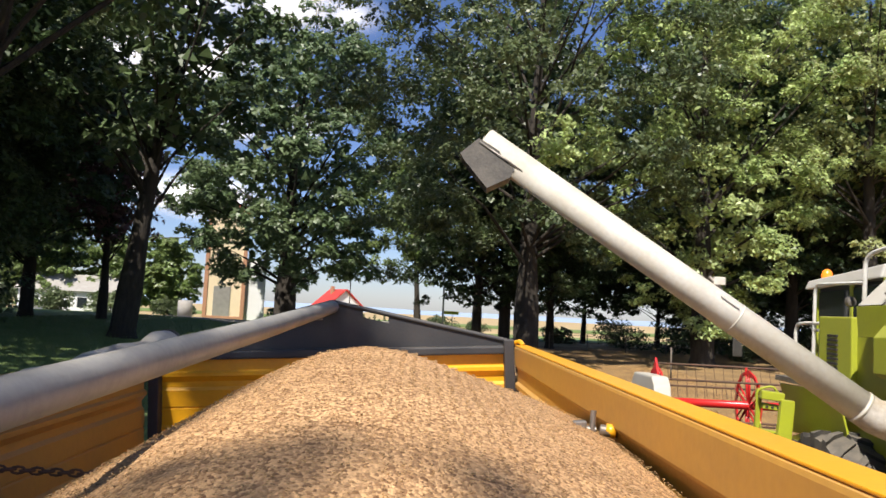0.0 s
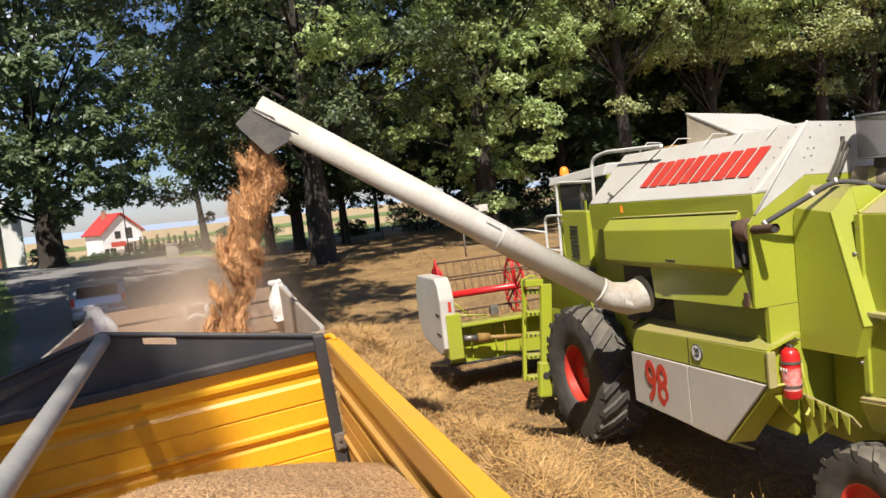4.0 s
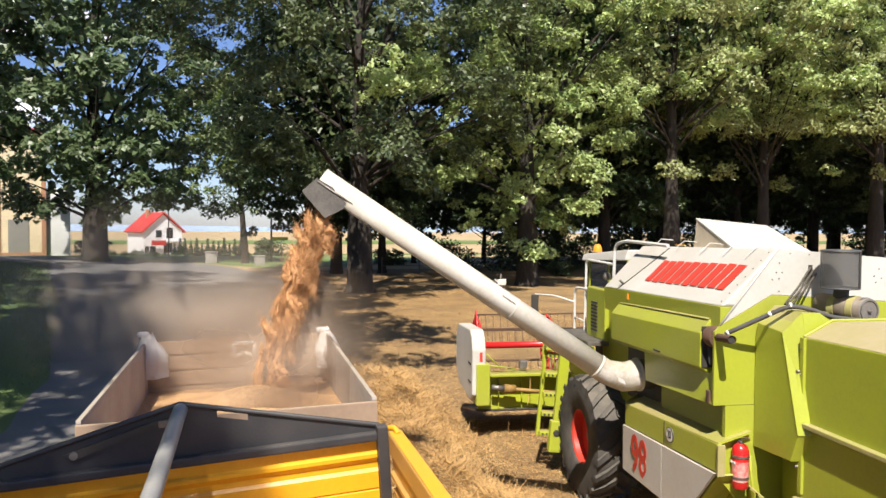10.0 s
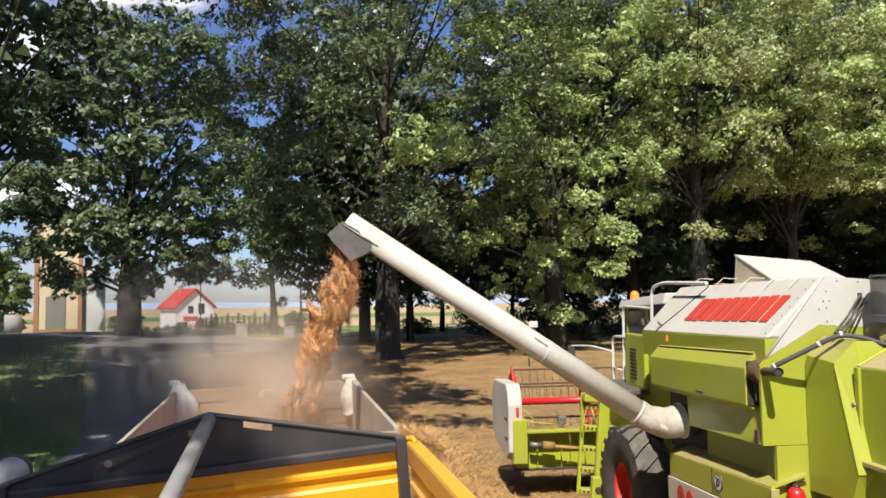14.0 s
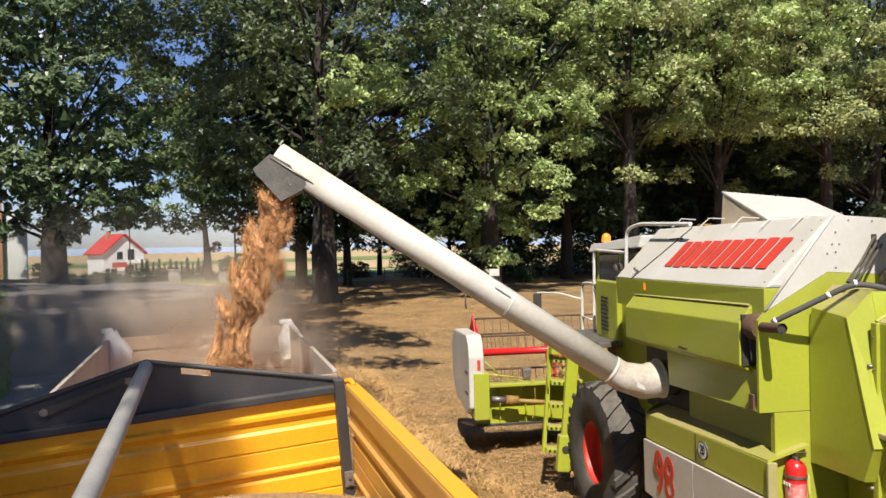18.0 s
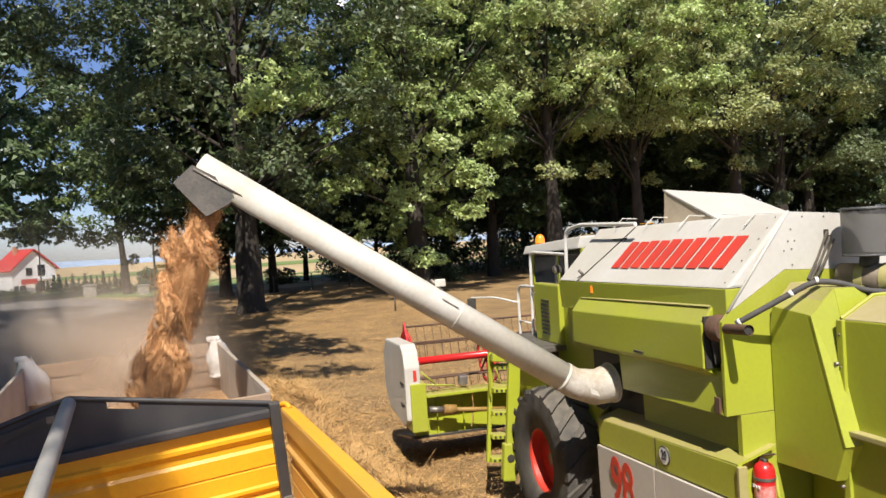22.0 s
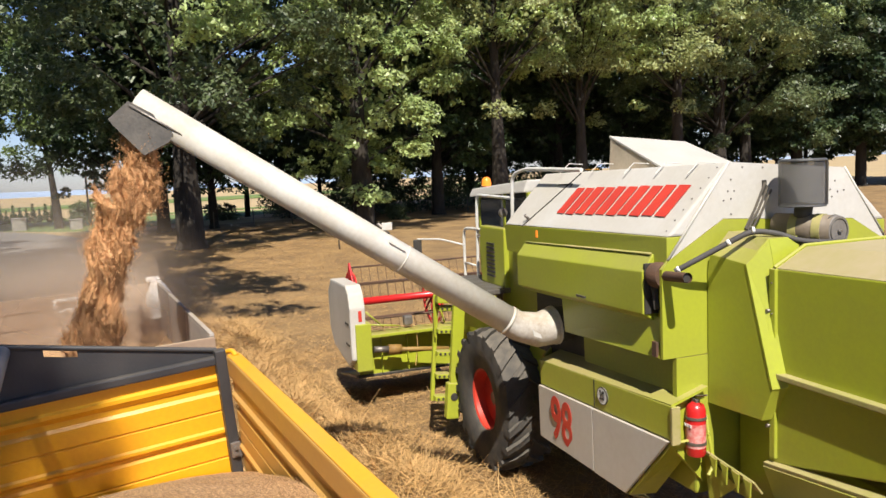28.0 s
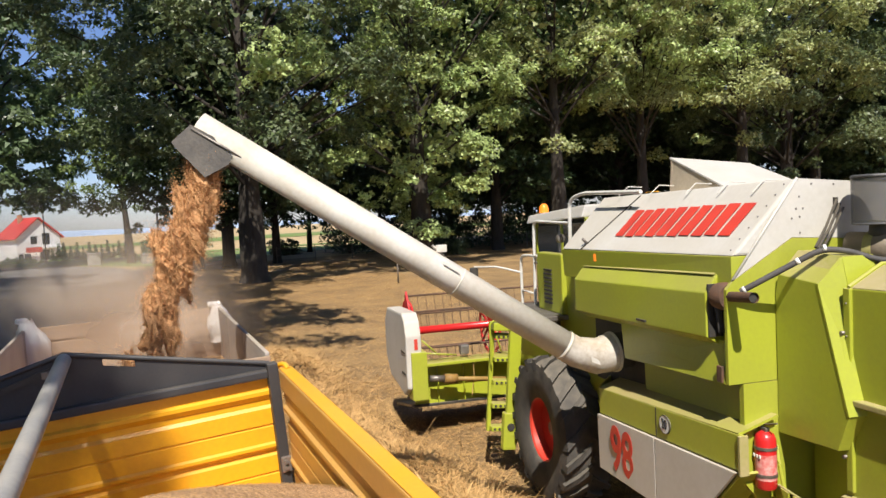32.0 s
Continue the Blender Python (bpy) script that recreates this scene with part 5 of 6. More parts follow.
part("filter_drum", cyl((1.08, -3.45, 3.04), (1.25, -3.85, 3.03), 0.118, seg=28), DRUM, combine, "dusty brown air filter drum")
for y in (-3.60, -3.76):
    part("drum_band", lathe([(0.117, -0.03), (0.124, -0.03), (0.124, 0.03), (0.117, 0.03)], (1.08 + 0.17 * (-3.45 - y) / 0.40, y, 3.033), (0.42, -1, 0), 24), LEDGE, combine, "ochre strap")
cap = part("drum_cap", cyl((1.25, -3.845, 3.03), (1.254, -3.885, 3.03), 0.122, 0.112, seg=28), CAPGREY, combine, "grey drum lid")
part("lid_ring", lathe([(0.085, 0.0), (0.092, 0.006), (0.098, 0.0)], (1.254, -3.885, 3.03), (0.1, -1, 0), 28), BLACK, cap)
part("wing_nut", box(1.235, 1.273, -3.905, -3.885, 3.02, 3.04, 0.006), STEEL, cap)
part("filter_stand", box(1.15, 1.28, -3.74, -3.56, 2.6, 2.93, 0.01), GREEN, combine)
# fire extinguisher
ext = part("fire_extinguisher", lathe([(0.0, -0.21), (0.066, -0.21), (0.076, -0.19), (0.076, 0.15), (0.062, 0.19), (0.025, 0.215), (0.0, 0.215)], (-0.08, -3.52, 1.45), (0, 0, 1), 24), BRIGHT_RED, combine, "red fire extinguisher")
part("valve", box(-0.10, -0.06, -3.55, -3.48, 1.655, 1.69, 0.008), STEEL, ext)
part("lever", tube([(-0.08, -3.45, 1.70), (-0.08, -3.56, 1.72), (-0.08, -3.65, 1.75)], 0.008, 6), STEEL, ext)
part("hose", tube(round_path([(-0.08, -3.48, 1.69), (-0.14, -3.42, 1.70), (-0.17, -3.38, 1.62), (-0.17, -3.38, 1.30)], 0.07), 0.013, 8), GREYHOSE, ext)
LABELPRINT = mat("label_print", (0.70, 0.42, 0.38), (0.60, 0.05, 0.045), rough=0.5, scale=18, fine=60, bump=0)
part("paper_label", lathe([(0.0772, -0.14), (0.0772, 0.05)], (-0.08, -3.52, 1.45), (0, 0, 1), 24), LABELPRINT, ext, "printed label")
for k in range(3):
    part("label_mark", box(-0.16, -0.152, -3.50 - 0.03 * k, -3.485 - 0.03 * k, 1.475, 1.50, 0.002), SIGN_WHITE, ext)
for z in (1.345, 1.545):
    part("strap", lathe([(0.0782, -0.011), (0.082, -0.011), (0.082, 0.011), (0.0782, 0.011)], (-0.08, -3.52, z), (0, 0, 1), 24), STEEL, ext)
ext.matrix_basis = Matrix.Translation((0.365, 0.06, 0.085))
part("skirt_end", box(0.035, 0.11, -3.505, -3.478, 1.45, 1.745, 0.004), LEDGE, combine, "dusty beige end strip")
part("bracket", box(0.30, 0.36, -3.46, -3.405, 1.36, 1.72, 0.006), GREEN, combine)
# unloading auger
A0, A1 = Vector((-0.03, -1.468, 1.885)), Vector((-3.615, -1.115, 4.300))
ad = (A1 - A0).normalized()
AR = 0.140
auger = part("unloading_auger", cyl(A0 + ad * 0.28, A1, AR, seg=36), PIPE, combine, "long scuffed white unloading auger tube")
part("elbow", tube([A0 + ad * 0.42, A0 + ad * 0.27, Vector((-0.05, -1.468, 1.975)), Vector((0.14, -1.468, 2.0))], 0.0, 28, radii=[0.145, 0.150, 0.175, 0.190], closed_caps=False), ELBOW, auger, "bent sheet elbow, scuffed and rust-stained")
part("elbow_seam", lathe([(0.191, -0.012), (0.200, -0.012), (0.200, 0.012), (0.191, 0.012), (0.191, -0.012)], (0.135, -1.468, 2.0), (1, 0, 0.1), 28), PIPE, auger)
part("elbow_tab", plate([(-0.20, -1.672, 2.03), (-0.12, -1.676, 1.98), (-0.10, -1.676, 1.93), (-0.19, -1.672, 1.97)], 0.008), WHITE, auger)
# Pipe coloured black so the elbow's end looks deep in shade
part("inner_pipe", cyl((0.13, -1.468, 2.0), (0.45, -1.468, 2.02), 0.182, seg=24), BLACK, combine, "auger pipe inside the recess, black for the shade there")
part("elbow_flange", cyl(A0 + ad * 0.38, A0 + ad * 0.41, 0.1485, seg=32), PIPE, auger)
jt = A0 + ad * 1.62
part("joint_band", cyl(jt, jt + ad * 0.012, AR + 0.0025, seg=32), PIPE, auger)
part("clamp", box(-0.05, 0.05, -0.02, 0.02, -0.02, 0.05, 0.006), PIPE, auger).matrix_basis = Matrix.Translation(jt + ad * 0.25 + Vector((0.06, -0.02, AR + 0.03)))
part("stop_lug", tube([jt + ad * 0.18 + Vector((0.02, -0.02, AR + 0.01)), jt + ad * 0.34 + Vector((0.05, -0.02, AR + 0.03))], 0.016, 8), STEEL, auger)
part("weld_plate", plate([jt + ad * 0.02 + Vector((0.0, -AR - 0.004, 0.10)), jt + ad * 0.2 + Vector((0.0, -AR - 0.004, 0.10)), jt + ad * 0.2 + Vector((0, -AR - 0.004, 0.075)), jt + ad * 0.02 + Vector((0, -AR - 0.004, 0.075))], 0.01), PIPE, auger)
# spout: a rubber hood hanging below the tube's end
sp = bmesh.new()
SPY = -1.117
SIDE = [(-3.30, 4.09), (-3.665, 4.305), (-3.83, 4.16), (-3.80, 4.11), (-3.575, 3.85), (-3.37, 3.955)]
for s in (-1, 1):
    y0, y1 = SPY + s * (AR + 0.012), SPY + s * (AR + 0.002)
    loft([(x, y0, z) for x, z in SIDE], [(x, y1, z) for x, z in SIDE], 0.0, sp)
for (xa, za), (xb, zb) in ((SIDE[1], SIDE[2]), (SIDE[4], SIDE[5]), (SIDE[5], SIDE[0])):
    plate([(xa, SPY - AR, za), (xa, SPY + AR, za), (xb, SPY + AR, zb), (xb, SPY - AR, zb)], 0.01, 0.0, sp)
part("spout", sp, SPOUTMAT, auger, "dark rubber discharge spout")
strip0, strip1 = Vector((-3.66, SPY - AR - 0.014, 4.27)), Vector((-3.18, SPY - AR - 0.020, 3.96))
part("spout_strip", tube([strip0, strip1], 0.011, 6), STEEL, auger, "thin clamping strip")

# cab
part("cab_frame", box(0.62, 2 * MX - 0.62, -0.08, 1.45, 2.15, 3.28, 0.03), BLACK, combine, "dark glazed cab")
part("cab_roof", loft([(0.55, -0.05, 3.30), (2 * MX - 0.55, -0.05, 3.30), (2 * MX - 0.6, -0.05, 3.45), (0.6, -0.05, 3.45)], [(0.52, 1.62, 3.22), (2 * MX - 0.52, 1.62, 3.22), (2 * MX - 0.56, 1.60, 3.33), (0.56, 1.60, 3.33)], 0.02), WHITE, combine, "pale grey cab roof")
for y in (-0.06, 0.62, 1.44):
    part("cab_pillar", box(0.59, 0.65, y - 0.03, y + 0.03, 2.16, 3.30, 0.01), GREEN, combine)
part("cab_window", plate([(0.60, -0.02, 2.45), (0.60, -0.02, 3.24), (0.60, 0.58, 3.22), (0.60, 0.58, 2.45)], 0.01), DARKGLASS, combine, "dark side window")
part("cab_window", plate([(0.60, 0.66, 2.40), (0.60, 0.66, 3.20), (0.60, 1.40, 3.18), (0.60, 1.40, 2.40)], 0.01), DARKGLASS, combine, "dark side window")
bc = part("beacon", lathe([(0.066, 0.0), (0.066, 0.05), (0.056, 0.095), (0.030, 0.122), (0.002, 0.128)], (0.78, 1.58, 3.36), (0, 0, 1), 20), AMBER, combine, "orange domed rotating beacon")
part("beacon_base", cyl((0.78, 1.58, 3.30), (0.78, 1.58, 3.36), 0.045, seg=14), BLACK, bc)
part("mirror_lamp", lathe([(0.0, 0.03), (0.05, 0.02), (0.06, -0.02), (0.0, -0.05)], (0.46, 0.35, 3.05), (0, -1, 0), 18), STEEL, combine, "round work lamp")
part("louvre_panel", box(0.30, 0.42, 0.02, 0.75, 2.16, 2.88, 0.02), GREEN, combine, "green panel beside the cab")
for k in range(9):
    part("louvre", box(0.285, 0.305, 0.30, 0.52, 2.26 + 0.05 * k, 2.285 + 0.05 * k, 0.003), BLACK, combine)
part("platform", box(0.05, 0.66, 0.0, 1.32, 2.10, 2.16, 0.008), STEEL, combine, "steel cab platform")
part("front_panel", plate([(0.10, -0.1, 2.10), (0.10, 1.30, 2.06), (0.22, 1.2, 1.50), (0.22, -0.1, 1.62)], 0.02), GREEN, combine, "green panel below the platform")
part("handrail", tube(round_path([(0.40, 0.0, 2.16), (0.42, -0.02, 3.52), (0.46, -0.3, 3.58), (0.46, -1.55, 3.55)], 0.12), 0.022, 8), RAILING, combine, "white handrail")
part("handrail", tube(round_path([(0.42, 1.15, 2.16), (0.42, 1.10, 3.26), (0.42, -0.02, 3.24)], 0.1), 0.02, 8), RAILING, combine, "white handrail")
part("handrail", tube([(0.42, 1.12, 2.72), (0.42, -0.02, 2.72)], 0.016, 8), RAILING, combine, "white handrail")
part("guard_rail", tube(round_path([(0.42, 1.62, 2.12), (0.42, 1.62, 2.78), (0.42, 1.35, 2.80), (0.42, 0.9, 2.80)], 0.12), 0.02, 8), RAILING, combine, "bent white guard rail")
part("guard_rail", tube([(0.42, 1.62, 2.30), (0.42, 1.12, 2.30)], 0.014, 8), RAILING, combine, "white guard rail")
part("mirror_arm", tube(round_path([(0.42, 1.6, 2.55), (0.2, 2.0, 2.62), (0.0, 2.45, 2.60)], 0.1), 0.013, 8), RAILING, combine, "thin white mirror arm")
part("mirror", box(-0.08, 0.05, 2.4, 2.44, 2.30, 2.60, 0.02), BLACK, combine, "dark mirror")


def wheel(x, y, r, w, rim_r, lugs, side):
    """A lugged tyre on a red dished rim; x is its middle. side: -1 shows its face to the left."""
    t = new("wheel")
    t.parent = combine
    t.matrix_basis = pose(x, y, r)
    t["label"] = "large lugged tractor tyre on a red rim" if r > 0.6 else "small lugged rear wheel with red rim"
    h = w / 2
    prof = [(rim_r, -h * 0.8), (rim_r + 0.04, -h * 0.92), (r * 0.78, -h), (r * 0.93, -h * 0.94), (r * 0.965, -h * 0.6), (r * 0.975, 0), (r * 0.965, h * 0.6), (r * 0.93, h * 0.94), (r * 0.78, h), (rim_r + 0.04, h * 0.92), (rim_r, h * 0.8)]
    part("tyre", lathe(prof, (0, 0, 0), (1, 0, 0), 48), RUBBER, t)
    for s in (-1, 1):
        lg = bmesh.new()
        pts = []
        for u, da in ((0.02, 0.0), (0.55, 0.16), (0.98, 0.30)):
            for e in (-1, 1):
                pts.append((s * h * u, r * (0.965 if u < 0.9 else 0.935), da + e * 0.052))
        lo, hi = [[lg.verts.new((xx, (rr + up) * math.cos(aa), (rr + up) * math.sin(aa))) for xx, rr, aa in pts] for up in (0.0, r * 0.055)]
        for i in (0, 2):
            lg.faces.new((hi[i], hi[i + 1], hi[i + 3], hi[i + 2]))
            lg.faces.new((lo[i], lo[i + 2], hi[i + 2], hi[i]))
            lg.faces.new((lo[i + 1], hi[i + 1], hi[i + 3], lo[i + 3]))
        lg.faces.new((lo[0], hi[0], hi[1], lo[1]))
        # the lug runs a little down the sidewall
        q = [lg.verts.new((s * h, r * 0.84 * math.cos(0.34 + e * 0.05), r * 0.84 * math.sin(0.34 + e * 0.05))) for e in (-1, 1)]
        lg.faces.new((hi[4], hi[5], q[1], q[0]))
        lg.faces.new((lo[4], hi[4], q[0])), lg.faces.new((lo[5], q[1], hi[5]))
        bmesh.ops.recalc_face_normals(lg, faces=lg.faces[:])
        first = part("lug", lg, RUBBER, t)
        for k in range(lugs):
            o = first if k == 0 else new("lug", first.data)
            o.parent = t
            o.matrix_basis = Matrix.Rotation(2 * math.pi * (k + (0.5 if s > 0 else 0)) / lugs, 4, "X")
    rim = lathe([(rim_r + 0.01, -h * 0.80), (rim_r - 0.015, -h * 0.74), (rim_r - 0.03, -h * 0.3), (rim_r * 0.45, -h * 0.2), (rim_r * 0.3, -h * 0.32), (0.0, -h * 0.34)], (0, 0, 0), (1, 0, 0), 40)
    rim = lathe([(rim_r + 0.01, h * 0.80), (rim_r - 0.02, h * 0.5), (0.0, h * 0.4)], (0, 0, 0), (1, 0, 0), 40, rim)
    rm = part("rim", rim, RED, t, "red dished steel rim")
    part("hub", cyl((-h * 0.42, 0, 0), (-h * 0.2, 0, 0), rim_r * 0.2, seg=16), STEEL, rm)
    for k in range(8):
        a = 2 * math.pi * k / 8
        part("wheel_nut", cyl((-h * 0.30, rim_r * 0.36 * math.cos(a), rim_r * 0.36 * math.sin(a)), (-h * 0.22, rim_r * 0.36 * math.cos(a), rim_r * 0.36 * math.sin(a)), 0.02, seg=6), STEEL, rm)
    return t


wheels = [(wheel(x, y, r, w, rim, lugs, side), x, y, r) for x, y, r, w, rim, lugs, side in ((0.20, 0.0, 0.84, 0.60, 0.37, 20, -1), (2 * MX - 0.20, 0.0, 0.84, 0.60, 0.37, 20, 1), (0.52, -4.05, 0.52, 0.36, 0.25, 16, -1), (2 * MX - 0.52, -4.05, 0.52, 0.36, 0.25, 16, 1))]
part("front_axle", cyl((0.4, 0.0, 0.84), (2 * MX - 0.4, 0.0, 0.84), 0.16, seg=16), BLACK, combine)
part("rear_axle", box(0.6, 2 * MX - 0.6, -4.15, -3.95, 0.45, 0.62, 0.02), GREEN, combine)
part("axle_arm", box(0.42, 0.75, -4.55, -4.25, 0.55, 0.68, 0.03), GREEN, combine)
part("axle_pivot", box(0.95, 1.51, -4.18, -3.93, 0.6, 1.0, 0.02), GREEN, combine)
part("rear_reflector", cyl((0.40, -4.5, 0.62), (0.43, -4.5, 0.62), 0.04, seg=14), BRIGHT_RED, combine)
# Black plate stands for the shade behind the front wheel
part("wheel_well", box(0.54, 0.62, -0.95, 1.0, 0.9, 2.05, 0.02), BLACK, combine)
part("well_corner", plate([(0.08, -1.29, 1.64), (0.50, -0.9, 1.70), (0.50, -0.9, 1.1), (0.08, -1.29, 0.82)], 0.02), GREEN, combine)
# cab ladder in front of the wheel
ladder = part("ladder", box(-0.06, -0.045, 0.285, 0.355, 0.5, 1.95, 0.002), GREEN, combine, "bright green cab ladder")
ladder.matrix_basis = Matrix.Translation((-0.04, 0.57, -0.08)) @ Matrix.Rotation(radians(5.3), 4, "Y")
part("ladder_stile", box(-0.20, -0.05, 0.28, 0.36, 0.46, 1.98, 0.01), GREEN, ladder, "bright green ladder stile")
part("ladder_stile", box(-0.40, -0.35, 0.46, 0.52, 0.62, 2.02, 0.01), GREEN, ladder, "green ladder stile with holes")
for k in range(5):
    part("ladder_step", box(-0.37, -0.16, 0.36, 0.52, 0.64 + 0.30 * k, 0.70 + 0.30 * k, 0.008), GREEN, ladder, "perforated green step")
    # Black discs stand for the dark insides of the step's holes
    for j in range(3):
        part("hole", cyl((-0.33 + 0.065 * j, 0.352, 0.67 + 0.30 * k), (-0.33 + 0.065 * j, 0.362, 0.67 + 0.30 * k), 0.017, seg=10), BLACK, ladder)
part("ladder_foot", box(-0.24, -0.06, 0.26, 0.38, 0.42, 0.9, 0.02), GREEN, ladder)
# Black disc painted in for the dark of the foot's hole
part("foot_hole", cyl((-0.15, 0.25, 0.72), (-0.15, 0.27, 0.72), 0.05, seg=16), BLACK, ladder)
part("ladder_top", box(-0.42, -0.16, 0.30, 0.52, 1.95, 2.05, 0.015), GREEN, ladder)
part("grab_bar", tube(round_path([(-0.40, 0.4, 1.5), (-0.46, 0.36, 2.05), (-0.3, 0.32, 2.12), (-0.2, 0.32, 2.0)], 0.06), 0.014, 8), GREEN, ladder)

# header
header = part("header_back", box(-0.75, 2 * MX + 1.0, 2.94, 3.0, 0.50, 1.14, 0.01), GREEN, combine, "olive header back sheet in shade")
header.matrix_basis = Matrix.Translation((-0.13, 0, 0))
part("header_top_beam", box(-0.78, 2 * MX + 1.03, 2.66, 3.0, 1.135, 1.185, 0.012), GREEN, header, "bright green header ledge")
# Black puts the shadow under the header into the lip's colour
part("header_lip", box(-0.78, 2 * MX + 1.03, 2.90, 2.99, 0.475, 0.515, 0.01), BLACK, header, "lower edge of the header, black for the shadow underneath")
for x in (-0.40, 0.02, 0.44, 2.3, 2.75, 3.2):
    part("header_rib", box(x, x + 0.014, 2.88, 2.945, 0.52, 1.13, 0.002), GREEN, header)
part("header_floor", plate([(-0.8, 3.0, 0.5), (2 * MX + 0.8, 3.0, 0.5), (2 * MX + 0.8, 4.1, 0.28), (-0.8, 4.1, 0.28)], 0.03), STEEL, header, "worn header floor")
part("header_auger", cyl((-0.75, 3.4, 0.85), (2 * MX + 1.0, 3.4, 0.85), 0.19, seg=20), STEEL, header, "feed auger drum")
part("knife_bar", box(-0.8, 2 * MX + 0.8, 4.08, 4.16, 0.24, 0.28, 0.005), STEEL, header)
part("feeder_house", loft([(0.75, 2.9, 0.55), (2.0, 2.9, 0.55), (2.0, 2.9, 1.15), (0.75, 2.9, 1.15)], [(0.8, 0.2, 1.3), (1.95, 0.2, 1.3), (1.95, 0.2, 2.0), (0.8, 0.2, 2.0)], 0.02), GREEN, combine, "green feeder house")
for s in (0, 1):
    f = (lambda x: x) if not s else (lambda x: 2 * MX - x)
    pr = [(2.62, 1.62), (2.70, 1.84), (2.84, 1.95), (3.95, 1.92), (4.2, 1.7), (4.2, 1.1), (3.9, 0.82), (2.85, 0.70), (2.62, 0.84)]
    a, b_ = sorted((f(-0.93), f(-0.69)))
    part("end_cover", prism(pr, a, b_, 0.03), SKIRTWHITE, header, "rounded white header end cover")
    a, b_ = sorted((f(-0.86), f(-0.62)))
    part("end_box", box(a, b_, 2.585, 2.98, 0.66, 1.38, 0.015), GREEN, header, "bright green gearbox cover")
part("red_marks", box(-0.80, -0.75, 2.612, 2.622, 1.42, 1.58, 0.002), RED, header, "small red unreadable lettering")
# Black strips stand for the dark insides of the cover's slots
for z in (1.36, 1.04):
    part("cover_slot", box(-0.938, -0.925, 2.72, 2.95, z - 0.012, z + 0.022, 0.002), BLACK, header)
part("drive_shaft", cyl((-0.42, 2.72, 0.93), (0.62, 2.66, 0.83), 0.035, seg=14), mat("ochre_plastic", (0.33, 0.2, 0.05), (0.25, 0.15, 0.04), rough=0.6, scale=8), header, "ochre shaft guard")
part("shaft_joint", cyl((-0.34, 2.715, 0.925), (-0.14, 2.705, 0.905), 0.075, seg=16), mat("ochre_bellows", (0.3, 0.17, 0.04), (0.2, 0.11, 0.03), rough=0.7, scale=10), header, "ochre bellows")
part("shaft_sleeve", cyl((-0.56, 2.73, 0.945), (-0.34, 2.715, 0.925), 0.05, seg=16), STEEL, header)
for a, b_ in (((-0.6, 2.8, 1.32), (-0.1, 2.85, 1.24)), ((-0.64, 2.8, 1.52), (-0.35, 2.9, 1.24)), ((0.55, 2.8, 1.5), (0.62, 2.8, 1.22))):
    part("pipe", tube([a, b_], 0.014, 6), GREEN, header)
part("hydraulic_motor", box(-0.02, 0.12, 2.85, 2.98, 1.22, 1.38, 0.03), STEEL, header)
part("string", tube([(0.12, 2.70, 1.2), (0.13, 2.70, 0.95), (0.08, 2.70, 0.62)], 0.006, 5), STALK, header)
# reel
RY, RZ, RR = 3.85, 1.50, 0.58
part("reel_tube", cyl((-0.62, RY, RZ), (2 * MX + 0.62, RY, RZ), 0.062, seg=18), BRIGHT_RED, header, "red reel tube")
for x in (-0.60, 0.80, 1.96, 2 * MX + 0.60):
    st = lathe([(RR - 0.10, -0.012), (RR - 0.04, -0.012), (RR - 0.04, 0.012), (RR - 0.10, 0.012), (RR - 0.10, -0.012)], (x, RY, RZ), (1, 0, 0), 12)
    star = part("reel_star", st, BRIGHT_RED, header, "red spoked reel star")
    for k in range(6):
        a = 2 * math.pi * k / 6 + 0.35
        part("spoke", tube([(x, RY, RZ), (x, RY + RR * math.cos(a), RZ + RR * math.sin(a))], 0.02, 6), BRIGHT_RED, star)
        part("brace", tube([(x, RY + 0.1 * math.cos(a + 0.9), RZ + 0.1 * math.sin(a + 0.9)), (x, RY + (RR - 0.07) * math.cos(a + 0.25), RZ + (RR - 0.07) * math.sin(a + 0.25))], 0.016, 6), BRIGHT_RED, star)
tine = None
for k in range(6):
    a = 2 * math.pi * k / 6 + 0.35
    y, z = RY + RR * math.cos(a), RZ + RR * math.sin(a)
    br = part("reel_bar", tube([(-0.62, y, z), (2 * MX + 0.62, y, z)], 0.016, 8), RUST, header, "thin reel bar with tines")
    for j in range(26):
        if tine is None:
            o = tine = part("tine", tube([(0, 0, 0), (0, -0.02, -0.12), (0, -0.07, -0.24)], 0.005, 4), RUST, br)
        else:
            o = new("tine", tine.data)
            o.parent = br
        o.matrix_basis = Matrix.Translation((-0.55 + (2 * MX + 1.1) * j / 25, y, z))
part("reel_wing", prism([(RY - 0.35, RZ + 0.12), (RY + 0.02, RZ + 0.66), (RY + 0.3, RZ + 0.1)], -0.63, -0.60, 0.0), BRIGHT_RED, header, "red triangular reel end plate")
for s in (-0.66, 2 * MX + 0.66):
    part("reel_arm", tube([(s, 2.9, 1.35), (s, RY, RZ + 0.02)], 0.035, 8), GREEN, header)

# straw caught on the header
cr = np.random.RandomState(77)
sv = []
for k in range(260):
    p = np.array([cr.uniform(-0.7, 2.6), cr.uniform(2.78, 3.02), 1.225 + cr.uniform(0, 0.03)])
    a = cr.uniform(0, 2 * math.pi)
    d = np.array([math.cos(a), math.sin(a), cr.normal(0, 0.25)]) * cr.uniform(0.06, 0.2)
    w = np.array([-math.sin(a), math.cos(a), 0.3]) * 0.004
    sv += [p - w, p + w, p + d + w, p + d - w]
wisps = arrays("straw_wisps", np.array(sv), np.arange(len(sv)).reshape(-1, 4), STALK, header)
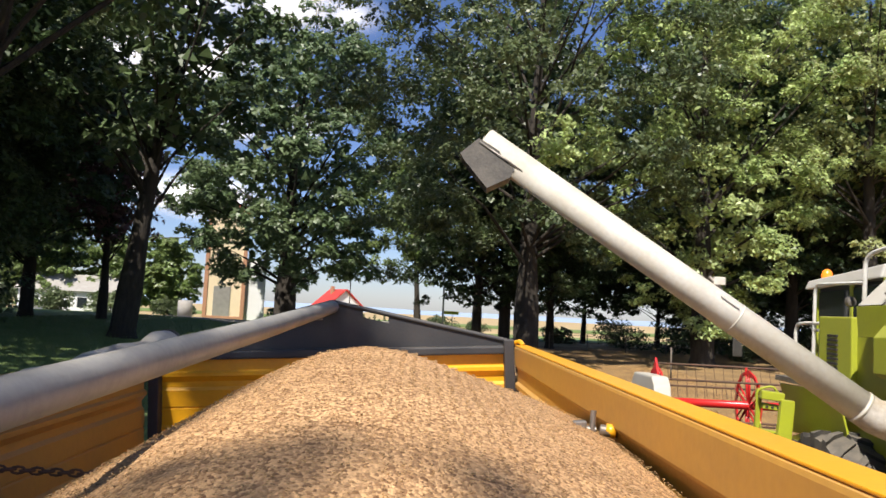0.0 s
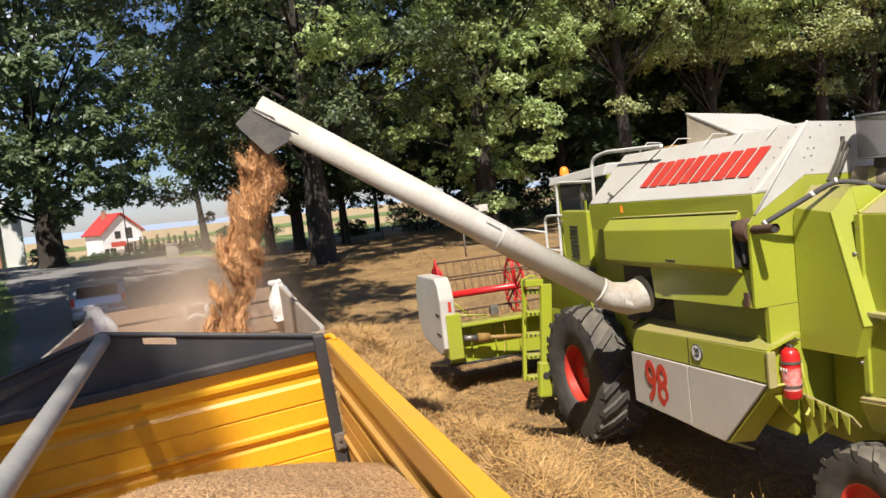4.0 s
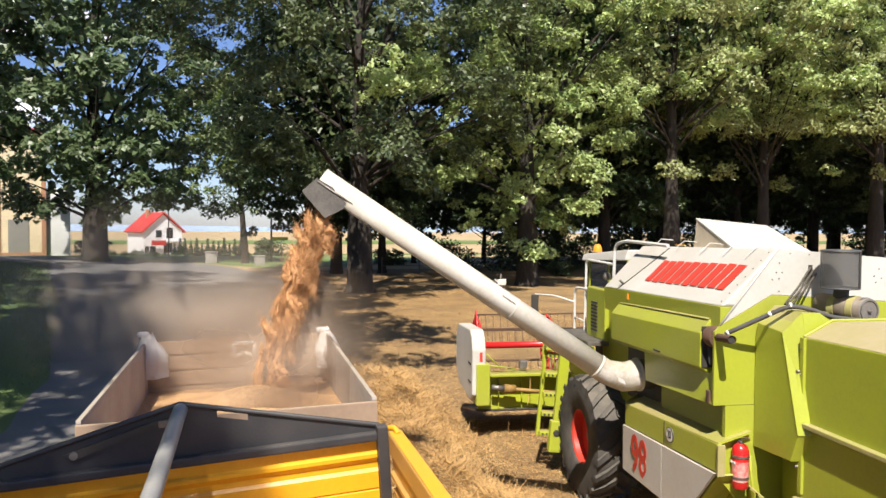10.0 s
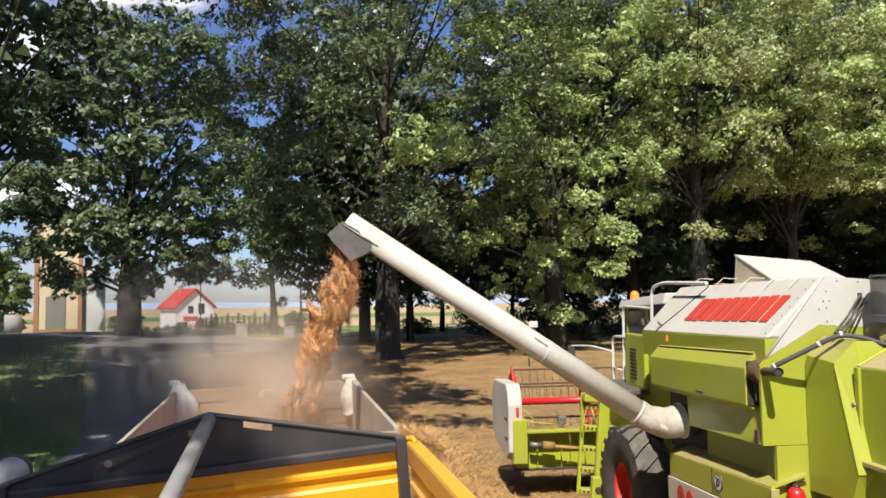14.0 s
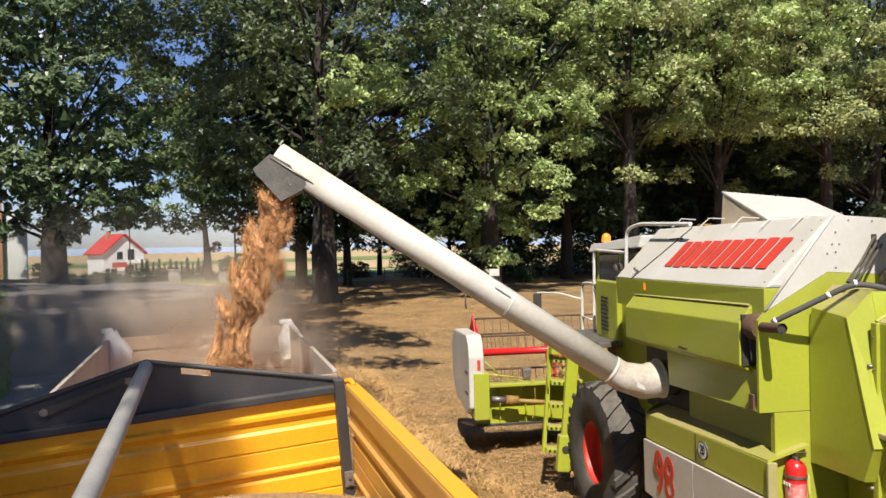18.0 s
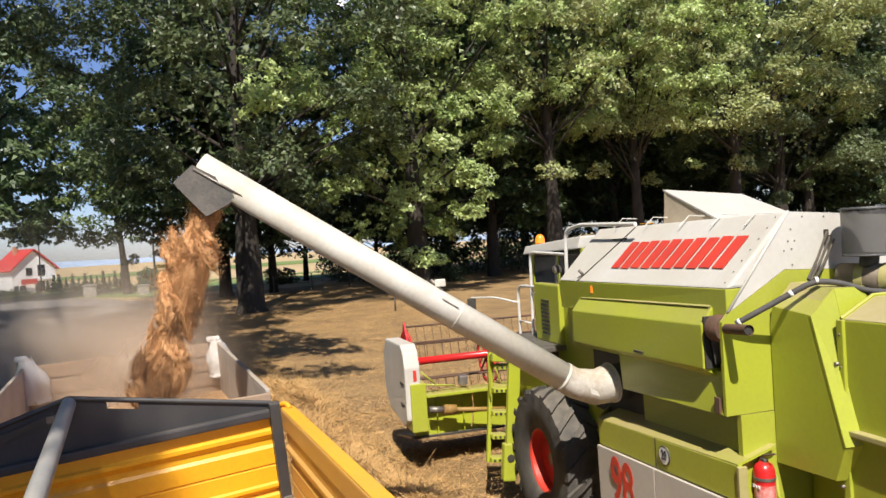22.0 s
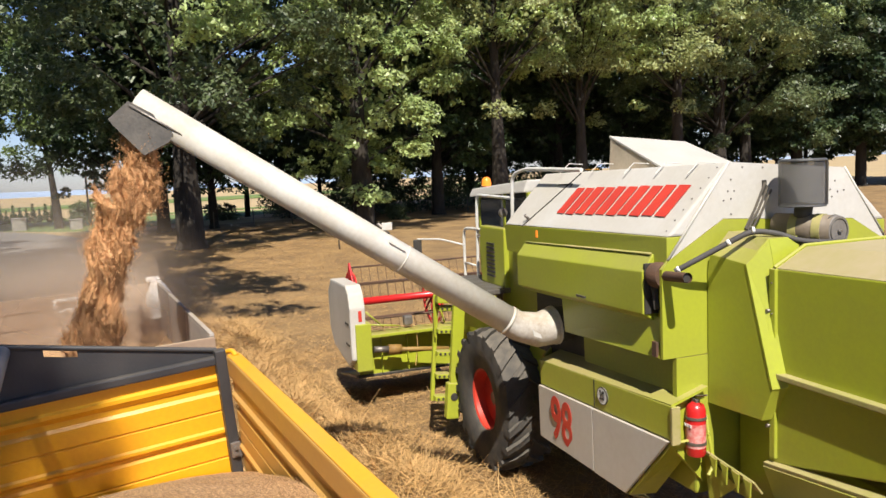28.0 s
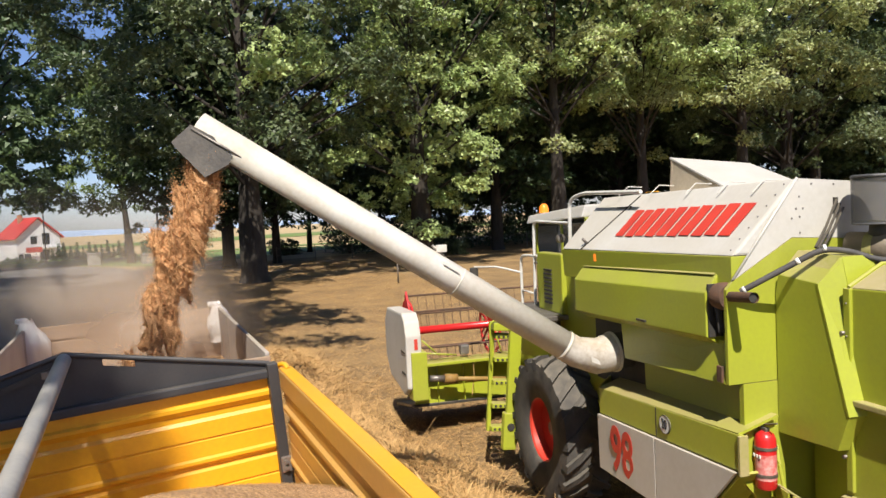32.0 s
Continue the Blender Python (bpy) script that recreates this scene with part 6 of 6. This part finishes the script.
wisps["kind"] = "stuff"


# ---- buildings, fence, car ----
tower = thing("transformer_tower", "tall cream transformer tower with brick corners and a grey gate", "tower", pose(-22.9, 84, ground_z(-22.9, 84) - 0.1, 0, 0, 12))
part("wall", box(-2.1, 2.1, -2.0, 3.0, 0, 13.0, 0.05), CREAM, tower, "cream plaster walls")
for x in (-2.1, 2.1):
    part("corner", box(x - 0.22, x + 0.22, -2.12, -1.7, 0, 13.05, 0.03), BRICKRED, tower, "brick corner strip")
part("plinth", box(-2.2, 2.2, -2.1, 3.1, 0, 0.55, 0.03), BRICKRED, tower)
part("gate", box(-1.2, 0.7, -2.08, -1.98, 0.1, 4.0, 0.02), mat("gate_grey", (0.26, 0.25, 0.22), (0.2, 0.19, 0.17), rough=0.7, scale=2), tower, "tall grey-green gate")
part("cornice", box(-2.3, 2.3, -2.2, 3.2, 13.0, 13.3, 0.05), BRICKRED, tower)
part("roof", loft([(-2.4, -2.3, 13.3), (2.4, -2.3, 13.3), (2.4, 3.3, 13.3), (-2.4, 3.3, 13.3)], [(-0.3, 0.3, 14.1), (0.3, 0.3, 14.1), (0.3, 0.9, 14.1), (-0.3, 0.9, 14.1)]), ROOFRED, tower)
for x in (-0.9, 0.6):
    w = part("window", box(x - 0.22, x + 0.22, -2.05, -1.98, 6.6, 7.9, 0.01), DARKGLASS, tower, "narrow dark window")
    part("sill", box(x - 0.28, x + 0.28, -2.12, -1.98, 6.5, 6.6, 0.01), CREAM, w)
part("annex", box(2.1, 4.6, -1.5, 3.4, 0, 7.4, 0.05), PLASTER, tower, "white annex")
bin_ = thing("grey_bin", "grey cylindrical bin beside the tower", "bin", pose(-26.2, 80, ground_z(-26.2, 80)))
part("drum", cyl((0, 0, 0), (0, 0, 1.9), 0.8, seg=20), CONCRETE, bin_)

house = thing("house", "white two-storey house with red gable roof and balcony", "house", pose(-20.4, 180, ground_z(-20.4, 180) - 0.1, 0, 0, 30) @ Matrix.Scale(1.11, 4))
W2, D2, E2, P2 = 4.1, 4.0, 5.6, 9.2
part("wall", loft([(-W2, -D2, 0), (W2, -D2, 0), (W2, -D2, E2), (0, -D2, P2 - 0.2), (-W2, -D2, E2)], [(-W2, D2, 0), (W2, D2, 0), (W2, D2, E2), (0, D2, P2 - 0.2), (-W2, D2, E2)]), PLASTER, house, "white plaster walls")
for s in (-1, 1):
    part("roof", plate([(0, -D2 - 0.6, P2), (0, D2 + 0.6, P2), (s * (W2 + 0.5), D2 + 0.6, E2 - 0.45), (s * (W2 + 0.5), -D2 - 0.6, E2 - 0.45)][::s], 0.25), ROOFRED, house, "red roof slope")
for x, z, w, h in ((-2.2, 1.0, 1.2, 1.4), (1.0, 1.0, 1.8, 2.0), (-0.9, 4.2, 1.2, 1.5), (1.4, 4.0, 1.4, 2.2), (-3.4, 1.2, 0.9, 1.2)):
    wd = part("window", box(x - w / 2, x + w / 2, -D2 - 0.04, -D2 + 0.1, z, z + h, 0.0), DARKGLASS, house, "dark window")
    part("frame", box(x - w / 2 - 0.1, x + w / 2 + 0.1, -D2 - 0.03, -D2 + 0.1, z - 0.1, z, 0.0), PLASTER, wd)
part("balcony", box(0.2, 4.0, -D2 - 1.4, -D2 - 0.01, 3.3, 3.6, 0.02), PLASTER, house)
part("balcony_rail", box(-2.8, 0.2, -D2 - 0.9, -D2 - 0.8, 2.6, 3.6, 0.02), ROOFRED, house, "red-brown railing")
part("chimney", box(-1.4, -0.7, 0.5, 1.3, 7.5, 10.0, 0.02), BRICKRED, house)
second = thing("far_house", "pale house with low roof seen between trunks", "house", pose(-46, 96, ground_z(-46, 96), 0, 0, 5))
part("wall", box(-6, 6, -3, 3, 0, 3.0, 0.02), PLASTER, second)
part("roof", loft([(-6.4, -3.5, 3.0), (6.4, -3.5, 3.0), (6.4, 3.5, 3.0), (-6.4, 3.5, 3.0)], [(-6.2, -0.2, 5.2), (6.2, -0.2, 5.2), (6.2, 0.2, 5.2), (-6.2, 0.2, 5.2)]), CONCRETE, second)
for x in (-4, -1, 2, 4.6):
    part("window", box(x - 0.6, x + 0.6, -3.05, -2.95, 0.9, 2.2), DARKGLASS, second)

conifer = thing("thuja", "slim dark green thuja in the garden", "conifer")
crng = np.random.RandomState(8)
cv, cf = leaf_cloud(crng, [np.array([0, 0, 0.4 + 0.35 * k]) for k in range(8)], [0.62 - 0.065 * k for k in range(8)], 2600, 0.14, 0.1, 1.0)
arrays("foliage", cv, cf, LEAF_DARK, conifer)
part("stem", cyl((0, 0, -0.1), (0, 0, 2.2), 0.06, 0.03, seg=8), BARK, conifer)
put(conifer, -11.5, 150, 0, 1.3)
conifer["group"] = "garden thujas"
for k in range(14):
    again(conifer, -13.5 + 1.05 * k, 151 + 0.7 * math.sin(k * 2.1), 40 * k, 1.0 + 0.35 * math.sin(k * 1.9) ** 2)
small = put(bush("garden_shrub", "small round garden shrub in a row", 0.5, 0.8, 19, LEAF_DARK, per=260, size=0.1), -16, 96, 0)
small["group"] = "row of shrubs"
for k in range(18):
    again(small, -14.5 + 1.25 * k, 95.5 - 0.2 * k, 61 * k, 0.9 + 0.3 * math.sin(k))

pole = thing("lamp_post", "dark slender post beside the lane", "post", pose(-8.1, 84, ground_z(-8.1, 84)))
part("shaft", cyl((0, 0, 0), (0, 0, 7.4), 0.07, 0.05, seg=10), WOODPOST, pole)
part("foot", cyl((0, 0, -0.1), (0, 0, 0.4), 0.12, seg=10), CONCRETE, pole)
sp_ = thing("signpost", "tall pale post with two small direction boards", "sign post", pose(2.6, 66, ground_z(2.6, 66)))
part("shaft", cyl((0, 0, -0.1), (0, 0, 4.6), 0.09, seg=10), CONCRETE, sp_)
part("board", box(0.1, 1.5, -0.05, 0.0, 2.0, 2.3, 0.01), GREEN, sp_, "small green board")
part("post", cyl((0.9, 0.03, -0.1), (0.9, 0.03, 2.2), 0.04, seg=8), STEEL, sp_)
pil = thing("gate_pillar", "squat stone pillar beside the lane", "pillar", pose(-2.6, 63.5, ground_z(-2.6, 63.5)))
part("block", box(-0.5, 0.5, -0.4, 0.4, -0.1, 0.95, 0.05), CONCRETE, pil)
part("cap", box(-0.56, 0.56, -0.46, 0.46, 0.95, 1.05, 0.03), CONCRETE, pil)
again(pil, 1.4, 58.5, 10, 0.8)

fence = thing("pasture_fence", "low fence of grey wooden posts and two wires", "fence", kind="structure")
fx = [9.5 + 2.6 * k for k in range(19)]
for k, x in enumerate(fx):
    y = 46.5 - 0.12 * (x - 9.5) + 0.3 * math.sin(k * 3.3)
    part("post", cyl((x, y, ground_z(x, y) - 0.2), (x + 0.04 * math.sin(k * 5), y, ground_z(x, y) + 1.15), 0.045, 0.04, seg=8), WOODPOST, fence)
for h_ in (0.55, 1.0):
    part("wire", tube([(x, 46.5 - 0.12 * (x - 9.5) + 0.3 * math.sin(k * 3.3), ground_z(x, 45) + h_) for k, x in enumerate(fx)], 0.014, 5), WOODPOST, fence)
lone = thing("fence_stake", "pale wooden stake in the shade", "stake", pose(11.6, 27.5, ground_z(11.6, 27.5)))
part("shaft", cyl((0, 0, -0.1), (0, 0, 1.35), 0.04, seg=8), WOODPOST, lone)

# overhead line
line = thing("overhead_wire", "thin overhead cable to the tower", "cable", kind="structure")
part("cable", tube([(-70 + 5 * k, 82, 9.6 - 0.9 * math.sin(math.pi * k / 9)) for k in range(10)], 0.05, 5), BLACK, line)

# clouds: soft banks of vapour, very far off
clr = np.random.RandomState(4)
for cx, cz, n, sc in ((-820, 330, 7, 130), (-560, 560, 5, 90), (-1250, 420, 6, 170), (300, 820, 5, 120), (900, 760, 5, 140), (-950, 760, 8, 190), (-520, 980, 7, 170), (-1500, 900, 7, 200)):
    bank = thing("cloud_bank", "white summer cloud low in the blue sky", "cloud", pose(cx, 2400, cz), "summer clouds", "structure")
    for k in range(n):
        g_ = 14
        v = [(-1 + 2 * i / g_, 0.2 * noise.noise((i * 0.5, j * 0.5, k)), -1 + 2 * j / g_) for i in range(g_ + 1) for j in range(g_ + 1)]
        q = np.arange(len(v)).reshape(g_ + 1, g_ + 1)
        o = arrays("puff", np.array(v), np.stack([q[:-1, :-1].ravel(), q[:-1, 1:].ravel(), q[1:, 1:].ravel(), q[1:, :-1].ravel()], 1), CLOUD, bank, smooth=True)
        w_ = sc * clr.uniform(0.8, 1.5)
        o.matrix_basis = Matrix.Translation((clr.normal(0, sc * 0.9), 20.0 * k, abs(clr.normal(0, sc * 0.25)))) @ Matrix.Diagonal((w_, 20, w_ * 0.55, 1))

car = thing("car", "small silver estate car driving away along the lane", "car")
body = [(-1.95, 0.35), (-2.0, 0.75), (-1.95, 1.0), (-1.75, 1.38), (-0.6, 1.46), (0.35, 1.40), (1.0, 0.98), (1.85, 0.86), (2.0, 0.6), (1.95, 0.32)]
part("body", prism([(y, z) for y, z in body], -0.82, 0.82, 0.05), CARSILVER, car, "silver car body")
part("rear_window", plate([(-0.62, -1.955, 1.02), (0.62, -1.955, 1.02), (0.58, -1.78, 1.34), (-0.58, -1.78, 1.34)], 0.01), DARKGLASS, car)
for s in (-1, 1):
    part("side_window", plate([(s * 0.826, -1.6, 1.0), (s * 0.826, 0.75, 1.0), (s * 0.826, 0.3, 1.34), (s * 0.826, -1.5, 1.34)][::s], 0.01), DARKGLASS, car)
    part("tail_light", box(s * 0.75 - 0.07, s * 0.75 + 0.07, -2.01, -1.94, 0.78, 1.05, 0.02), BRIGHT_RED, car)
part("windscreen", plate([(-0.62, 0.98, 1.02), (0.62, 0.98, 1.02), (0.56, 0.40, 1.38), (-0.56, 0.40, 1.38)], 0.01), DARKGLASS, car)
part("bumper", box(-0.8, 0.8, -2.06, -1.9, 0.35, 0.58, 0.04), CARSILVER, car)
part("number_plate", box(-0.26, 0.26, -2.075, -2.055, 0.62, 0.73, 0.004), PLASTER, car, "white plate")
car_wheels = []
for x, y in ((-0.76, -1.25), (0.76, -1.25), (-0.76, 1.25), (0.76, 1.25)):
    w = new("wheel")
    w.parent = car
    w.matrix_basis = pose(x, y, 0.31)
    part("tyre", lathe([(0.2, -0.09), (0.29, -0.1), (0.31, 0), (0.29, 0.1), (0.2, 0.09)], (0, 0, 0), (1, 0, 0), 20), RUBBER, w)
    part("rim", cyl((-0.08, 0, 0), (0.08, 0, 0), 0.2, seg=10), STEEL, w)
    car_wheels.append((w, x, y))


# ---- the falling wheat ----
def strand(seed, wide):
    """One gulp of falling wheat: a torn, knotted body wrapped in loose kernels."""
    rng = np.random.RandomState(seed)
    t = thing("falling_wheat", "ragged gulp of reddish wheat falling from the spout", "grain", group="stream of wheat", kind="stuff")
    b = bmesh.new()
    rows, skin = [], []
    half = 0.22 + 0.04 * (seed % 3)
    for i in range(30):
        u = -1 + 2 * i / 29
        ring = []
        for j in range(32):
            a = 2 * math.pi * j / 32
            d = Vector((math.cos(a), math.sin(a), 0))
            lump = 0.74 + 0.50 * noise.noise(d * 1.2 + Vector((seed, 0, u * 1.5))) + 0.55 * noise.noise(d * 2.6 + Vector((0, seed, u * 4.0))) + 0.40 * noise.noise(d * 6.0 + Vector((seed, seed, u * 9.0))) + 0.22 * noise.noise(d * 13.0 + Vector((seed, 3, u * 21.0)))
            end = 0.35 + 0.65 * (1 - abs(u) ** 5)
            rr = wide * end * max(0.15, lump) * (1 if 0 < i < 29 else 0.1)
            q = Vector((d.x * rr + 0.03 * math.sin(2.6 * u + seed), d.y * rr + 0.03 * math.cos(3.1 * u + seed), half * u * (1 + 0.35 * noise.noise(d * 1.6 + Vector((seed, 7, 1))))))
            ring.append(b.verts.new(q))
            skin.append(tuple(q))
        rows.append(ring)
    for p, q in zip(rows, rows[1:]):
        for j in range(32):
            b.faces.new((p[j], p[(j + 1) % 32], q[(j + 1) % 32], q[j])).smooth = True
    part("lump", b, FALLING, t)
    n = 4600
    base = np.array(skin)[rng.randint(0, len(skin), n)]
    away = base * np.array([1.0, 1.0, 0.35])
    p = base + away * np.abs(rng.normal(0, 0.16, (n, 1))) + rng.normal(0, 0.007, (n, 3))
    far = rng.rand(n, 1) < 0.14
    p = p + far * (away * rng.uniform(0.2, 0.9, (n, 1)) + rng.normal(0, 0.018, (n, 3)))
    d = rng.normal(0, 1, (n, 3))
    d /= np.linalg.norm(d, axis=1)[:, None]
    s_ = np.cross(d, rng.normal(0, 1, (n, 3)))
    s_ /= np.linalg.norm(s_, axis=1)[:, None]
    ln = 0.0058
    v = np.stack([p - d * ln, p + s_ * ln * 0.6, p + d * ln, p - s_ * ln * 0.6], 1).reshape(-1, 3)
    arrays("spray", v, np.arange(n * 4).reshape(-1, 4), FALLING, t)
    return t


SLUGS = 12
PERIOD = 0.52
slugs = [(strand(100 + 3 * k + j, 0.043 + 0.012 * ((2 * k + j) % 3)), k, j) for k in range(SLUGS) for j in range(3)]
# dust that the falling wheat throws up: shallow curved billows, drifting slowly
def billow(name, label, m, w, h, material, seed):
    t = thing(name, label, "dust", m, "dust over the front trailer", "stuff")
    n = 24
    v = []
    for i in range(n):
        for j in range(n):
            a, b_ = -1 + 2 * i / (n - 1), -1 + 2 * j / (n - 1)
            v.append((a, 0.35 * (a * a + b_ * b_) + 0.25 * noise.noise((a * 1.7, b_ * 1.7, seed)), b_))
    k = np.arange(n * n).reshape(n, n)
    f = np.stack([k[:-1, :-1].ravel(), k[:-1, 1:].ravel(), k[1:, 1:].ravel(), k[1:, :-1].ravel()], 1)
    o = arrays("veil", np.array(v), f, material, t, smooth=True)
    o.scale = (w, 0.8, h)
    return t


DUSTS = ((0.6, 4.4, 2.3, 1.5, 1.4, DUST, 1), (0.8, 3.1, 2.1, 1.3, 1.0, DUST, 6), (0.2, 5.9, 2.5, 2.2, 1.7, HAZE, 7), (0.3, 5.2, 2.2, 2.0, 1.1, DUST, 2), (-0.6, 7.0, 2.6, 2.6, 1.8, HAZE, 3), (-2.6, 10.5, 2.2, 4.2, 2.4, HAZE, 4), (-3.5, 17.0, 2.4, 6.5, 3.2, HAZE, 5))
dusts = [(billow("dust_billow", "thin brown dust cloud drifting over the trailer" if mt is DUST else "grey haze of dust drifting over the lane", pose(x, y, z), w, h, mt, sd), x, y, z) for x, y, z, w, h, mt, sd in DUSTS]
COMBINE_ROWS = [(0, 4.793, 2.771, -3.67), (0.5, 4.820, 3.073, -3.00), (1, 4.845, 3.375, -2.50), (1.5, 4.866, 3.640, -2.31), (2, 4.884, 3.820, -2.23), (2.5, 4.894, 3.896, -2.19), (3, 4.896, 3.904, -2.09), (3.5, 4.894, 3.928, -2.03), (5.5, 4.903, 4.275, -2.35), (6, 4.906, 4.369, -2.66), (6.5, 4.911, 4.464, -3.27), (7, 4.919, 4.607, -4.07), (7.5, 4.929, 4.775, -4.96), (8, 4.939, 4.896, -5.59), (8.5, 4.946, 4.961, -5.86), (9, 4.950, 4.985, -5.89), (9.5, 4.951, 4.990, -5.80), (10, 4.951, 4.996, -5.72), (10.5, 4.951, 5.018, -5.69), (11, 4.951, 5.032, -5.64), (11.5, 4.949, 5.012, -5.59), (12, 4.946, 4.977, -5.60), (12.5, 4.943, 4.887, -5.67), (13, 4.941, 4.777, -5.79), (13.5, 4.941, 4.647, -6.04), (14, 4.940, 4.496, -6.55), (14.5, 4.938, 4.340, -7.26), (15, 4.934, 4.199, -8.04), (15.5, 4.922, 4.035, -8.62), (17.5, 4.820, 3.278, -8.93), (18, 4.809, 3.166, -8.79), (18.5, 4.805, 3.096, -8.54), (19, 4.805, 3.077, -8.37), (19.5, 4.802, 3.049, -8.24), (20, 4.795, 3.005, -8.09), (20.5, 4.787, 2.957, -7.92), (21, 4.780, 2.907, -7.70), (21.5, 4.774, 2.846, -7.48), (22, 4.771, 2.808, -7.35), (22.5, 4.774, 2.836, -7.40), (23, 4.779, 2.847, -7.41), (23.5, 4.779, 2.847, -7.43), (24, 4.781, 2.857, -7.42), (24.5, 4.782, 2.860, -7.40), (25, 4.781, 2.853, -7.37), (25.5, 4.781, 2.856, -7.36), (27.5, 4.779, 2.842, -7.39), (28, 4.776, 2.840, -7.41), (28.5, 4.771, 2.837, -7.44), (29, 4.767, 2.825, -7.42), (29.5, 4.765, 2.817, -7.41), (30, 4.763, 2.807, -7.41), (30.5, 4.762, 2.802, -7.39), (31, 4.763, 2.804, -7.36), (31.5, 4.763, 2.799, -7.37), (32, 4.763, 2.800, -7.42)]


def combine_at(t):
    r = np.array(COMBINE_ROWS)
    return pose(*[float(np.interp(t, r[:, 0], r[:, k])) for k in (1, 2)], 0, 0, 0, float(np.interp(t, r[:, 0], r[:, 3])))


def motions():
    # the combine rolls slowly along the trailers, its wheels turning
    walk(combine, [(t, pose(x, y, 0, 0, 0, a)) for t, x, y, a in COMBINE_ROWS])
    for w, x, y, r in wheels:
        rows, turn, last = [], 0.0, None
        for t, cx, cy, a in COMBINE_ROWS:
            if last is not None:
                turn -= math.degrees(((cx - last[0]) ** 2 + (cy - last[1]) ** 2) ** 0.5 * (1 if cy > last[1] else -1) / r)
            last = (cx, cy)
            rows.append((t, pose(x, y, r, turn, 0, 0)))
        walk(w, rows)
    # the wheat: each gulp leaves the spout, falls in a curve, lands in the front trailer and starts again inside the tube
    START = 1.15
    mouth = Vector((-3.60, -1.12, 3.74))
    hide = Vector((1.23, -1.9, 3.2))
    for s, k, j3 in slugs:
        rows = [(0.0, combine_at(0.0) @ Matrix.Translation(hide))]
        t = START + PERIOD * k / SLUGS
        rows.append((t - 1 / 30, combine_at(t) @ Matrix.Translation(hide)))
        lap = 0
        while t < 32.0:
            p0 = combine_at(t) @ mouth
            wob = math.sin(1.7 * k + 2.3 * lap + 4.1 * j3)
            va = Vector((-1.36 + 0.13 * (j3 - 1) + 0.09 * wob, 0.10 * math.cos(2.0 * k + 2.1 * j3), -1.9 - 0.25 * (j3 == 1)))
            for j in range(5):
                u = PERIOD * j / 5
                q = p0 + va * u + Vector((0.05 * (j3 - 1), 0, -4.9 * u * u))
                q.z = max(q.z, 1.62)
                if t + u <= 32.0:
                    rows.append((t + u, Matrix.Translation(q) @ Euler((0, 0.32 - 0.05 * j + 0.08 * wob, 0.9 * k + 2.1 * j3)).to_matrix().to_4x4()))
            t += PERIOD
            lap += 1
        if rows[-1][0] < 32.0:
            rows.append((32.0, rows[-1][1]))
        clean = [rows[0]]
        for r in rows[1:]:
            if frame(r[0]) > frame(clean[-1][0]):
                clean.append(r)
        walk(s, clean)
    # the dust starts below the trailer walls and hangs in the air
    for k, (d, x, y, z) in enumerate(dusts):
        rows = [(0.0, pose(x, y, z - 4.6)), (1.6 + 0.3 * k, pose(x, y, z - 4.4))]
        for j in range(1, 15):
            t = 1.8 + 0.3 * k + 2.0 * j
            if t < 32:
                rows.append((t, pose(x - 0.25 * math.sin(1.3 * j + k), y, z + 0.12 * math.sin(1.9 * j + 2 * k), 0, 6 * math.sin(j + k), 0)))
        rows.append((32.0, pose(x, y, z)))
        walk(d, rows)
    # the car passes and drives away round the bend
    CAR = ((0.0, -3.2, -36.0), (1.0, -3.0, -20.0), (2.0, -2.8, -5.0), (3.0, -2.6, 9.0), (3.5, -2.6, 15.8), (4.0, -3.2, 23.3), (4.5, -4.3, 31.0), (5.0, -5.8, 38.5), (5.5, -7.6, 45.6), (6.0, -9.8, 52.2), (6.5, -12.4, 58.0), (7.0, -15.2, 62.8), (7.5, -18.0, 66.0), (8.0, -21.0, 68.6), (9.0, -27.6, 73.7), (10.0, -36.0, 80.0), (12.0, -55.0, 90.0), (14.0, -74.0, 97.0), (32.0, -76.0, 97.7))
    rows = []
    for i, (t, x, y) in enumerate(CAR):
        a, b_ = CAR[max(i - 1, 0)], CAR[min(i + 1, len(CAR) - 1)]
        rows.append((t, pose(x, y, ground_z(x, y) + 0.03, 0, 0, heading(CAR, i))))
    walk(car, rows)


def heading(line_, i):
    """The turn about z of something that drives along rows of t, x, y."""
    a, b_ = line_[max(i - 1, 0)], line_[min(i + 1, len(line_) - 1)]
    return math.degrees(math.atan2(-(b_[1] - a[1]), b_[2] - a[2]))


motions()
